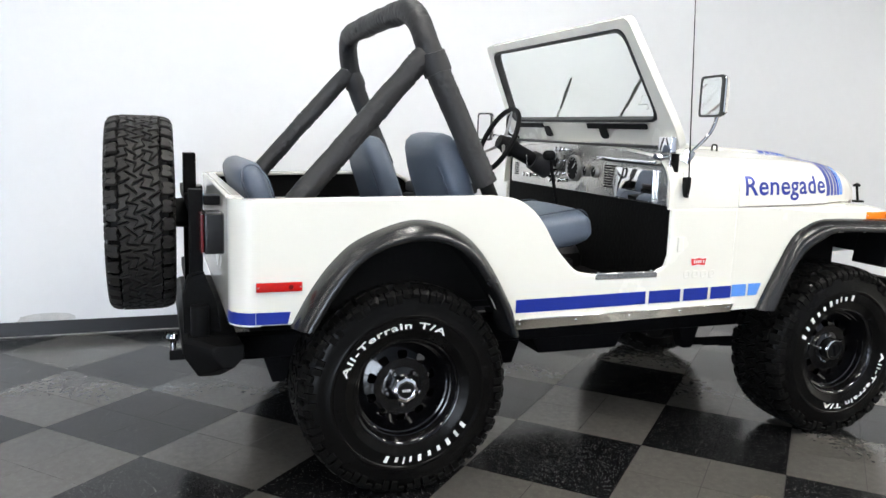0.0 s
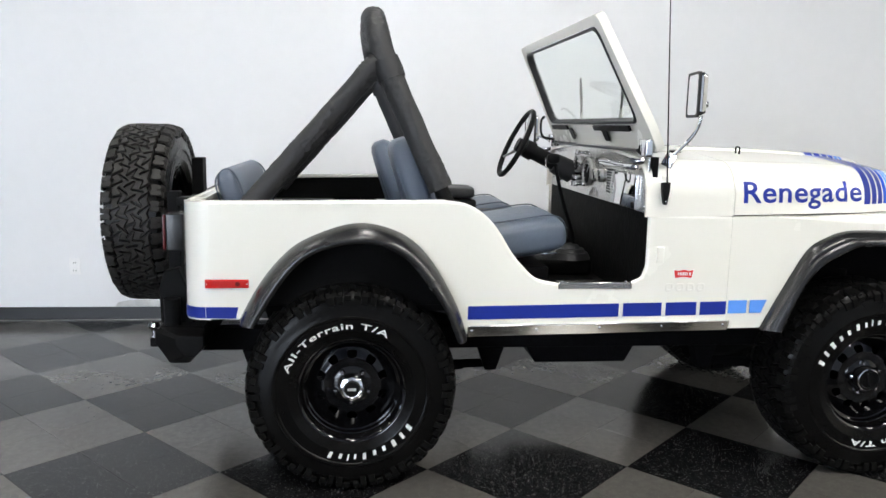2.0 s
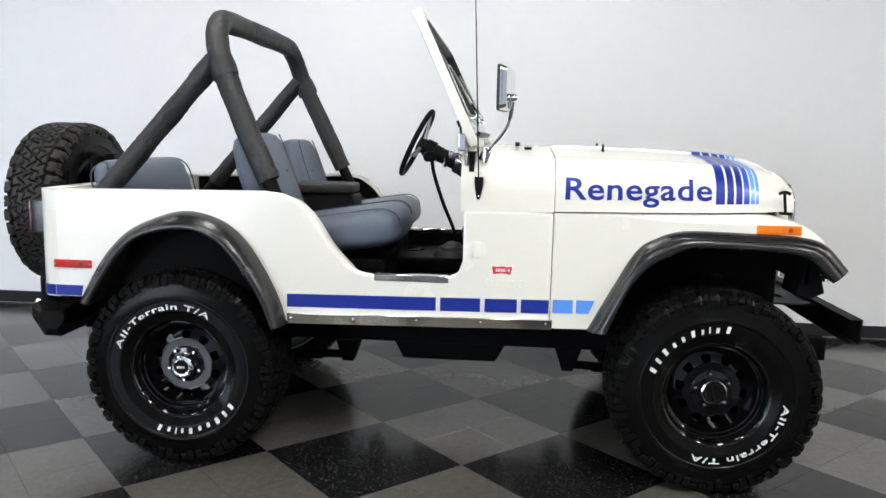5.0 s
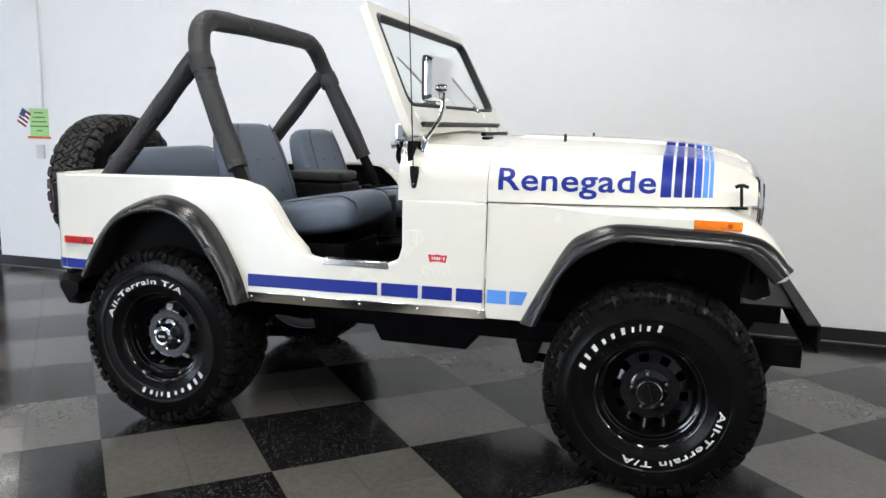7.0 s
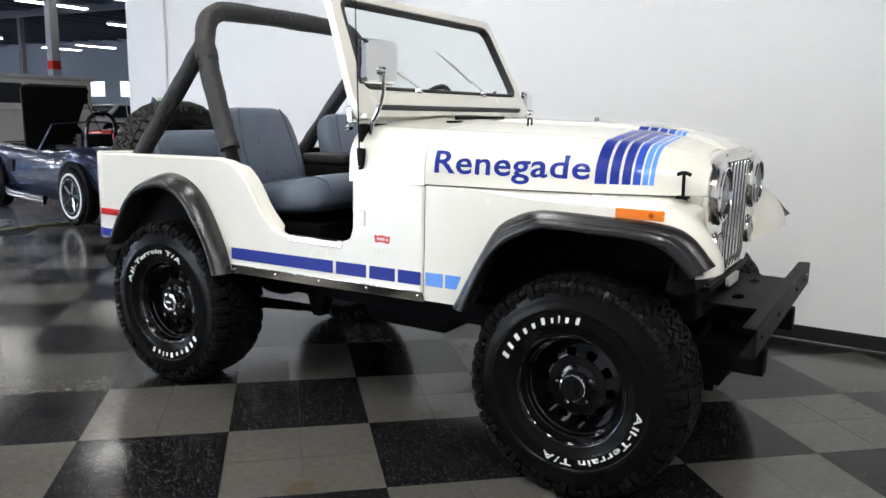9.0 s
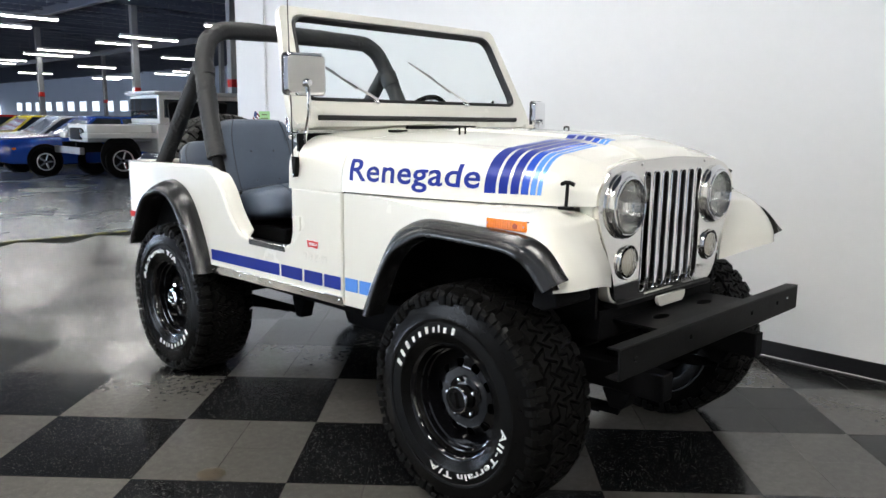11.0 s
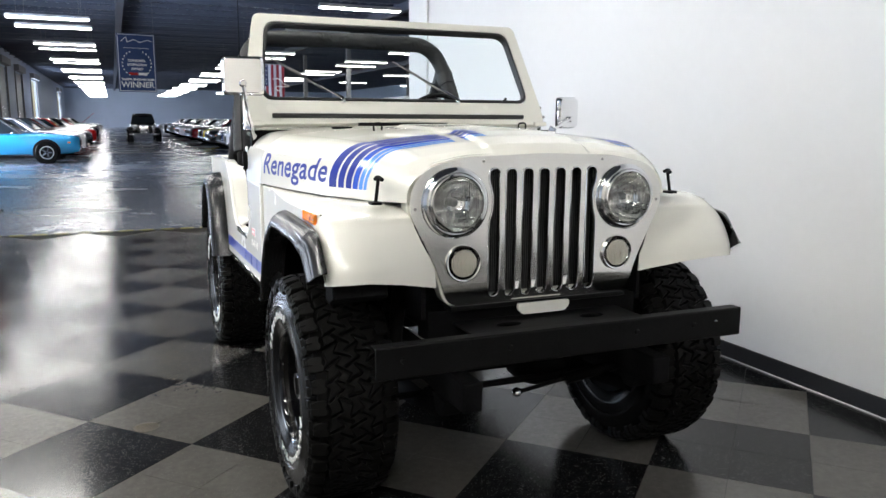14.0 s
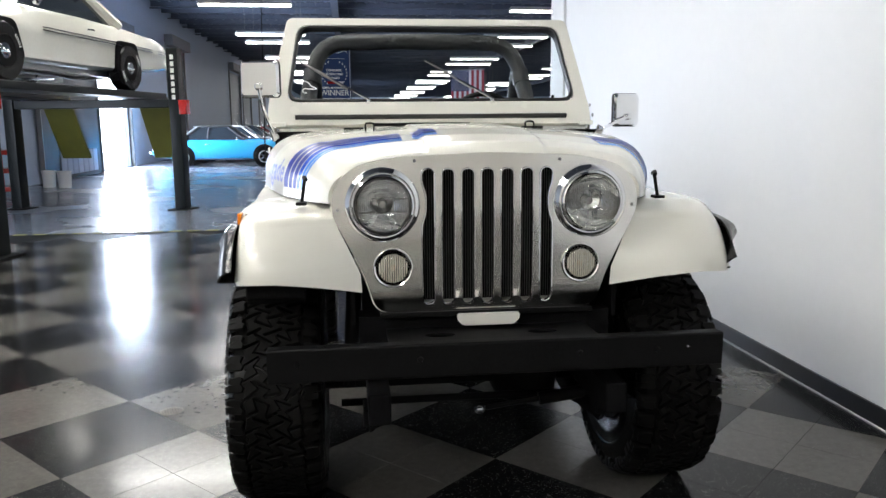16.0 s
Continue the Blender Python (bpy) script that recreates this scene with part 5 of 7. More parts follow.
def bucket_seat(y, dx=0.0, dz=0.0):
    m = Matrix.Translation((0.385 + dx, y, 0.935 + dz)) @ pose(0, 0, 0, 0, -8, 0)
    spec = [(-0.02, 0.0, 0.16, 0.04), (0.0, 0.0, 0.225, 0.075), (0.08, 0.0, 0.245, 0.085), (0.25, 0.0, 0.262, 0.088), (0.42, 0.005, 0.262, 0.086), (0.47, 0.003, 0.255, 0.074), (0.495, -0.002, 0.235, 0.055), (0.508, -0.006, 0.19, 0.03)]
    bm = seat_shape(spec, 0.08)
    bm.transform(m)
    seat = part("seat", bm, M_VINYL, car, "blue-grey vinyl bucket seat", 60)
    # backrest: the same kind of cushion stood up and leaned back
    mb = Matrix.Translation((0.345 + dx, y, 0.93 + dz)) @ pose(0, 0, 0, 0, -109, 0)
    spec = [(-0.01, 0.0, 0.20, 0.04), (0.02, 0.0, 0.235, 0.06), (0.15, 0.0, 0.258, 0.068), (0.30, 0.0, 0.255, 0.066), (0.37, 0.0, 0.246, 0.064), (0.425, 0.0, 0.226, 0.060), (0.455, 0.0, 0.200, 0.050), (0.472, 0.0, 0.165, 0.028)]
    bm = seat_shape(spec, 0.06)
    bm.transform(mb)
    back = part("backrest", bm, M_VINYL, seat, "", 60)
    for s in (-1, 1):
        pts = [mb @ Vector((a, s * w, -0.0655)) for a, w in ((0.02, 0.17), (0.15, 0.178), (0.30, 0.174), (0.40, 0.160), (0.455, 0.140))]
        part("piping", tubed(spline(pts, 5), 0.0032, 6), M_SEAM, seat)
        pts = [mb @ Vector((a, s * w, 0.066 - d)) for a, w, d in ((0.02, 0.20, 0.012), (0.15, 0.222, 0.012), (0.30, 0.22, 0.012), (0.39, 0.19, 0.014), (0.44, 0.14, 0.016))]
        part("piping", tubed(spline(pts, 5), 0.0032, 6), M_SEAM, seat)
        pts = [m @ Vector((a, s * w, h)) for a, w, h in ((0.03, 0.20, 0.079), (0.25, 0.225, 0.084), (0.42, 0.225, 0.086), (0.47, 0.215, 0.074), (0.50, 0.20, 0.045), (0.503, 0.20, 0.0), (0.49, 0.2, -0.05))]
        part("piping", tubed(spline(pts, 5), 0.0032, 6), M_SEAM, seat)
    for a in (0.12, 0.28):
        for w in (-0.07, 0.07):
            part("button", pillow(mb @ Vector((a, w, -0.067)), (0.006, 0.006, 0.005), 2, None, 12), M_SEAM, seat)
    part("seat_base", boxed(0.44 + dx, 0.82 + dx, y - 0.2, y + 0.2, 0.726, 0.86 + dz), M_UNDER, seat, "black steel seat base", bevel=0.01)
    part("seat_lever", tubed([(0.86, y + 0.12, 0.86), (0.93, y + 0.12, 0.865), (0.945, y + 0.16, 0.86)], 0.006, 8), M_CHROME, seat)


bucket_seat(-0.43)
bucket_seat(0.40, -0.06, -0.03)
# rear bench
mb = Matrix.Translation((-0.455, -0.05, 0.98)) @ pose(0, 0, 0, 0, -108, 0)
bm = seat_shape([(-0.02, 0, 0.36, 0.035), (0.02, 0, 0.42, 0.058), (0.15, 0, 0.44, 0.062), (0.22, 0, 0.43, 0.060), (0.255, 0, 0.40, 0.048), (0.272, 0, 0.36, 0.025)], 0.06)
bm.transform(mb)
bench = part("rear_seat", bm, M_VINYL, car, "blue-grey vinyl rear bench", 60)
m2 = Matrix.Translation((-0.415, -0.05, 0.93))
bm = seat_shape([(-0.02, 0, 0.36, 0.03), (0.0, 0, 0.42, 0.055), (0.2, 0, 0.44, 0.06), (0.36, 0, 0.43, 0.055), (0.40, 0, 0.38, 0.03)], 0.06)
bm.transform(m2)
part("bench_cushion", bm, M_VINYL, bench, "", 60)
for s in (-1, 1):
    pts = [mb @ Vector((a, s * w, h)) for a, w, h in ((0.02, 0.42, -0.045), (0.15, 0.435, -0.05), (0.22, 0.42, -0.046), (0.262, 0.375, -0.02), (0.262, 0.375, 0.02), (0.22, 0.42, 0.046), (0.1, 0.43, 0.05))]
    part("piping", tubed(spline(pts, 4), 0.004, 6), M_SEAM, bench)
part("bench_base", boxed(-0.395, -0.035, -0.42, 0.32, 0.7265, 0.87), M_UNDER, bench, "", bevel=0.01)

# console between the seats
con = part("console", grown(boxed(0.26, 0.58, -0.135, 0.095, 0.80, 1.09), 0.015), M_BLACK, car, "black console box with padded lid")
part("console_lid", pillow((0.42, -0.02, 1.122), (0.155, 0.122, 0.026), 7), M_PAD, con, "black padded lid", 60)
part("console_tray", grown(boxed(0.582, 0.80, -0.12, 0.08, 0.802, 1.03), 0.012), M_BLACK, con)

# ---- dash, steering, levers ----
DX = 1.163
dash = part("dash", boxed(DX, DX + 0.012, -0.785, 0.745, 1.105, 1.362), M_DASH, car, "brushed stainless dash panel with gauges", bevel=0.003)


def gauge(y, z, r, face=M_BLACK):
    g = part("gauge", lathed([(r, 0.0), (r, -0.012), (r * 0.9, -0.018), (r * 0.86, -0.010), (0.0, -0.008)], "x", 32, (DX, y, z)), M_DULLSTEEL, dash, "round gauge with a chrome ring", 35)
    part("gauge_face", lathed([(r * 0.85, -0.0105), (0, -0.0108)], "x", 28, (DX, y, z)), face, g, "dark gauge face")
    bm = bmesh.new()
    for k in range(11):
        a = radians(-40 + 26 * k)
        p, q = 0.62 * r, 0.78 * r
        tube(bm, [(DX - 0.0118, y + p * math.cos(a), z + p * math.sin(a)), (DX - 0.0118, y + q * math.cos(a), z + q * math.sin(a))], 0.0012, 4)
    tube(bm, [(DX - 0.013, y, z), (DX - 0.013, y + 0.6 * r * math.cos(2.3), z + 0.6 * r * math.sin(2.3))], 0.0016, 4)
    part("gauge_mark", bm, M_LETTER, g)


gauge(0.0, 1.222, 0.068)
for y, z, r in ((-0.12, 1.217, 0.030), (-0.205, 1.218, 0.032), (0.19, 1.255, 0.045)):
    gauge(y, z, r)
for y, z in ((0.11, 1.19), (0.15, 1.19), (0.20, 1.185), (0.12, 1.155), (0.16, 1.15), (0.21, 1.15), (0.16, 1.315), (0.11, 1.315), (0.115, 1.255), (0.45, 1.16), (0.49, 1.16), (0.53, 1.16)):
    part("knob", lathed([(0.007, 0), (0.007, -0.02), (0.013, -0.024), (0.012, -0.034), (0, -0.036)], "x", 14, (DX, y, z)), M_CHROME, dash)
bm = bmesh.new()
for r in range(9):
    for k in range(3):
        box(bm, DX - 0.003, DX - 0.0005, -0.315 - k * 0.037, -0.288 - k * 0.037, 1.15 + r * 0.0125, 1.1565 + r * 0.0125)
part("vent_slot", bm, M_BLACK, dash, "rows of dark vent slots")
bm = bmesh.new()
for r in range(6):
    for k in range(2):
        box(bm, DX - 0.003, DX - 0.0005, 0.68 - k * 0.03, 0.70 - k * 0.03, 1.15 + r * 0.0125, 1.1565 + r * 0.0125)
part("vent_slot", bm, M_BLACK, dash)
glove = part("glove_box", grown(boxed(DX - 0.014, DX - 0.0005, -0.70, -0.408, 1.112, 1.255), 0.004), M_CHROME, dash, "polished glove box door")
part("glove_handle", tubed([(DX - 0.014, -0.412, 1.115), (DX - 0.022, -0.405, 1.18), (DX - 0.014, -0.405, 1.253)], 0.004, 8), M_DULLSTEEL, glove)
part("grab_handle", tubed(spline([(DX, -0.265, 1.292), (DX - 0.035, -0.28, 1.29), (DX - 0.04, -0.42, 1.288), (DX - 0.04, -0.58, 1.287), (DX - 0.035, -0.70, 1.286), (DX, -0.72, 1.286)], 6), 0.012, 12), M_CHROME, dash, "chrome grab handle")
for y in (-0.70, -0.5, -0.28, -0.05, 0.2, 0.4, 0.6):
    part("screw", lathed([(0.006, 0), (0.005, -0.003), (0, -0.004)], "x", 10, (DX, y, 1.35)), M_CHROME, dash)
for z in (1.13, 1.2, 1.27):
    part("screw", lathed([(0.006, 0), (0.005, -0.003), (0, -0.004)], "x", 10, (DX, -0.765, z)), M_CHROME, dash)
bm = bmesh.new()
for k in range(5):
    tube(bm, [(DX - 0.002, -0.035 - k * 0.024, 1.112), (DX - 0.002, -0.043 - k * 0.02, 1.128 + 0.014 * ((k * 7) % 3))], 0.007, 5)
part("dash_emblem", bm, M_DULLSTEEL, dash, "small etched emblem")

hubp, axis = Vector((0.842, 0.265, 1.352)), Vector((0.90, 0.0, -0.43)).normalized()
q = axis.to_track_quat("Z", "Y").to_matrix().to_4x4()
place = Matrix.Translation(hubp) @ q
rim = [place @ Vector((0.182 * math.cos(2 * math.pi * k / 48), 0.182 * math.sin(2 * math.pi * k / 48), 0)) for k in range(50)]
wheel_s = part("steering_wheel", tubed(rim, 0.0135, 10), M_BLACK, car, "black steering wheel on a black column")
for a in (90, 210, 330):
    p = Vector((math.cos(radians(a)), math.sin(radians(a)), 0))
    part("spoke", tubed([place @ (p * 0.17), place @ (p * 0.09 + Vector((0, 0, 0.02))), place @ (p * 0.03 + Vector((0, 0, 0.03)))], [0.006, 0.008, 0.010], 8), M_DULLSTEEL, wheel_s)
part("horn_cap", tubed([hubp + axis * 0.005, hubp + axis * 0.05], [0.036, 0.042], 20), M_BLACK, wheel_s)
col = part("steering_column", tubed([hubp + axis * 0.05, hubp + axis * 0.10, hubp + axis * 0.101, hubp + axis * 0.24, hubp + axis * 0.37], [0.048, 0.050, 0.040, 0.040, 0.038], 20), M_BLACK, car, "black steering column")
part("column_shroud", tubed([hubp + axis * 0.23, hubp + axis * 0.34], [0.052, 0.060], 16), M_PAD, col, "black boot at the dash", 60)
part("turn_lever", tubed([hubp + axis * 0.09, hubp + axis * 0.085 + Vector((-0.01, 0.13, 0.03))], [0.005, 0.006], 8), M_BLACK, col)
part("ignition_keys", tubed([hubp + axis * 0.17 + Vector((0, -0.045, 0.0)), hubp + axis * 0.17 + Vector((0, -0.055, -0.05))], [0.006, 0.012], 8, 0.3), M_CHROME, col, "keys hanging in the lock")
lever = spline([(1.09, -0.055, 0.80), (1.075, -0.06, 0.92), (1.02, -0.085, 1.06), (0.975, -0.11, 1.20), (0.962, -0.113, 1.27)], 6)
lv = part("gear_lever", tubed(lever, 0.009, 8), M_BLACK, car, "black gear lever with rubber boot")
part("gear_knob", pillow((0.95, -0.113, 1.29), (0.032, 0.022, 0.026), 2.6, None, 16), M_BLACK, lv)
bm = lathed([(0.10, 0), (0.085, 0.03), (0.075, 0.032), (0.066, 0.048), (0.05, 0.05), (0.036, 0.066), (0.02, 0.072), (0.0, 0.072)], "z", 20, (1.07, -0.055, 0.80))
part("lever_boot", bm, M_TRIMRUBBER, lv, "ribbed rubber boot")
for y in (0.2, 0.32, 0.44):
    part("pedal", grown(boxed(1.10, 1.115, y - 0.035, y + 0.035, 0.86, 0.92), 0.004), M_TRIMRUBBER, car)
part("left_vent_frame", tubed(spline([(1.13, 0.60, 1.37), (1.06, 0.60, 1.39), (1.05, 0.60, 1.47), (1.07, 0.60, 1.50)], 5), 0.007, 8), M_BLACK, car)

# ---- bumpers, carrier, underside ----
bm = prism(bmesh.new(), [(2.712, 0.704), (2.76, 0.706), (2.764, 0.702), (2.764, 0.604), (2.76, 0.600), (2.712, 0.602), (2.712, 0.608), (2.754, 0.607), (2.754, 0.699), (2.712, 0.698)], "y", -0.708, 0.718)
bmesh.ops.translate(bm, verts=bm.verts, vec=(0, 0, -0.004))
bumper = part("front_bumper", bm, M_BLACK, car, "matt black steel channel front bumper", bevel=0.003)
holes = [oval(2.60, y, 0.024, 0.05, 20) for y in (-0.17, 0.17)]
part("bumper_plate", holed(round_poly([(2.49, -0.34), (2.753, -0.34), (2.753, 0.34), (2.49, 0.34)], 0.02), holes, "z", 0.676, 0.684), M_BLACK, bumper, "black plate with two oval holes")
for y in (-0.62, -0.25, 0.25, 0.5):
    part("bolt", lathed([(0.010, 0), (0.008, 0.006), (0, 0.007)], "x", 8, (2.764, y, 0.655)), M_BLACK, bumper)
part("bright_bolt", lathed([(0.006, 0), (0.004, 0.004), (0, 0.005)], "x", 10, (2.764, 0.60, 0.660)), M_CHROME, bumper)
for s in (-1, 1):
    fr = part("frame_rail", boxed(-0.66, 2.753, *sorted((s * 0.34, s * 0.41)), 0.445, 0.545), M_UNDER, car, "black frame rail", bevel=0.006)
    for x, low in ((-0.42, 0.345), (0.62, 0.345), (1.63, 0.345), (2.58, 0.385)):
        part("spring_hanger", prism(bmesh.new(), [(x - 0.06, 0.45), (x + 0.06, 0.45), (x + 0.025, low), (x - 0.025, low)], "y", s * 0.355, s * 0.425), M_UNDER, fr, bevel=0.004)
    for x0, x1, xm in ((-0.42, 0.62, 0.0), (1.63, 2.58, 2.175)):
        for k in range(4):
            half = 1.0 - 0.2 * k
            pts = [(xm + (x0 - xm) * half, s * 0.39, 0.37 - 0.010 * k), (xm, s * 0.39, 0.355 - 0.014 * k), (xm + (x1 - xm) * half, s * 0.39, 0.37 - 0.010 * k)]
            part("leaf_spring", tubed(spline(pts, 6), 0.022, 6, 0.28), M_UNDER, fr)
    part("shock_absorber", tubed([(2.22, s * 0.47, 0.40), (2.25, s * 0.44, 0.82)], [0.024, 0.03], 12), M_BLACK, car, "black shock absorber")
    part("shock_absorber", tubed([(-0.08, s * 0.5, 0.40), (-0.20, s * 0.42, 0.68)], 0.024, 12), M_BLACK, car, "black shock absorber")
for x, y in ((0, 0.02), (2.175, 0.20)):
    ax = part("axle", tubed([(x, -0.56, HUB_Z), (x, 0.56, HUB_Z)], 0.036, 14), M_UNDER, car, "black axle tube with differential")
    part("differential", pillow((x - 0.02, y, HUB_Z), (0.15, 0.13, 0.12), 2.6, None, 20), M_UNDER, ax)
for s in (-1, 1):
    part("brake_drum", lathed([(0.13, -0.04), (0.13, 0.04), (0.05, 0.05)], "y", 28, (0, s * 0.56, HUB_Z)), M_UNDER, car)
    # brake backing disc, widened so the rim's inner side stays dark
    part("brake_backing", lathed([(0.196, s * -0.006), (0.196, s * 0.006), (0.05, s * 0.02)], "y", 28, (2.175, s * (0.575 if s < 0 else 0.535), HUB_Z)), M_UNDER, car, "black brake disc widened to darken the inside of the rim")
part("skid_plate", prism(bmesh.new(), [(0.80, 0.44), (1.36, 0.44), (1.30, 0.33), (0.86, 0.33)], "y", -0.28, 0.28), M_UNDER, car, "black transfer case skid plate", bevel=0.008)
part("driveshaft", tubed([(0.12, 0.02, 0.42), (0.85, 0.0, 0.46)], 0.026, 12), M_UNDER, car)
part("driveshaft", tubed([(1.30, 0.15, 0.45), (2.05, 0.2, 0.43)], 0.026, 12), M_UNDER, car)
part("engine_block", boxed(1.4, 2.3, -0.24, 0.24, 0.50, 1.0), M_UNDER, car, bevel=0.02)
part("exhaust", tubed(spline([(1.6, -0.28, 0.6), (1.3, -0.30, 0.50), (0.7, -0.30, 0.50), (0.3, -0.32, 0.58), (-0.3, -0.34, 0.66), (-0.62, -0.36, 0.6)], 6), 0.027, 12), M_UNDER, car)
part("muffler", pillow((0.85, -0.30, 0.53), (0.22, 0.10, 0.06), 3, None, 20), M_UNDER, car)
part("tie_rod", tubed([(2.30, -0.5, 0.36), (2.30, 0.5, 0.36)], 0.014, 10), M_UNDER, car)
damper = part("steering_damper", tubed([(2.36, 0.02, 0.335), (2.36, 0.22, 0.36), (2.36, 0.221, 0.36), (2.36, 0.46, 0.39)], [0.009, 0.009, 0.024, 0.024], 12), M_BLACK, car, "black steering damper with a bright rod end")
part("damper_end", pillow((2.36, 0.0, 0.332), (0.02, 0.02, 0.018), 2.2, None, 14), M_CHROME, damper, "bright ball end")

rb = [(-0.60, 0.602), (-0.775, 0.606), (-0.80, 0.585), (-0.80, 0.535), (-0.745, 0.45), (-0.665, 0.45), (-0.60, 0.52)]
rbump = part("rear_bumper", prism(bmesh.new(), rb, "y", -0.60, 0.60), M_BLACK, car, "matt black plate-steel rear bumper", bevel=0.006)
for s in (-1, 1):
    bm = loft([[(x, s * 0.6003, z) for x, z in rb], [(-0.57 + (x + 0.57) * 0.55, s * 0.70, 0.575 + (z - 0.575) * 0.55) for x, z in rb]], True)
    bmesh.ops.holes_fill(bm, edges=[e for e in bm.edges if e.is_boundary], sides=0)
    part("bumper_wing", bm, M_BLACK, rbump, bevel=0.005)
ball = part("tow_shackle", lathed([(0.0, 0.60), (0.018, 0.594), (0.026, 0.58), (0.018, 0.565), (0.011, 0.56), (0.011, 0.53), (0.0, 0.53)], "z", 20, (-0.83, -0.487, 0.0)), M_CHROME, car, "chrome tow ball on a black shank")
part("shackle_shank", grown(boxed(-0.845, -0.78, -0.505, -0.47, 0.492, 0.53), 0.004), M_BLACK, ball)
carrier = part("tyre_carrier", boxed(-0.765, -0.715, -0.47, -0.42, 0.62, 1.145), M_BLACK, car, "matt black swing-out spare tyre carrier", bevel=0.004)
part("carrier_post", boxed(-0.765, -0.712, 0.02, 0.10, 0.70, 1.262), M_BLACK, carrier, bevel=0.004)
part("carrier_beam", boxed(-0.762, -0.717, -0.42, 0.60, 1.04, 1.09), M_BLACK, carrier, bevel=0.004)
part("carrier_beam", boxed(-0.762, -0.717, -0.42, 0.60, 0.66, 0.71), M_BLACK, carrier, bevel=0.004)
part("carrier_hub", tubed([(-0.712, 0.02, 1.003), (-0.93, 0.02, 1.003)], [0.07, 0.05], 20), M_BLACK, carrier)
part("carrier_gusset", prism(bmesh.new(), [(-0.792, 0.60), (-0.794, 0.75), (-0.775, 0.82), (-0.715, 0.835), (-0.672, 0.72), (-0.655, 0.60)], "y", -0.53, -0.475), M_BLACK, carrier, bevel=0.006)
part("carrier_hinge", tubed([(-0.735, -0.565, 0.60), (-0.735, -0.565, 0.715)], 0.034, 14), M_BLACK, carrier)
part("carrier_latch", grown(boxed(-0.715, -0.653, -0.52, -0.44, 1.09, 1.125), 0.006), M_BLACK, carrier)
for s in (-1, 1):
    tl = part("tail_light", grown(boxed(-0.722, -0.653, *sorted((s * 0.56, s * 0.69)), 0.930, 1.078), 0.008), M_FLARE, car, "black tail light housing with red lens")
    part("tail_lens", grown(boxed(-0.735, -0.7225, *sorted((s * 0.565, s * 0.685)), 0.935, 1.073), 0.004), M_TAILLENS, tl, "dark red lens")

# ---- the hall ----
M_TUBE = glow("lit_tube", (1.0, 0.99, 0.96), 30.0)
M_FIXTURE = mat("white_enamel", (0.62, 0.62, 0.62), 0.4)
M_STEELPAINT = mat("grey_painted_steel", (0.22, 0.22, 0.23), 0.5, 0, 0.1, 4)
M_DAYLIGHT = glow("daylit_window", (0.80, 0.90, 1.0), 1.7)
M_OUTSIDE = glow("bright_outdoors", (0.88, 0.94, 1.0), 7.0)
M_SHUTTER = mat("roller_shutter", (0.36, 0.37, 0.38), 0.45, 0, 0.08, 3)
M_CARGLASS = mat("dark_car_glass", (0.02, 0.025, 0.03), 0.05, 0, 0.1, 5, 0, 50, 0.5)
M_YELLOW = mat("yellow_tape", (0.34, 0.31, 0.07), 0.6)
M_ORANGE = mat("orange_plastic", (0.75, 0.09, 0.02), 0.45)
M_OLIVE = mat("olive_ramp_paint", (0.10, 0.095, 0.012), 0.5, 0, 0.2, 5)
M_REDPAINT = mat("red_enamel", (0.45, 0.015, 0.012), 0.25, 0, 0.06, 3, 0, 50, 0.6)


def strip_light_bm():
    bm = boxed(-0.14, 0.14, -1.22, 1.22, 0.03, 0.09)
    box(bm, -0.05, 0.05, -1.2, 1.2, 0.09, 0.14)
    return bm


def strip_light():
    t = thing("strip_light", "long white fluorescent strip light hung under the dark ceiling", "light fixture", None, "hall strip lights")
    part("housing", strip_light_bm(), M_FIXTURE, t, "white enamel housing")
    for x in (-0.08, 0.08):
        part("tube", tubed([(x, -1.19, 0.012), (x, 1.19, 0.012)], 0.019, 8), M_TUBE, t, "lit fluorescent tube")
    for y in (-0.9, 0.9):
        part("hanger", tubed([(0, y, 0.14), (0, y, CEIL - 4.53)], 0.006, 5), M_STEELPAINT, t)
    return t


first = strip_light()
LIGHT_Z = 4.5
spots = []
for k in range(11):
    x = -23.5 - 9.6 * k
    spots += [(x, -3.1), (x - 2.7, -3.1)]
spots += [(-16.6, -3.1), (-14.0, -3.1)]
spots += [(-17.3, 5.4), (-14.3, 5.4)]
for k in range(10):
    x = -24.0 - 9.6 * k
    spots += [(x, 5.8), (x - 3.3, 6.0)]
for k in range(9):
    x = -18.0 - 9.6 * k
    spots += [(x, 11.8), (x - 3.4, 12.2)]
for k in range(4):
    x = -25.0 - 12.0 * k
    spots += [(x, 18.0), (x, 24.5), (x - 4, 25.0)]
# fixtures at (-8, 5) and NEAR_STRIPS are added out of view, round their lamps
spots = [q for q in spots if q[0] > HALL_BACK + 2] + [(-8.0, 5.0)] + list(NEAR_STRIPS)
first.matrix_world = pose(spots[0][0], spots[0][1], LIGHT_Z)
for k, (x, y) in enumerate(spots[1:]):
    copy_thing(first, pose(x, y, LIGHT_Z))


def column(x, y):
    t = thing("steel_column", "grey painted square steel roof column with a red band", "column", pose(x, y, 0), "hall columns")
    part("shaft", boxed(-0.13, 0.13, -0.13, 0.13, 0, CEIL), M_STEELPAINT, t, bevel=0.01)
    part("band", boxed(-0.134, 0.134, -0.134, 0.134, 2.35, 2.6), M_REDPAINT, t, "dark red band")
    return t


col1 = column(-17.6, 13.2)
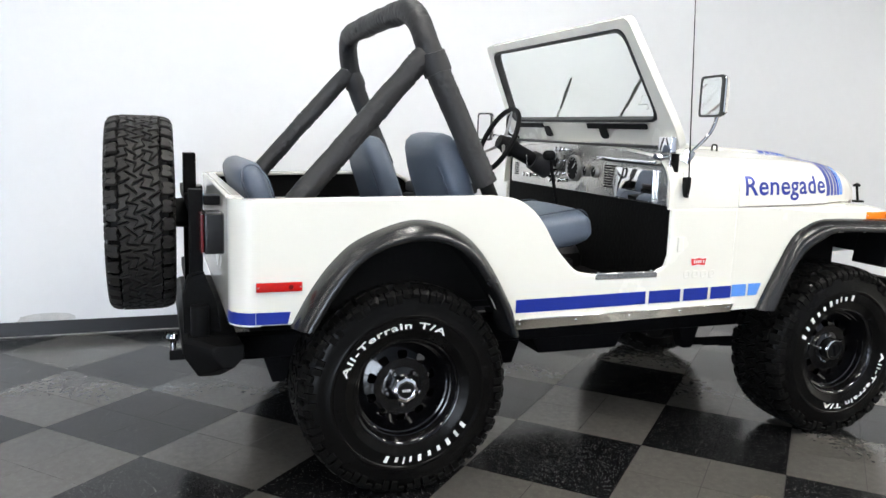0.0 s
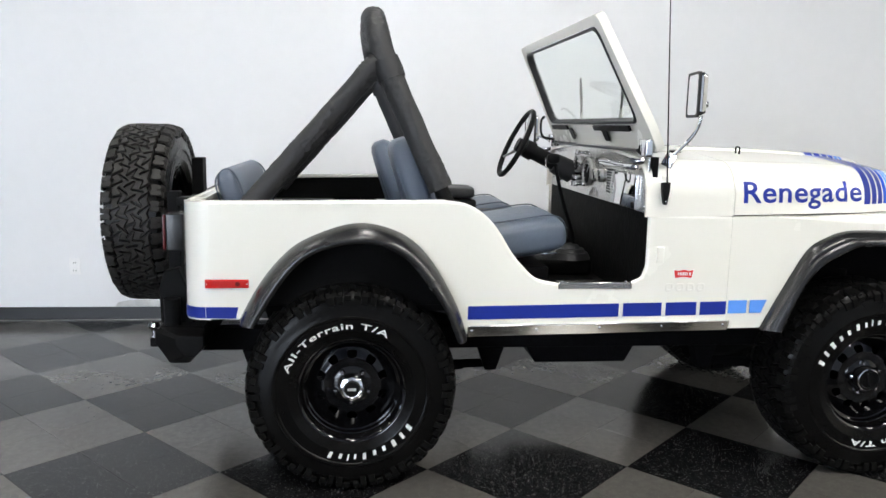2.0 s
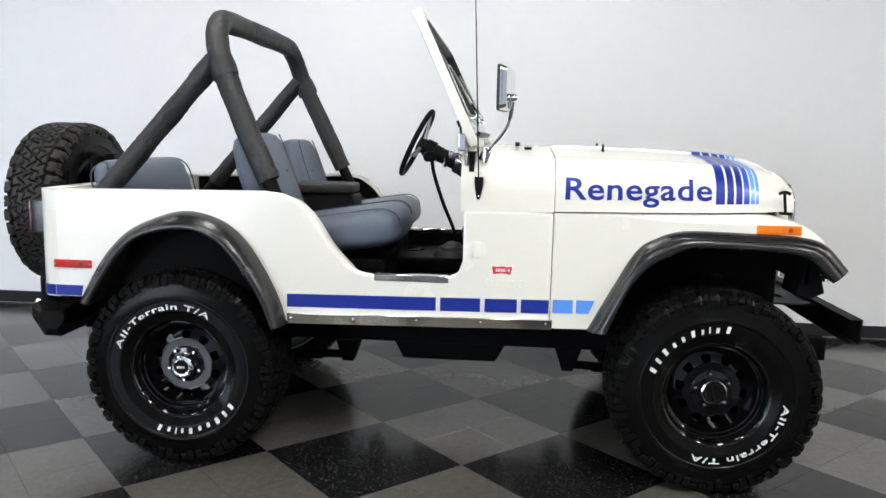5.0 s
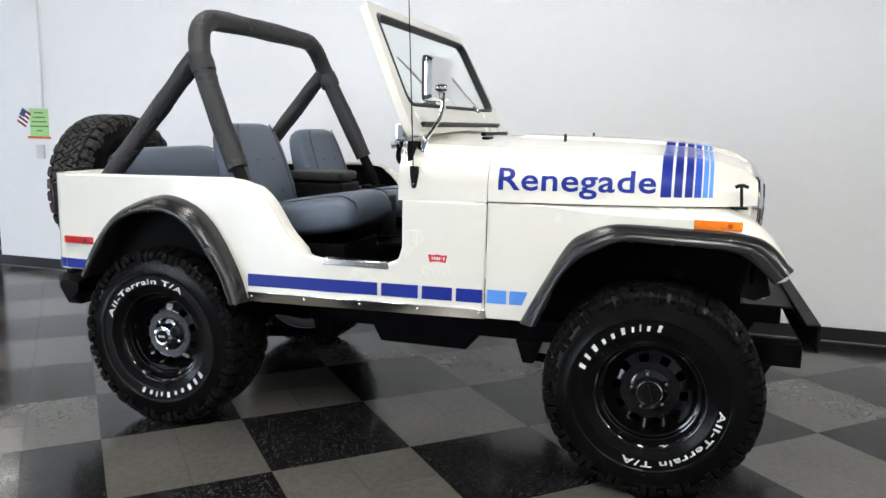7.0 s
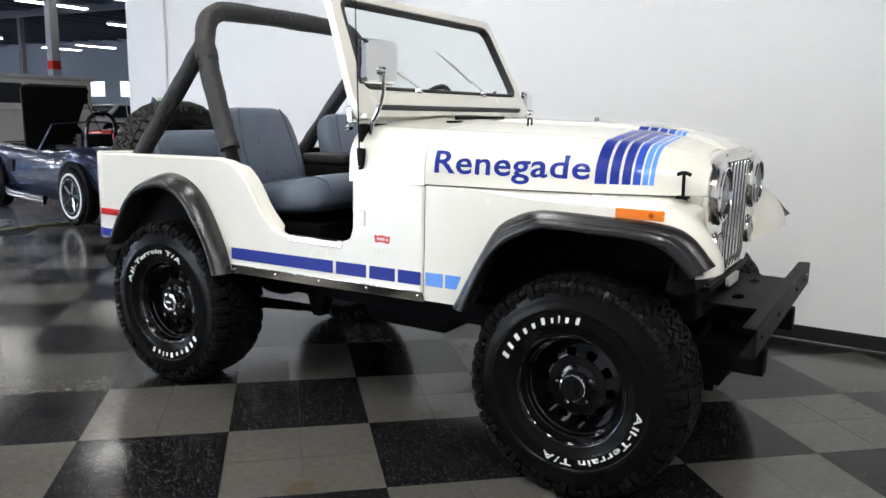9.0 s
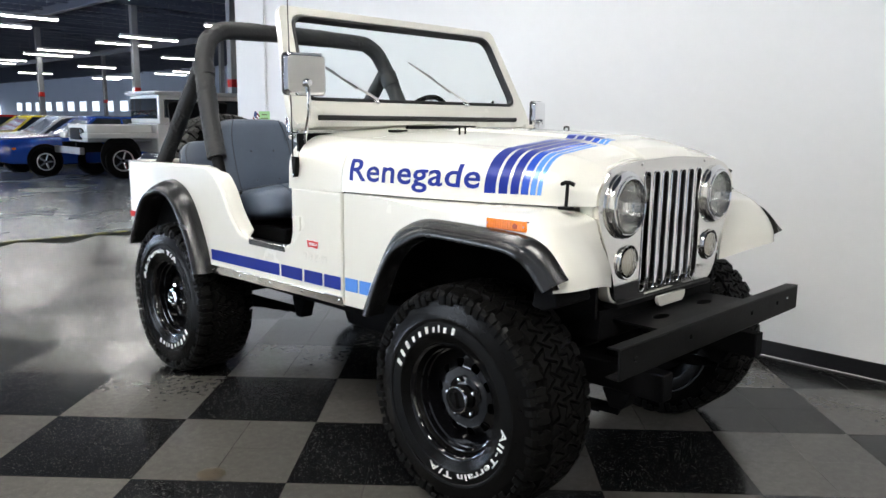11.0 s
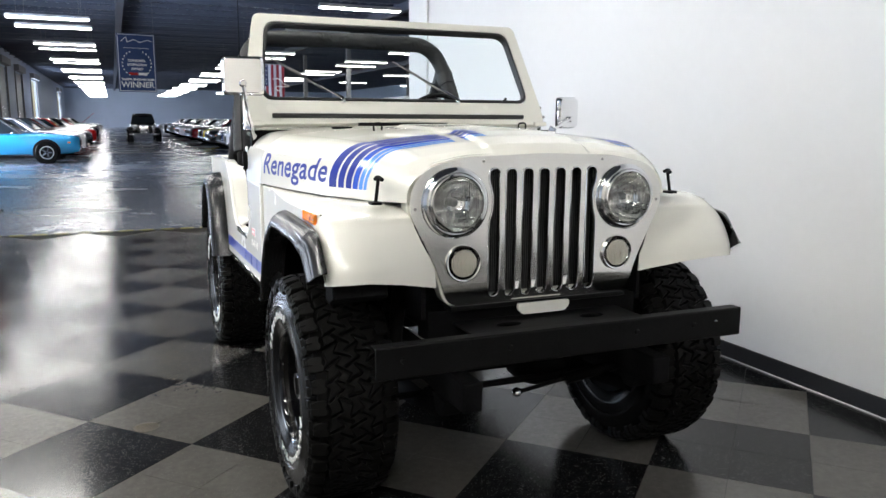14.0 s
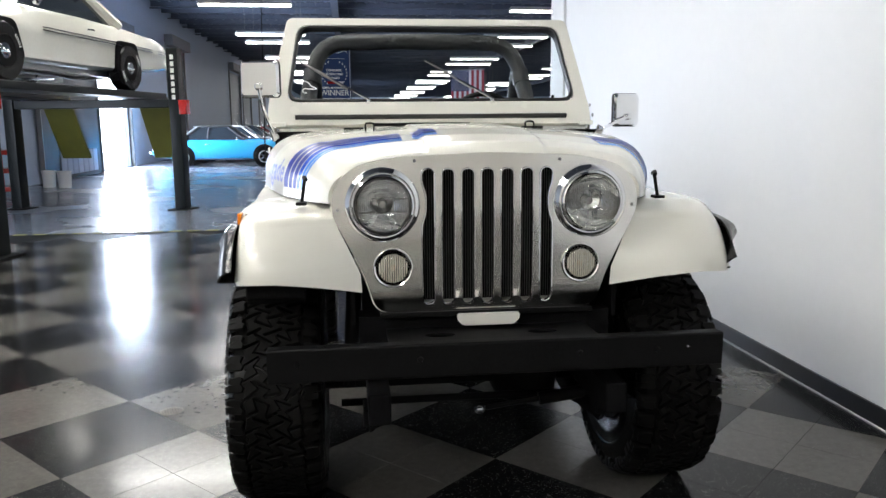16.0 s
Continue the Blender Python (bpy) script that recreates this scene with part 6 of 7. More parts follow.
for x, y in ((-19.0, 10.6), (-29.5, 12.0), (-41.5, 12.0), (-53, 12.0), (-66, 12.0), (-40, 22), (-58, 22)):
    copy_thing(col1, pose(x, y, 0))


n = 1
for y in range(26, 33, 3):
    w = part("window_%d" % n, boxed(HALL_BACK + 0.002, HALL_BACK + 0.03, y, y + 2.2, 1.2, 2.7), M_DAYLIGHT, None, "bright daylit hall window")
    tagged(w, kind="structure")
    for yy in (y - 0.06, y + 1.07, y + 2.2):
        part("window_bar", boxed(HALL_BACK + 0.03, HALL_BACK + 0.08, yy, yy + 0.06, 1.15, 2.75), M_STEELPAINT, w)
    n += 1
for x in range(-120, 8, 4):
    w = part("window_%d" % n, boxed(x, x + 2.2, HALL_RIGHT - 0.03, HALL_RIGHT - 0.002, 1.9, 3.0), M_DAYLIGHT, None, "bright daylit hall window")
    tagged(w, kind="structure")
    for xx in (x - 0.06, x + 2.2):
        part("window_bar", boxed(xx, xx + 0.06, HALL_RIGHT - 0.08, HALL_RIGHT - 0.0305, 1.85, 3.05), M_STEELPAINT, w)
    n += 1

# roll-up doors in the side wall: two stand open
for k, (a, b, h) in enumerate(DOORS):
    d = thing("door_%d" % (k + 1), "grey roll-up shutter door in a steel frame", "door")
    tagged(d, kind="structure")
    part("door_frame", boxed(a - 0.1, a, HALL_LEFT - 0.05, HALL_LEFT + 0.08, 0, h + 0.1), M_STEELPAINT, d)
    part("door_frame", boxed(b, b + 0.1, HALL_LEFT - 0.05, HALL_LEFT + 0.08, 0, h + 0.1), M_STEELPAINT, d)
    part("shutter_box", boxed(a - 0.1, b + 0.1, HALL_LEFT + 0.002, HALL_LEFT + 0.35, h + 0.101, h + 0.55), M_STEELPAINT, d)
    if k not in OPEN_DOORS:
        sl = mesh_of("slat", grown(boxed(a + 0.01, b - 0.01, HALL_LEFT - 0.10, HALL_LEFT - 0.06, 0, 0.098), 0.012))
        sl.materials.append(M_SHUTTER)
        for q in range(int(h * 10)):
            child("slat", sl, d, pose(0, 0, q * 0.1))
tagged(part("backdrop", boxed(HALL_BACK, EAST, HALL_LEFT - 6.1, HALL_LEFT - 6, -1, 8), M_OUTSIDE, None, "blown-out daylight outside the open doors"), kind="structure")
tagged(part("apron", boxed(HALL_BACK, EAST, HALL_LEFT - 6, HALL_LEFT - 0.2, -0.15, -0.01), M_FRONTWALL, None, "sunlit concrete apron outside"), kind="structure")

# floor tape
bm = bmesh.new()
y = HALL_LEFT + 0.6
k = 0
while y < 3.2:
    box(bm, TAPE_X - 0.03 + 0.02 * math.sin(y * 0.7), TAPE_X + 0.03 + 0.02 * math.sin(y * 0.7), y, y + 0.16, 0.0005, 0.003)
    y += 0.24
    k += 1
tagged(part("floor_tape", bm, M_YELLOW, None, "worn yellow and black warning tape along the tile edge"), kind="structure")
tagged(part("floor_tape_dark", boxed(TAPE_X - 0.028, TAPE_X + 0.028, HALL_LEFT + 0.6, 3.2, -0.0008, 0.0003), M_BLACK, None, "black backing of the warning tape"), kind="structure")


# ---- parked cars ----
def paint(name, c, rough=0.2):
    return mat(name, c, rough, 0, 0.04, 2, 0, 50, 0.8)


def body_loft(stations):
    """Stations (x, half width, sill z, shoulder z, top z) as rounded sections."""
    rows = []
    for x, w, z0, z1, z2 in stations:
        half = [(w * 0.86, z0), (w * 0.97, z0 + 0.08), (w, (z0 + z1) / 2), (w * 0.985, z1 - 0.05), (w * 0.93, z1), (w * 0.75, z1 + (z2 - z1) * 0.6), (w * 0.4, z2), (0, z2 + 0.005)]
        rows.append([(x, -y, z) for y, z in half] + [(x, y, z) for y, z in half[-2::-1]])
    bm = loft(rows, True)
    bmesh.ops.holes_fill(bm, edges=[e for e in bm.edges if e.is_boundary], sides=0)
    return bm


def cabin_loft(x0, x1, x2, x3, w, z0, z1, inset=0.16):
    """Glasshouse: from the windscreen's foot x3 and head x2 to the rear window's head x1 and foot x0."""
    rows = [[(x0, -w, z0), (x3, -w, z0), (x3, w, z0), (x0, w, z0)], [(x1, -w + inset, z1), (x2, -w + inset, z1), (x2, w - inset, z1), (x1, w - inset, z1)]]
    bm = loft(rows, True)
    bmesh.ops.holes_fill(bm, edges=[e for e in bm.edges if e.is_boundary], sides=0)
    return bm


def roof_slab(x1, x2, w, z, t=0.06):
    bm = pillow(((x1 + x2) / 2, 0, z), ((x2 - x1) / 2 + 0.06, w, t), 5, None, 16)
    return bm


car_tyre = mesh_of("tyre", lathed([(0.19, -0.10), (0.31, -0.105), (0.335, -0.08), (0.335, 0.08), (0.31, 0.105), (0.19, 0.10)], "y", 32, closed=True), 40)
car_tyre.materials.append(M_RUBBER)


def car_rim_bm():
    bm = lathed([(0.192, -0.095), (0.182, -0.105), (0.172, -0.09), (0.165, -0.05), (0.03, -0.06), (0.0, -0.07)], "y", 28)
    return bm


M_LIFT = mat("black_lift_enamel", (0.006, 0.008, 0.009), 0.35, 0, 0.3, 4, 0.05, 60, 0, 0.2)
# the pale windscreen colour stands for ceiling lamps mirrored in the glass
M_CARSCREEN = mat("reflection_pale_windscreen", (0.42, 0.46, 0.50), 0.10, 0.55, 0.05, 5, 0, 50, 0.6)
M_BRIGHTRIM = mat("bright_wheel_alloy", (0.66, 0.67, 0.68), 0.3, 0.8, 0.1, 20)
car_rim = mesh_of("rim", car_rim_bm(), 40)
car_rim.materials.append(M_GLOSSBLACK)
car_lip = mesh_of("rim_lip", lathed([(0.197, -0.088), (0.199, -0.108), (0.180, -0.112), (0.170, -0.070)], "y", 32, closed=True), 40)
car_lip.materials.append(M_BRIGHTRIM)
bm = bmesh.new()
for k in range(5):
    a = 2 * math.pi * k / 5
    tube(bm, [(0.03 * math.cos(a), -0.075, 0.03 * math.sin(a)), (0.17 * math.cos(a), -0.085, 0.17 * math.sin(a))], [0.03, 0.024], 8)
car_spoke = mesh_of("spokes", bm, 40)
car_spoke.materials.append(M_CHROME)


def car_wheel(t, x, y, s, r=0.335):
    k = r / 0.335
    w = child("wheel", car_tyre, t, pose(x, s * y, r, 0, 0, 0 if s < 0 else 180) @ Matrix.Scale(k, 4))
    child("rim", car_rim, w)
    child("rim_lip", car_lip, w)
    child("spokes", car_spoke, w)


def coupe(body_m, roof_m, m, label, group="parked classic cars", length=4.7, hood_up=False, over=0.92):
    """A sixties two-door, nose to +x, centre at the origin."""
    t = thing("coupe", label, "car", m, group)
    h = length / 2
    st = [(-h, 0.70, 0.42, 0.78, 0.86), (-h + 0.12, 0.82, 0.34, 0.84, 0.93), (-h + 0.7, 0.90, 0.28, 0.88, 0.97), (-0.6, 0.92, 0.24, 0.86, 0.95), (0.5, 0.92, 0.24, 0.86, 0.95), (1.3, 0.91, 0.26, 0.84, 0.94), (h - 0.25, 0.87, 0.30, 0.80, 0.88), (h - 0.03, 0.82, 0.36, 0.76, 0.83), (h, 0.78, 0.40, 0.72, 0.78)]
    b = part("body", body_loft(st), body_m, t, "", 50)
    for x in (-h + 1.02, h - over):
        for s in (-1, 1):
            part("wheel_arch", lathed([(0.385, -0.02), (0.385, 0.02), (0, 0.02)], "y", 28, (x, s * 0.908, 0.36)), M_UNDER, b)
            car_wheel(t, x, 0.84, s)
    cab = part("glasshouse", cabin_loft(-1.45, -0.85, 0.15, 0.72, 0.80, 0.90, 1.32), M_CARGLASS, t, "dark windows", 20)
    part("roof", roof_slab(-0.98, 0.16, 0.66, 1.335, 0.045), roof_m, t, "", 60)
    for s in (-1, 1):
        part("pillar", tubed([(0.73, s * 0.79, 0.90), (0.16, s * 0.645, 1.325)], 0.03, 6), roof_m, cab)
        part("pillar", tubed([(-1.36, s * 0.78, 0.90), (-0.80, s * 0.65, 1.325)], [0.09, 0.06], 6), roof_m, cab)
        part("pillar", tubed([(-0.50, s * 0.81, 0.90), (-0.45, s * 0.655, 1.325)], 0.022, 6), roof_m, cab)
        part("headlight", lathed([(0.085, 0), (0.085, 0.02), (0.06, 0.035), (0, 0.04)], "x", 20, (h - 0.04, s * 0.62, 0.62)), M_LENS, t)
        part("chrome_trim", tubed([(-h + 1.45, s * 0.905, 0.27), (h - 1.35, s * 0.905, 0.27)], 0.018, 5), M_CHROME, t)
        part("window_trim", tubed([(-1.40, s * 0.805, 0.905), (0.72, s * 0.805, 0.905)], 0.012, 5), M_CHROME, cab)
        part("door_handle", tubed([(-0.52, s * 0.925, 0.76), (-0.45, s * 0.945, 0.765), (-0.36, s * 0.927, 0.76)], 0.012, 5), M_CHROME, t)
        part("side_scoop", tubed([(-0.95, s * 0.912, 0.70), (-0.80, s * 0.922, 0.50)], [0.012, 0.03], 6), body_m, t)
        part("door_mirror", pillow((0.52, s * 0.95, 0.93), (0.06, 0.05, 0.04), 3, None, 12), M_CHROME, t)
        part("side_lamp", boxed(h - 0.33, h - 0.25, *sorted((s * 0.85, s * 0.875)), 0.62, 0.66), M_AMBER, t)
    screen = part("windscreen", skin([[(0.735, -0.74, 0.905), (0.735, 0.74, 0.905)], [(0.172, -0.60, 1.31), (0.172, 0.60, 1.31)]], 0.006, (0, 0, 0.9)), M_CARSCREEN, cab, "windscreen coloured pale to stand for reflected lamps")
    part("screen_trim", tubed([(0.74, -0.77, 0.905), (0.175, -0.63, 1.32), (0.175, 0.63, 1.32), (0.74, 0.77, 0.905)], 0.014, 5), M_CHROME, screen)
    part("grille", grown(boxed(h - 0.06, h + 0.015, -0.5, 0.5, 0.52, 0.70), 0.02), M_BLACK, t, "dark grille")
    part("front_bumper", pillow((h + 0.03, 0, 0.45), (0.07, 0.86, 0.06), 4, None, 14), M_CHROME, t, "chrome bumper")
    part("rear_bumper", pillow((-h - 0.03, 0, 0.50), (0.07, 0.84, 0.06), 4, None, 14), M_CHROME, t, "chrome bumper")
    if hood_up:
        part("raised_hood", boxed(0, 1.35, -0.72, 0.72, 0, 0.03, Matrix.Translation((0.80, 0, 0.95)) @ pose(0, 0, 0, 0, -40, 0)), body_m, t, "raised hood", bevel=0.01)
    return t


P_BLUE = paint("royal_blue_car_paint", (0.012, 0.06, 0.34))
P_AQUA = paint("aqua_blue_car_paint", (0.03, 0.33, 0.60))
P_VINYL = mat("black_vinyl_roof", (0.03, 0.03, 0.033), 0.5, 0, 0.2, 9, 0.3, 120)
HUES = [("silver_car_paint", (0.45, 0.47, 0.52)), ("yellow_car_paint", (0.65, 0.46, 0.03)), ("red_car_paint", (0.50, 0.02, 0.02)), ("white_car_paint", (0.70, 0.70, 0.68)),
        ("navy_car_paint", (0.02, 0.04, 0.12)), ("black_car_paint", (0.01, 0.01, 0.011)), ("maroon_car_paint", (0.16, 0.015, 0.02)), ("grey_car_paint", (0.16, 0.17, 0.18))]
PAINTS = {n.split("_")[0]: paint(n, c) for n, c in HUES}

coupe(P_BLUE, P_BLUE, pose(-15.8, 4.8, 0, 0, 0, -90), "royal blue two-door muscle car parked nose to the aisle")
must = coupe(P_AQUA, P_VINYL, pose(-22.5, -4.68, 0, 0, 0, 90), "bright aqua blue coupe with black vinyl roof", length=4.6)


def recoloured(src, m, hue):
    """A like car in another colour."""
    t = copy_thing(src, m)
    t["label"] = "%s two-door classic car parked in the row" % hue
    for o in t.children_recursive:
        if o.material_slots and o.material_slots[0].material in (P_BLUE, P_AQUA, P_VINYL):
            o.material_slots[0].link = "OBJECT"
            o.material_slots[0].material = PAINTS[hue]
    return t


row = ["silver", "yellow", "red", "silver", "navy", "black", "yellow", "black", "maroon", "white", "grey", "silver", "red", "white", "grey", "navy", "white", "black", "silver", "white", "grey", "white"]
for k, hue in enumerate(row):
    recoloured(must, pose(-18.5 - 2.75 * k, 4.95 + 0.12 * math.sin(k * 2.1), 0, 0, 0, -90 + 2 * math.sin(k * 1.7)), hue)
for k, hue in enumerate(["white", "black", "red", "silver", "red", "grey", "white", "black", "silver", "white", "red", "white", "black", "white", "silver"]):
    c = recoloured(must, pose(-25.4 - 2.8 * k, -4.6 + 0.15 * math.sin(k * 1.9), 0, 0, 0, 90 + 2 * math.sin(k * 2.3)), hue)
for k, hue in enumerate(["white", "black", "grey", "red", "white", "silver", "navy", "white", "black", "white", "grey", "maroon"]):
    recoloured(must, pose(-21.5 - 3.0 * k, 14.8 + 0.2 * math.sin(k * 1.3), 0, 0, 0, 90 + 2 * math.sin(k * 2.9)), hue)
coupe(PAINTS["red"], PAINTS["red"], pose(-10.6, 8.6, 0, 0, 0, -90), "red two-door car parked behind the roadster")
coupe(PAINTS["red"], PAINTS["red"], pose(-67.5, -4.6, 0, 0, 0, 90), "red coupe with its hood raised, farther down the row", hood_up=True)


def tall_sedan(m):
    t = thing("vintage_sedan", "black thirties style sedan parked in the aisle", "car", m)
    blk = PAINTS["black"]
    st = [(-2.2, 0.45, 0.45, 0.85, 0.95), (-1.9, 0.66, 0.40, 1.0, 1.15), (-1.2, 0.76, 0.38, 1.08, 1.18), (0.6, 0.74, 0.38, 1.05, 1.12), (1.2, 0.52, 0.45, 0.98, 1.10), (2.0, 0.40, 0.50, 0.90, 1.02)]
    part("body", body_loft(st), blk, t, "", 60)
    part("glasshouse", cabin_loft(-1.6, -1.2, 0.40, 0.62, 0.70, 1.08, 1.55, 0.12), M_CARGLASS, t, "dark windows", 20)
    part("roof", pillow((-0.42, 0, 1.56), (0.98, 0.60, 0.13), 3, None, 20), blk, t, "", 60)
    for s in (-1, 1):
        for x in (-1.35, 1.5):
            part("fender", lathed([(0.20, -0.12), (0.43, -0.13), (0.46, 0), (0.43, 0.13), (0.20, 0.12)], "y", 28, (x, s * 0.74, 0.42), True), blk, t, "", 60)
            car_wheel(t, x, 0.84, s, 0.36)
        part("headlight", pillow((1.85, s * 0.5, 0.80), (0.13, 0.11, 0.11), 2.2, None, 16), M_CHROME, t)
        part("running_board", grown(boxed(-1.0, 1.1, *sorted((s * 0.68, s * 0.92)), 0.30, 0.36), 0.02), blk, t)
    part("grille", grown(boxed(2.0, 2.06, -0.24, 0.24, 0.5, 1.0), 0.03), M_CHROME, t, "chrome grille")
    part("front_bumper", pillow((2.18, 0, 0.45), (0.05, 0.82, 0.06), 4, None, 14), M_CHROME, t)
    return t


tall_sedan(pose(-46.5, 0.3, 0, 0, 0, 0))


def wagon(m, col, label):
    """A short boxy four-wheel-drive wagon, nose to +x."""
    t = thing("utility_wagon", label, "car", m)
    part("body", grown(boxed(-1.9, 0.75, -0.82, 0.82, 0.55, 1.22), 0.04), col, t, "", 40)
    part("hood", grown(boxed(0.75, 2.25, -0.55, 0.55, 0.80, 1.20), 0.05), col, t, "", 40)
    for s in (-1, 1):
        part("front_fender", grown(boxed(0.75, 2.35, *sorted((s * 0.50, s * 0.84)), 0.88, 1.02), 0.04), col, t, "", 40)
        for x in (-1.15, 1.62):
            part("wheel_arch", lathed([(0.46, -0.02), (0.46, 0.02), (0, 0.02)], "y", 28, (x, s * 0.815, 0.50)), M_UNDER, t)
            car_wheel(t, x, 0.80, s, 0.40)
        part("side_window", grown(boxed(-1.75, -0.35, *sorted((s * 0.765, s * 0.80)), 1.36, 1.78), 0.02), M_CARGLASS, t)
        part("side_window", grown(boxed(-0.20, 0.55, *sorted((s * 0.765, s * 0.80)), 1.36, 1.78), 0.02), M_CARGLASS, t)
        part("headlight", lathed([(0.10, 0), (0.10, 0.03), (0, 0.05)], "x", 20, (2.28, s * 0.40, 1.0)), M_LENS, t)
    part("cabin", grown(boxed(-1.88, 0.68, -0.78, 0.78, 1.215, 1.90), 0.06), col, t, "", 40)
    part("roof", grown(boxed(-1.95, 0.78, -0.83, 0.83, 1.88, 1.97), 0.04), M_FIXTURE, t, "white roof", 40)
    part("windscreen", grown(boxed(0.66, 0.70, -0.70, 0.70, 1.33, 1.80), 0.01), M_CARGLASS, t)
    part("rear_window", grown(boxed(-1.90, -1.87, -0.62, 0.62, 1.38, 1.78), 0.01), M_CARGLASS, t)
    part("grille", grown(boxed(2.24, 2.30, -0.30, 0.30, 0.85, 1.12), 0.02), M_BLACK, t, "dark grille")
    for y in (-0.4, 0.4):
        part("bumper_bracket", boxed(1.9, 2.43, y - 0.04, y + 0.04, 0.58, 0.80), M_UNDER, t)
    part("bumper", grown(boxed(2.42, 2.52, -0.85, 0.85, 0.55, 0.70), 0.02), M_STEELPAINT, t)
    return t


wagon(pose(-14.2, 6.1, 0, 0, 0, -90), PAINTS["white"], "white boxy four-wheel-drive wagon parked at the row's end")
wagon(pose(-15.0, 13.5, 0, 0, 0, -70), PAINTS["black"], "black four-wheel-drive wagon parked behind the row")


def roadster(m):
    """A low open two-seater with its hood raised, nose to +x."""
    t = thing("roadster", "dark metallic blue open roadster with raised hood and chrome side pipe", "car", m)
    blue = mat("dark_metallic_blue", (0.040, 0.054, 0.105), 0.20, 0.6, 0.05, 2, 0, 50, 0.9)
    st = [(-1.85, 0.45, 0.45, 0.62, 0.68), (-1.7, 0.72, 0.36, 0.80, 0.84), (-1.25, 0.84, 0.27, 0.88, 0.90), (-0.75, 0.80, 0.22, 0.82, 0.84), (-0.2, 0.76, 0.20, 0.80, 0.80), (0.5, 0.78, 0.20, 0.80, 0.82), (1.1, 0.84, 0.26, 0.86, 0.84), (1.6, 0.80, 0.30, 0.74, 0.72), (1.95, 0.55, 0.36, 0.58, 0.58)]
    part("body", body_loft(st), blue, t, "", 60)
    for s in (-1, 1):
        for x in (-1.22, 1.08):
            part("wheel_arch", lathed([(0.375, -0.02), (0.375, 0.02), (0, 0.02)], "y", 30, (x, s * 0.825, 0.36)), M_UNDER, t)
            w = child("wheel", car_tyre, t, pose(x, s * 0.77, 0.335, 0, 0, 0 if s < 0 else 180))
            child("rim", car_rim, w)
            child("spokes", car_spoke, w)
            part("white_line", lathed([(0.262, -0.104), (0.262, -0.1075), (0.238, -0.1085), (0.238, -0.104)], "y", 40, closed=True), M_LETTER, w, "white tyre stripe")
            part("chrome_rim_edge", lathed([(0.205, -0.10), (0.205, -0.112), (0.188, -0.112), (0.188, -0.10)], "y", 40, closed=True), M_CHROME, w)
        for k in range(2):
            part("side_pipe", tubed([(0.75, s * 0.80, 0.30 - 0.05 * k), (0.4, s * 0.87, 0.26 - 0.04 * k), (-0.55, s * 0.87, 0.25 - 0.04 * k)], 0.035, 12), M_CHROME, t, "chrome side exhaust")
        part("side_vent", grown(boxed(0.50, 0.68, *sorted((s * 0.765, s * 0.80)), 0.50, 0.66), 0.008), M_BLACK, t)
        part("headlight", lathed([(0.09, 0), (0.07, 0.03), (0, 0.04)], "x", 20, (1.66, s * 0.58, 0.64)), M_LENS, t)
    part("cockpit", prism(bmesh.new(), oval(-0.42, 0, 0.48, 0.56, 24, 3), "z", 0.805, 0.862), M_BLACK, t, "black cockpit trim", bevel=0.01)
    bm = bmesh.new()
    for s in (-1, 1):
        tube(bm, [(0.10, s * 0.62, 0.80), (-0.12, s * 0.54, 1.12)], 0.014, 8)
    tube(bm, [(-0.12, -0.54, 1.12), (-0.10, 0, 1.15), (-0.12, 0.54, 1.12)], 0.012, 8)
    scr = part("windscreen_frame", bm, M_CHROME, t, "chrome windscreen frame")
    g = part("windscreen", loft([[(0.10, -0.62, 0.82), (0.13, 0, 0.84), (0.10, 0.62, 0.82)], [(-0.12, -0.54, 1.12), (-0.10, 0, 1.15), (-0.12, 0.54, 1.12)]], thick=0.004), M_GLASS, scr)
    ring = [(-0.25 + 0.05 * math.sin(2 * math.pi * k / 30), -0.32 + 0.17 * math.cos(2 * math.pi * k / 30), 0.93 + 0.15 * math.sin(2 * math.pi * k / 30)) for k in range(32)]
    part("steering_wheel", tubed(ring, 0.013, 8), M_BLACK, t)
    for y in (-0.3, 0.3):
        part("seat", grown(boxed(-0.78, -0.62, y - 0.2, y + 0.2, 0.80, 1.02), 0.03), M_BLACK, t)
        part("roll_hoop", tubed(spline([(-0.86, y - 0.19, 0.82), (-0.90, y - 0.16, 1.18), (-0.91, y, 1.27), (-0.90, y + 0.16, 1.18), (-0.86, y + 0.19, 0.82)], 6), 0.024, 10), M_GLOSSBLACK, t, "black roll hoop")
    lid = prism(bmesh.new(), round_poly([(-0.02, -0.30), (-0.02, 0.30), (0.60, 0.40), (0.95, 0.47), (0.95, -0.47), (0.60, -0.40)], 0.09, 5), "z", 0, 0.05)
    lid.transform(Matrix.Translation((1.30, 0, 0.74)) @ pose(0, 0, 0, 0, -112, 0))
    part("lid_brace", tubed([(1.235, -0.26, 1.02), (1.235, 0.26, 1.02)], 0.014, 6), M_CHROME, t)
    part("raised_hood", lid, M_BLACK, t, "black underside of the raised hood")
    part("hood_strut", tubed([(0.55, -0.5, 0.82), (1.04, -0.5, 1.35)], 0.008, 6), M_CHROME, t)
    return t


roadster(pose(-6.15, 2.95, 0, 0, 0, 172))


# ---- lift with a car on it ----
LIFT = pose(-8.15, -3.22, 0, 0, 0, -12)


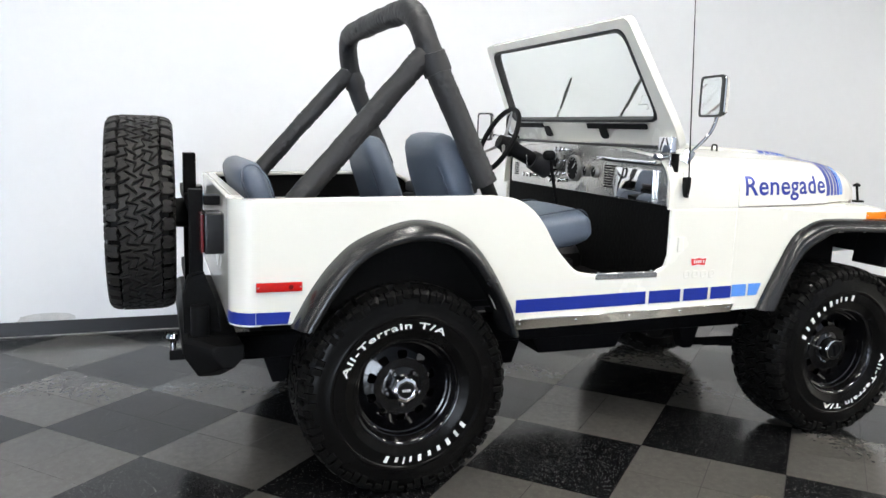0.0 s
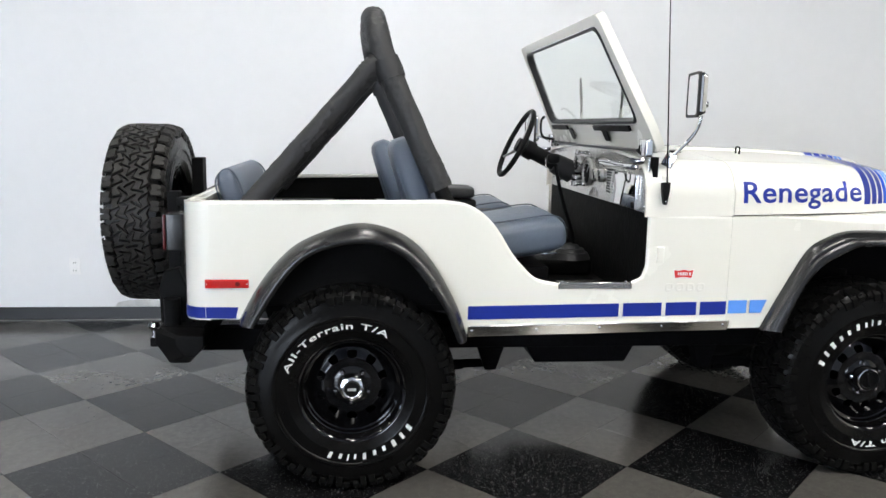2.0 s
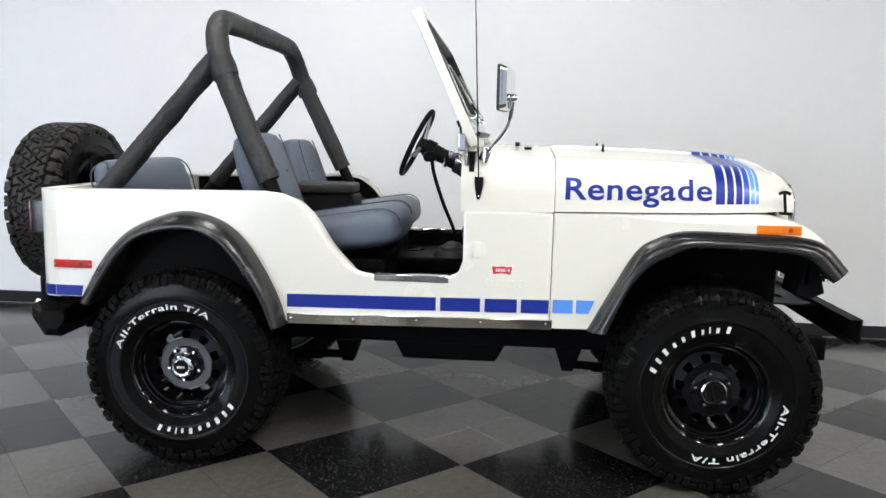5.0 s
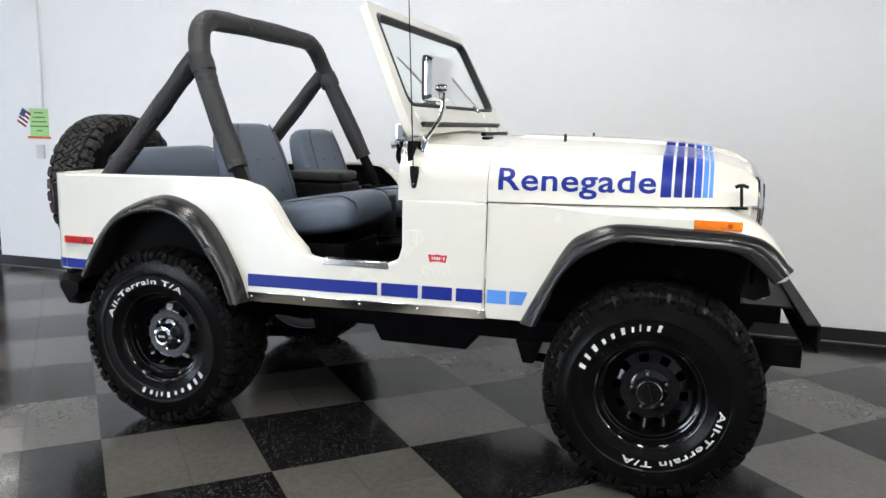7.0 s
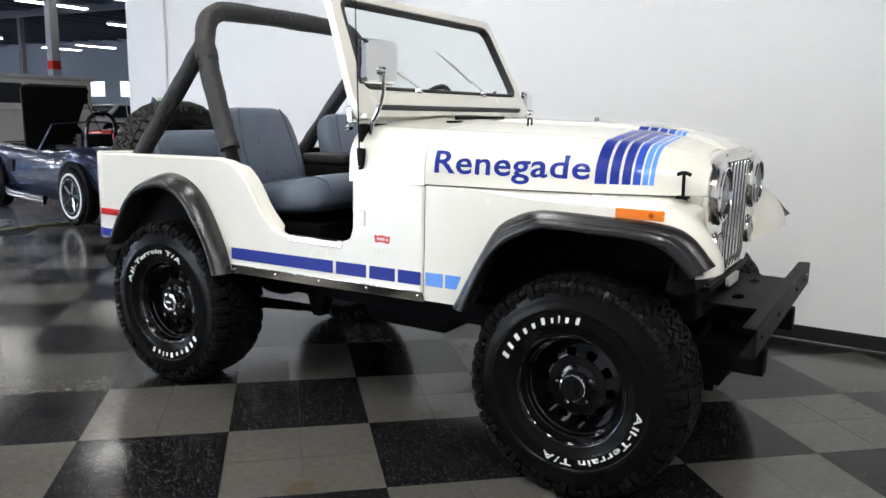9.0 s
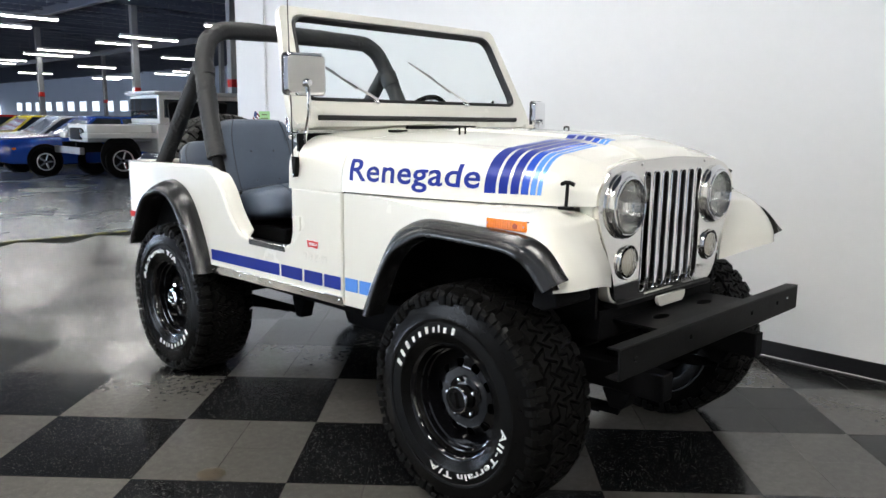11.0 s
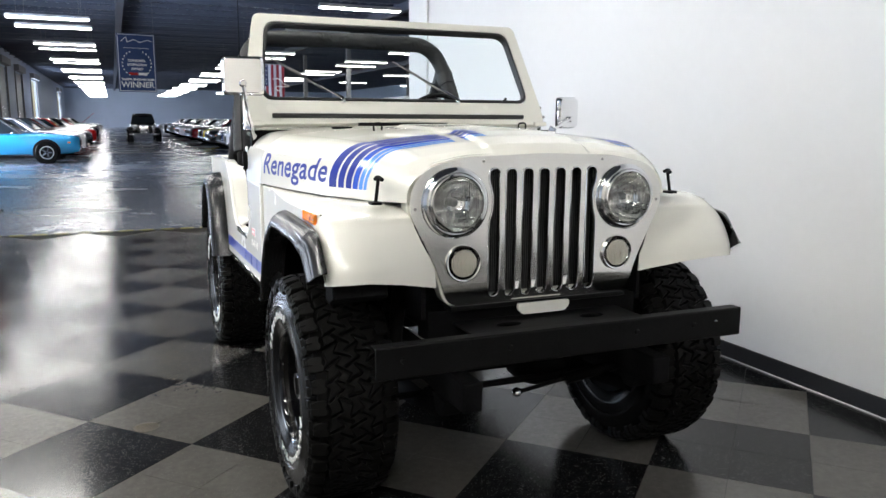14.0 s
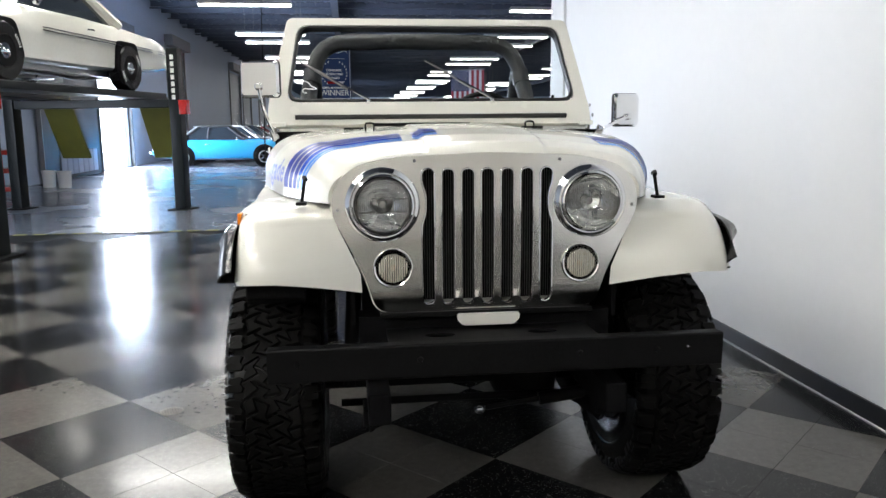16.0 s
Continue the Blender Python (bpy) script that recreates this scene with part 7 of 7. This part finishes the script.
def four_post_lift():
    t = thing("vehicle_lift", "black four-post vehicle lift with olive green ramps", "vehicle lift", LIFT)
    for x in (0.0, 4.7):
        for y in (0.0, -2.85):
            p = part("post", grown(boxed(x - 0.11, x + 0.11, y - 0.09, y + 0.09, 0.02, 2.60), 0.01), M_LIFT, t, "black steel post")
            part("foot_plate", boxed(x - 0.22, x + 0.22, y - 0.18, y + 0.18, 0, 0.0195), M_BLACK, p)
            if y == 0.0:
                bm = bmesh.new()
                for k in range(7):
                    box(bm, x + 0.1105, x + 0.114, -0.028, 0.028, 1.79 + k * 0.105, 1.862 + k * 0.105)
                part("lettering_bar", bm, M_LETTER, p, "column of plain white bars")
                part("red_box", grown(boxed(x + 0.0, x + 0.16, 0.092, 0.22, 1.55, 1.78), 0.01), M_REDPAINT, p, "small red control box")
    for x in (0.0, 4.7):
        part("crossbeam", boxed(x - 0.10, x + 0.10, -2.75, -0.10, 1.66, 1.80), M_LIFT, t, bevel=0.01)
    for y in (-0.55, -2.25):
        part("runway", grown(boxed(-0.25, 5.0, y - 0.27, y + 0.27, 1.802, 1.90), 0.01), M_LIFT, t, "black runway")
        part("ramp", boxed(0, 1.15, -0.26, 0.26, -0.02, 0.02, Matrix.Translation((-0.27, y, 1.84)) @ pose(0, 0, 0, 0, 118, 0)), M_OLIVE, t, "olive green drop ramp", bevel=0.005)
    return t


four_post_lift()
M_CREAM = paint("cream_car_paint", (0.66, 0.65, 0.58))


def slab_sedan(m):
    """A long flat-sided sixties hardtop, nose to +x, rear axle at the origin."""
    t = thing("hardtop_car", "cream sixties hardtop car raised on the vehicle lift", "car", m)
    secs = [(-1.62, 0.80, 0.50, 0.76, 0.79), (-1.55, 0.86, 0.42, 0.82, 0.85), (-1.35, 0.88, 0.40, 0.86, 0.89), (-1.0, 0.93, 0.36, 0.89, 0.93), (0.0, 0.95, 0.30, 0.93, 0.98), (1.2, 0.96, 0.27, 0.95, 1.0), (2.4, 0.96, 0.27, 0.94, 1.0), (3.4, 0.95, 0.30, 0.92, 0.99), (4.0, 0.92, 0.36, 0.88, 0.94), (4.1, 0.86, 0.45, 0.80, 0.86)]
    rows = []
    for x, w, z0, z1, z2 in secs:
        mid = z0 + (z1 - z0) * 0.62
        half = [(w * 0.90, z0), (w * 0.97, z0 + 0.04), (w * 0.985, mid - 0.06), (w, mid), (w * 0.985, mid + 0.03), (w * 0.97, z1 - 0.05), (w * 0.93, z1), (w * 0.6, z2), (0, z2 + 0.01)]
        rows.append([(x, -y, z) for y, z in half] + [(x, y, z) for y, z in half[-2::-1]])
    bm = loft(rows, True)
    bmesh.ops.holes_fill(bm, edges=[e for e in bm.edges if e.is_boundary], sides=0)
    b = part("body", bm, M_CREAM, t, "", 40)
    for x in (0.0, 2.98):
        for s in (-1, 1):
            pts = round_poly([(x - 0.40, 0.26), (x + 0.42, 0.26), (x + 0.36, 0.74), (x - 0.26, 0.74)], 0.12, 4)
            part("wheel_arch", prism(bmesh.new(), pts, "y", s * 0.90, s * 0.962), M_UNDER, b)
            w = child("wheel", car_tyre, t, pose(x, s * 0.875, 0.35, 0, 0, 0 if s < 0 else 180) @ Matrix.Scale(0.35 / 0.335, 4))
            part("rim", car_rim_bm(), M_BLACK, w, "dark steel rim")
            part("hub_cap", lathed([(0.10, -0.075), (0.085, -0.10), (0.04, -0.115), (0, -0.118)], "y", 24), M_CHROME, w, "small chrome hub cap")
            for a in (30, 210):
                part("white_bar", ring_word("IIIIII", 0.05, 0.245, a, -0.105, 34), M_LETTER, w, "plain white bars")
    cab = part("glasshouse", cabin_loft(0.15, 0.75, 2.05, 2.75, 0.84, 0.95, 1.38, 0.15), M_CARGLASS, t, "dark windows", 20)
    part("roof", roof_slab(0.62, 2.08, 0.70, 1.39, 0.05), M_CREAM, t, "", 60)
    for s in (-1, 1):
        part("pillar", tubed([(0.12, s * 0.84, 0.95), (0.78, s * 0.70, 1.37)], [0.11, 0.07], 8), M_CREAM, cab)
        part("pillar", tubed([(2.76, s * 0.83, 0.95), (2.06, s * 0.69, 1.37)], 0.035, 8), M_CHROME, cab)
        for z in (0.70, 0.665):
            part("side_trim", tubed([(-1.5, s * 0.875, z), (-0.6, s * 0.942, z), (0.6, s * 0.962, z + 0.005), (2.2, s * 0.968, z + 0.01)], 0.007, 6), M_CHROME, t, "thin bright side trim")
        part("door_handle", tubed([(0.95, s * 0.955, 0.80), (1.02, s * 0.985, 0.805), (1.14, s * 0.958, 0.80)], 0.012, 6), M_CHROME, t)
        part("door_mirror", pillow((2.30, s * 0.98, 1.03), (0.05, 0.06, 0.07), 2.4, None, 14), M_CHROME, t)
        part("exhaust", tubed([(3.4, s * 0.35, 0.22), (1.9, s * 0.55, 0.20), (0.8, s * 0.5, 0.18), (-0.4, s * 0.55, 0.26)], 0.04, 8), M_STEEL, t, "bright exhaust pipe")
        part("frame_rail", boxed(-0.8, 3.6, *sorted((s * 0.62, s * 0.74)), 0.20, 0.29), M_DULLSTEEL, t)
        part("tail_light", grown(boxed(-1.635, -1.60, *sorted((s * 0.55, s * 0.78)), 0.62, 0.74), 0.01), M_REDLENS, t)
    part("axle", tubed([(0, -0.8, 0.35), (0, 0.8, 0.35)], 0.06, 10), M_UNDER, t)
    part("rear_bumper", pillow((-1.66, 0, 0.48), (0.07, 0.86, 0.07), 4, None, 14), M_CHROME, t, "chrome bumper")
    return t


slab_sedan(LIFT @ pose(0.62, -1.4, 1.90, 0, 0, 0))
M_PARTITION = mat("dark_partition", (0.02, 0.024, 0.035), 0.45, 0, 0.3, 2)
glaze = thing("partition", "dark tinted partition with pale lower panes by the side wall", "partition")
part("dark_panel", boxed(-19.35, -14.9, HALL_LEFT + 0.06, HALL_LEFT + 0.12, 0.02, 2.7), M_PARTITION, glaze, "dark tinted upper panel")
for k in range(7):
    x = -18.9 + k * 0.42
    part("pane", grown(boxed(x, x + 0.36, HALL_LEFT + 0.121, HALL_LEFT + 0.15, 0.12, 0.75), 0.008), M_HALLWALL, glaze, "pale lower pane")
part("rail", boxed(-19.4, -14.85, HALL_LEFT + 0.05, HALL_LEFT + 0.16, 2.7, 2.78), M_STEELPAINT, glaze)
for x in (-19.4, -14.9):
    part("post", boxed(x, x + 0.05, HALL_LEFT + 0.05, HALL_LEFT + 0.16, 0, 2.70), M_STEELPAINT, glaze)

# ---- banner, flag, notices ----
M_NAVY = mat("navy_banner_cloth", (0.02, 0.05, 0.16), 0.7, 0, 0.08, 3, 0.1, 40)
M_FLAGRED = mat("flag_red_cloth", (0.20, 0.010, 0.022), 0.8, 0, 0.1, 3, 0.1, 60)
M_FLAGWHITE = mat("flag_white_cloth", (0.42, 0.42, 0.47), 0.8, 0, 0.06, 3, 0.1, 60)
M_BANNERWHITE = mat("white_printed_cloth", (0.84, 0.84, 0.84), 0.6, 0, 0.04, 3, 0.05, 60)
M_FLAGBLUE = mat("flag_blue_cloth", (0.012, 0.018, 0.06), 0.8, 0, 0.1, 3, 0.1, 60)
M_GREEN = mat("green_paper", (0.36, 0.66, 0.26), 0.7, 0, 0.04, 9)


def banner(m):
    """In its own y-z plane, facing +x; top at z = 0."""
    W, H = 0.98, 1.55
    t = thing("banner", "navy blue award banner with white lettering hung from the ceiling", "banner", m)
    part("cloth", grown(boxed(-0.012, 0.012, -W / 2, W / 2, -H, 0), 0.004), M_NAVY, t, "navy cloth")
    part("border", holed([(-W / 2 + 0.02, -H + 0.02), (W / 2 - 0.02, -H + 0.02), (W / 2 - 0.02, -0.02), (-W / 2 + 0.02, -0.02)], [[(-W / 2 + 0.035, -H + 0.035), (W / 2 - 0.035, -H + 0.035), (W / 2 - 0.035, -0.035), (-W / 2 + 0.035, -0.035)]], "x", 0.0122, 0.0135), M_BANNERWHITE, t)

    def words(text, size, z, width, mt=M_BANNERWHITE):
        bm = word_bm(text, size, 1.0, 0.004)
        lo, hi = min(v.co.x for v in bm.verts), max(v.co.x for v in bm.verts)
        for v in bm.verts:
            v.co = (0.0145, (v.co.x - (lo + hi) / 2) * width / (hi - lo), z + v.co.y)
        part("lettering", bm, mt, t)

    words("WINNER", 0.22, -1.43, 0.86)
    words("TAMPA SHOWROOM", 0.075, -1.24, 0.86)
    words("CONSUMER", 0.085, -0.74, 0.46)
    words("SATISFACTION", 0.085, -0.85, 0.50)
    words("AWARD", 0.085, -0.96, 0.32)
    part("red_bar", boxed(0.0122, 0.014, -0.22, 0.02, -1.10, -1.03), M_REDPAINT, t, "plain red shape")
    part("pale_bar", boxed(0.0122, 0.014, 0.03, 0.26, -1.10, -1.03), M_BANNERWHITE, t)
    part("logo_shape", tubed(spline([(0.015, -0.38, -0.22), (0.015, -0.25, -0.10), (0.015, -0.22, -0.22), (0.015, -0.05, -0.16), (0.015, 0.1, -0.22), (0.015, 0.3, -0.16), (0.015, 0.4, -0.20)], 5), 0.012, 6), M_BANNERWHITE, t, "plain flowing white shape")
    part("rule", boxed(0.0122, 0.014, -0.33, 0.33, -0.385, -0.375), M_BANNERWHITE, t)
    for s in (-1, 1):
        for k in range(9):
            a = radians(-60 + 15 * k)
            p = Vector((0.0145, s * 0.36 * math.cos(a), -0.80 + 0.34 * math.sin(a)))
            q = p + Vector((0, s * 0.05 * math.cos(a + 1.0), 0.06 * math.sin(a + 1.0)))
            part("laurel_leaf", tubed([p, p.lerp(q, 0.5), q], [0.006, 0.024, 0.004], 6), M_BANNERWHITE, t)
    for s in (-1, 1):
        part("cord", tubed([(0, s * 0.47, 0), (0, s * 0.47, (CEIL - m.translation.z) / 0.86)], 0.004, 4), M_STEELPAINT, t)
    return t


banner(pose(-15.0, -0.79, 3.33, 0, 0, 8) @ Matrix.Scale(0.86, 4))


def flag(m):
    W, H = 1.38, 2.12
    t = thing("flag", "large striped flag with a blue starred corner hung upright", "flag", m)
    for k in range(13):
        y0 = -W / 2 + W * k / 13
        hgt = 0 if k > 6 else -H * 0.40
        rows = []
        for q in range(13):
            z = hgt + (-H - hgt) * q / 12
            rows.append([(0.03 * math.sin(y * 9 + z * 0.6), y, z) for y in (y0, y0 + W / 26, y0 + W / 13)])
        part("stripe", loft(rows, thick=0.006), M_FLAGRED if k % 2 == 0 else M_FLAGWHITE, t, "", 60)
    rows = []
    for q in range(9):
        z = -H * 0.40 * q / 8
        rows.append([(0.03 * math.sin(y * 9 + z * 0.6), y, z) for y in [-W / 2 + W * 7 / 13 * i / 8 for i in range(9)]])
    part("canton", loft(rows, thick=0.006), M_FLAGBLUE, t, "dark blue corner", 60)
    bm = bmesh.new()
    for a in range(9):
        for b in range(6 if a % 2 == 0 else 5):
            y = -W / 2 + 0.06 + (b + (0 if a % 2 == 0 else 0.5)) * 0.12
            z = -0.06 - a * 0.088
            c = Vector((0.03 * math.sin(y * 9 + z * 0.6) + 0.012, y, z))
            pts = [c + Vector((0, (0.036 if k % 2 == 0 else 0.015) * math.sin(math.pi * k / 5), (0.036 if k % 2 == 0 else 0.015) * math.cos(math.pi * k / 5))) for k in range(10)]
            bm.faces.new([bm.verts.new(p) for p in pts])
    tagged(part("stars", bm, M_FLAGWHITE, t), kind="stuff")
    part("pole", tubed([(0, -W / 2 - 0.05, 0.02), (0, W / 2 + 0.05, 0.02)], 0.02, 8), M_STEELPAINT, t)
    for s in (-1, 1):
        part("cord", tubed([(0, s * 0.7, 0.02), (0, s * 0.7, CEIL - m.translation.z)], 0.005, 4), M_STEELPAINT, t)
    return t


flag(pose(-27.4, 4.50, 3.56, 0, 0, -14))

note = thing("notice", "pale green paper notice taped to the white wall", "notice")
part("paper", boxed(-3.43, -3.22, WALL_Y - 0.003, WALL_Y - 0.001, 1.21, 1.46, None), M_GREEN, note)
bm = bmesh.new()
for k in range(5):
    wdt = (0.05, 0.07, 0.08, 0.10, 0.03)[k]
    box(bm, -3.325 - wdt, -3.325 + wdt, WALL_Y - 0.005, WALL_Y - 0.0032, 1.42 - k * 0.04, 1.43 - k * 0.04)
part("writing_bar", bm, M_OLIVE, note, "plain dark bars of writing")
part("orange_edge", boxed(-3.46, -3.20, WALL_Y - 0.0065, WALL_Y - 0.0035, 1.195, 1.215), M_ORANGE, note)
small = thing("small_flag", "small striped paper flag stuck to the wall", "flag")
for k in range(7):
    part("stripe", boxed(-0.055, 0.055, -0.001, 0.001, -0.0693 + k * 0.0198, -0.0495 + k * 0.0198, pose(-3.49, WALL_Y - 0.0065, 1.38, 0, 30, 0)), M_FLAGRED if k % 2 == 0 else M_BANNERWHITE, small)
part("canton", boxed(-0.055, 0.0, -0.002, -0.0012, 0.0, 0.0693, pose(-3.49, WALL_Y - 0.0065, 1.38, 0, 30, 0)), M_NAVY, small)
part("wall_switch", grown(boxed(-3.36, -3.28, WALL_Y - 0.02, WALL_Y, 1.02, 1.14), 0.003), M_FIXTURE, thing("switch_box", "small pale switch box on the wall", "switch"))
cond = thing("conduit", "thin white conduit running up the wall", "conduit")
part("pipe", tubed([(-3.27, WALL_Y - 0.014, 1.47), (-3.27, WALL_Y - 0.014, CEIL)], 0.013, 10), M_WALL, cond)
outlet = thing("wall_outlet", "white duplex wall outlet low on the white wall", "outlet")
part("plate", grown(boxed(-2.02, -1.945, WALL_Y - 0.007, WALL_Y, 0.335, 0.452), 0.002), M_BANNERWHITE, outlet)
for z in (0.365, 0.42):
    part("socket", grown(boxed(-2.0, -1.965, WALL_Y - 0.010, WALL_Y - 0.0072, z - 0.017, z + 0.017), 0.002), M_BANNERWHITE, outlet)
    for x in (-1.990, -1.975):
        part("slot", boxed(x - 0.0015, x + 0.0015, WALL_Y - 0.0108, WALL_Y - 0.0098, z - 0.006, z + 0.006), M_BLACK, outlet)
M_STAIN = mat("grey_scuff", (0.55, 0.55, 0.54), 0.7, 0, 0.25, 14)
scuff = thing("wall_patch", "grey scuffed patch low on the white wall", "patch")
part("patch", prism(bmesh.new(), [(-1.72, 0.0985), (-1.38, 0.0985), (-1.385, 0.125), (-1.42, 0.142), (-1.50, 0.150), (-1.62, 0.147), (-1.70, 0.130)], "y", WALL_Y - 0.0012, WALL_Y - 0.0002), M_STAIN, scuff)


M_RUST = mat("rusty_stain", (0.050, 0.036, 0.018), 0.5, 0, 0.35, 40)
mark = thing("floor_mark", "round brown grid-shaped stain worn into a grey tile", "stain", pose(1.327, -1.335, 0, 0, 0, 18))
bm = bmesh.new()
for k in range(-4, 5):
    u = k * 0.012
    half = math.sqrt(0.056 ** 2 - u * u)
    box(bm, u - 0.0036, u + 0.0036, -half, half, 0.0004, 0.0010)
    box(bm, -half, half, u - 0.0022, u + 0.0022, 0.0011, 0.0014)
part("stain_grid", bm, M_RUST, mark)


# ---- cones, buckets, cart ----
def cone(m, tall=0.95, foot=0.13):
    t = thing("traffic_cone", "orange plastic traffic cone with white bands", "traffic cone", m)
    part("base", grown(boxed(-foot * 1.1, foot * 1.1, -foot * 1.1, foot * 1.1, 0, 0.035), 0.01), M_ORANGE, t)
    part("cone", lathed([(foot, 0.036), (0.024, tall), (0.0, tall + 0.005)], "z", 24), M_ORANGE, t, "", 60)
    for a, b in ((0.44, 0.58), (0.70, 0.80)):
        r = lambda k: foot + (0.024 - foot) * (tall * k - 0.036) / (tall - 0.036) + 0.002
        part("band", lathed([(r(a), tall * a), (r(b), tall * b)], "z", 24), M_BANNERWHITE, t, "white reflective band", 60)
    return t


cone(pose(-4.25, 2.05, 0), 0.95, 0.06)
cone(pose(-21.6, -6.05, 0), 0.7)


def bucket(m):
    t = thing("bucket", "white plastic bucket standing by the side wall", "bucket", m)
    part("pail", lathed([(0.0, 0.0), (0.13, 0.0), (0.15, 0.36), (0.158, 0.36), (0.158, 0.38), (0.14, 0.38), (0.125, 0.02), (0.0, 0.02)], "z", 28), M_BANNERWHITE, t, "", 50)
    part("handle", tubed(spline([(0, -0.155, 0.34), (0.10, -0.1, 0.26), (0.13, 0, 0.22), (0.10, 0.1, 0.26), (0, 0.155, 0.34)], 4), 0.004, 6), M_STEELPAINT, t)
    return t


bucket(pose(-13.4, -6.9, 0))
bucket(pose(-13.7, -7.35, 0))
cart = thing("tool_cart", "red steel tool cart with shelves and bottles", "cart", pose(-11.0, -7.0, 0, 0, 0, 20))
for z in (0.15, 0.5, 0.85):
    part("shelf", grown(boxed(-0.35, 0.35, -0.22, 0.22, z, z + 0.09), 0.01), M_REDPAINT, cart)
for x in (-0.33, 0.33):
    for y in (-0.2, 0.2):
        part("leg", tubed([(x, y, 0.05), (x, y, 0.95)], 0.015, 8), M_REDPAINT, cart)
        part("castor", lathed([(0.05, -0.015), (0.05, 0.015)], "y", 16, (x, y, 0.05)), M_RUBBER, cart)
for k, (x, c) in enumerate(((-0.2, M_YELLOW), (0.0, M_BANNERWHITE), (0.18, M_BLACK))):
    b = thing("bottle", "plastic shop bottle on the red tool cart", "bottle", pose(-11.0, -7.0, 0, 0, 0, 20) @ pose(x, 0, 0.59), "cart bottles")
    part("flask", lathed([(0, 0), (0.045, 0), (0.045, 0.15), (0.018, 0.19), (0.018, 0.22), (0, 0.22)], "z", 18), c, b)

# ---- floor tiles ----
def tile_mesh(name, material):
    bm = bmesh.new()
    h, g = TILE / 2, 0.0009
    for a in (-1, 1):
        for b in (-1, 1):
            xs, ys = sorted((a * g, a * (h - g))), sorted((b * g, b * (h - g)))
            box(bm, xs[0], xs[1], ys[0], ys[1], -0.007, 0)
    me = mesh_of(name, bm)
    me.materials.append(material)
    return me


grey_tile, black_tile = tile_mesh("floor_tile", M_GREYTILE), tile_mesh("floor_tile", M_DARKTILE)
rest = {0: bmesh.new(), 1: bmesh.new()}
cells = []
for i in range(-26, 26):
    for j in range(-26, 26):
        c = TILE_O + tile_i * (i + 0.5) * TILE + tile_j * (j + 0.5) * TILE
        if TAPE_X + 0.42 < c.x < EAST + 0.42 and HALL_LEFT + 0.43 < c.y < WALL_Y + 0.42:
            cells.append(((c - Vector((1.2, -0.9))).length, i, j, c))
cells.sort(key=lambda q: q[0])
turn = pose(0, 0, 0, 0, 0, -46.8)
for n, (d, i, j, c) in enumerate(cells):
    odd = (i + j) % 2
    if n < 300:
        ob = new("floor_tile", grey_tile if odd else black_tile)
        ob.parent = floor
        ob.matrix_world = Matrix.Translation((c.x, c.y, 0)) @ turn
    else:
        h = TILE / 2 - 0.0009
        box(rest[odd], -h, h, -h, h, -0.007, 0, Matrix.Translation((c.x, c.y, 0)) @ turn)
for odd, m in ((0, M_DARKTILE), (1, M_GREYTILE)):
    tagged(part("more_floor_tiles", rest[odd], m, floor), kind="stuff")
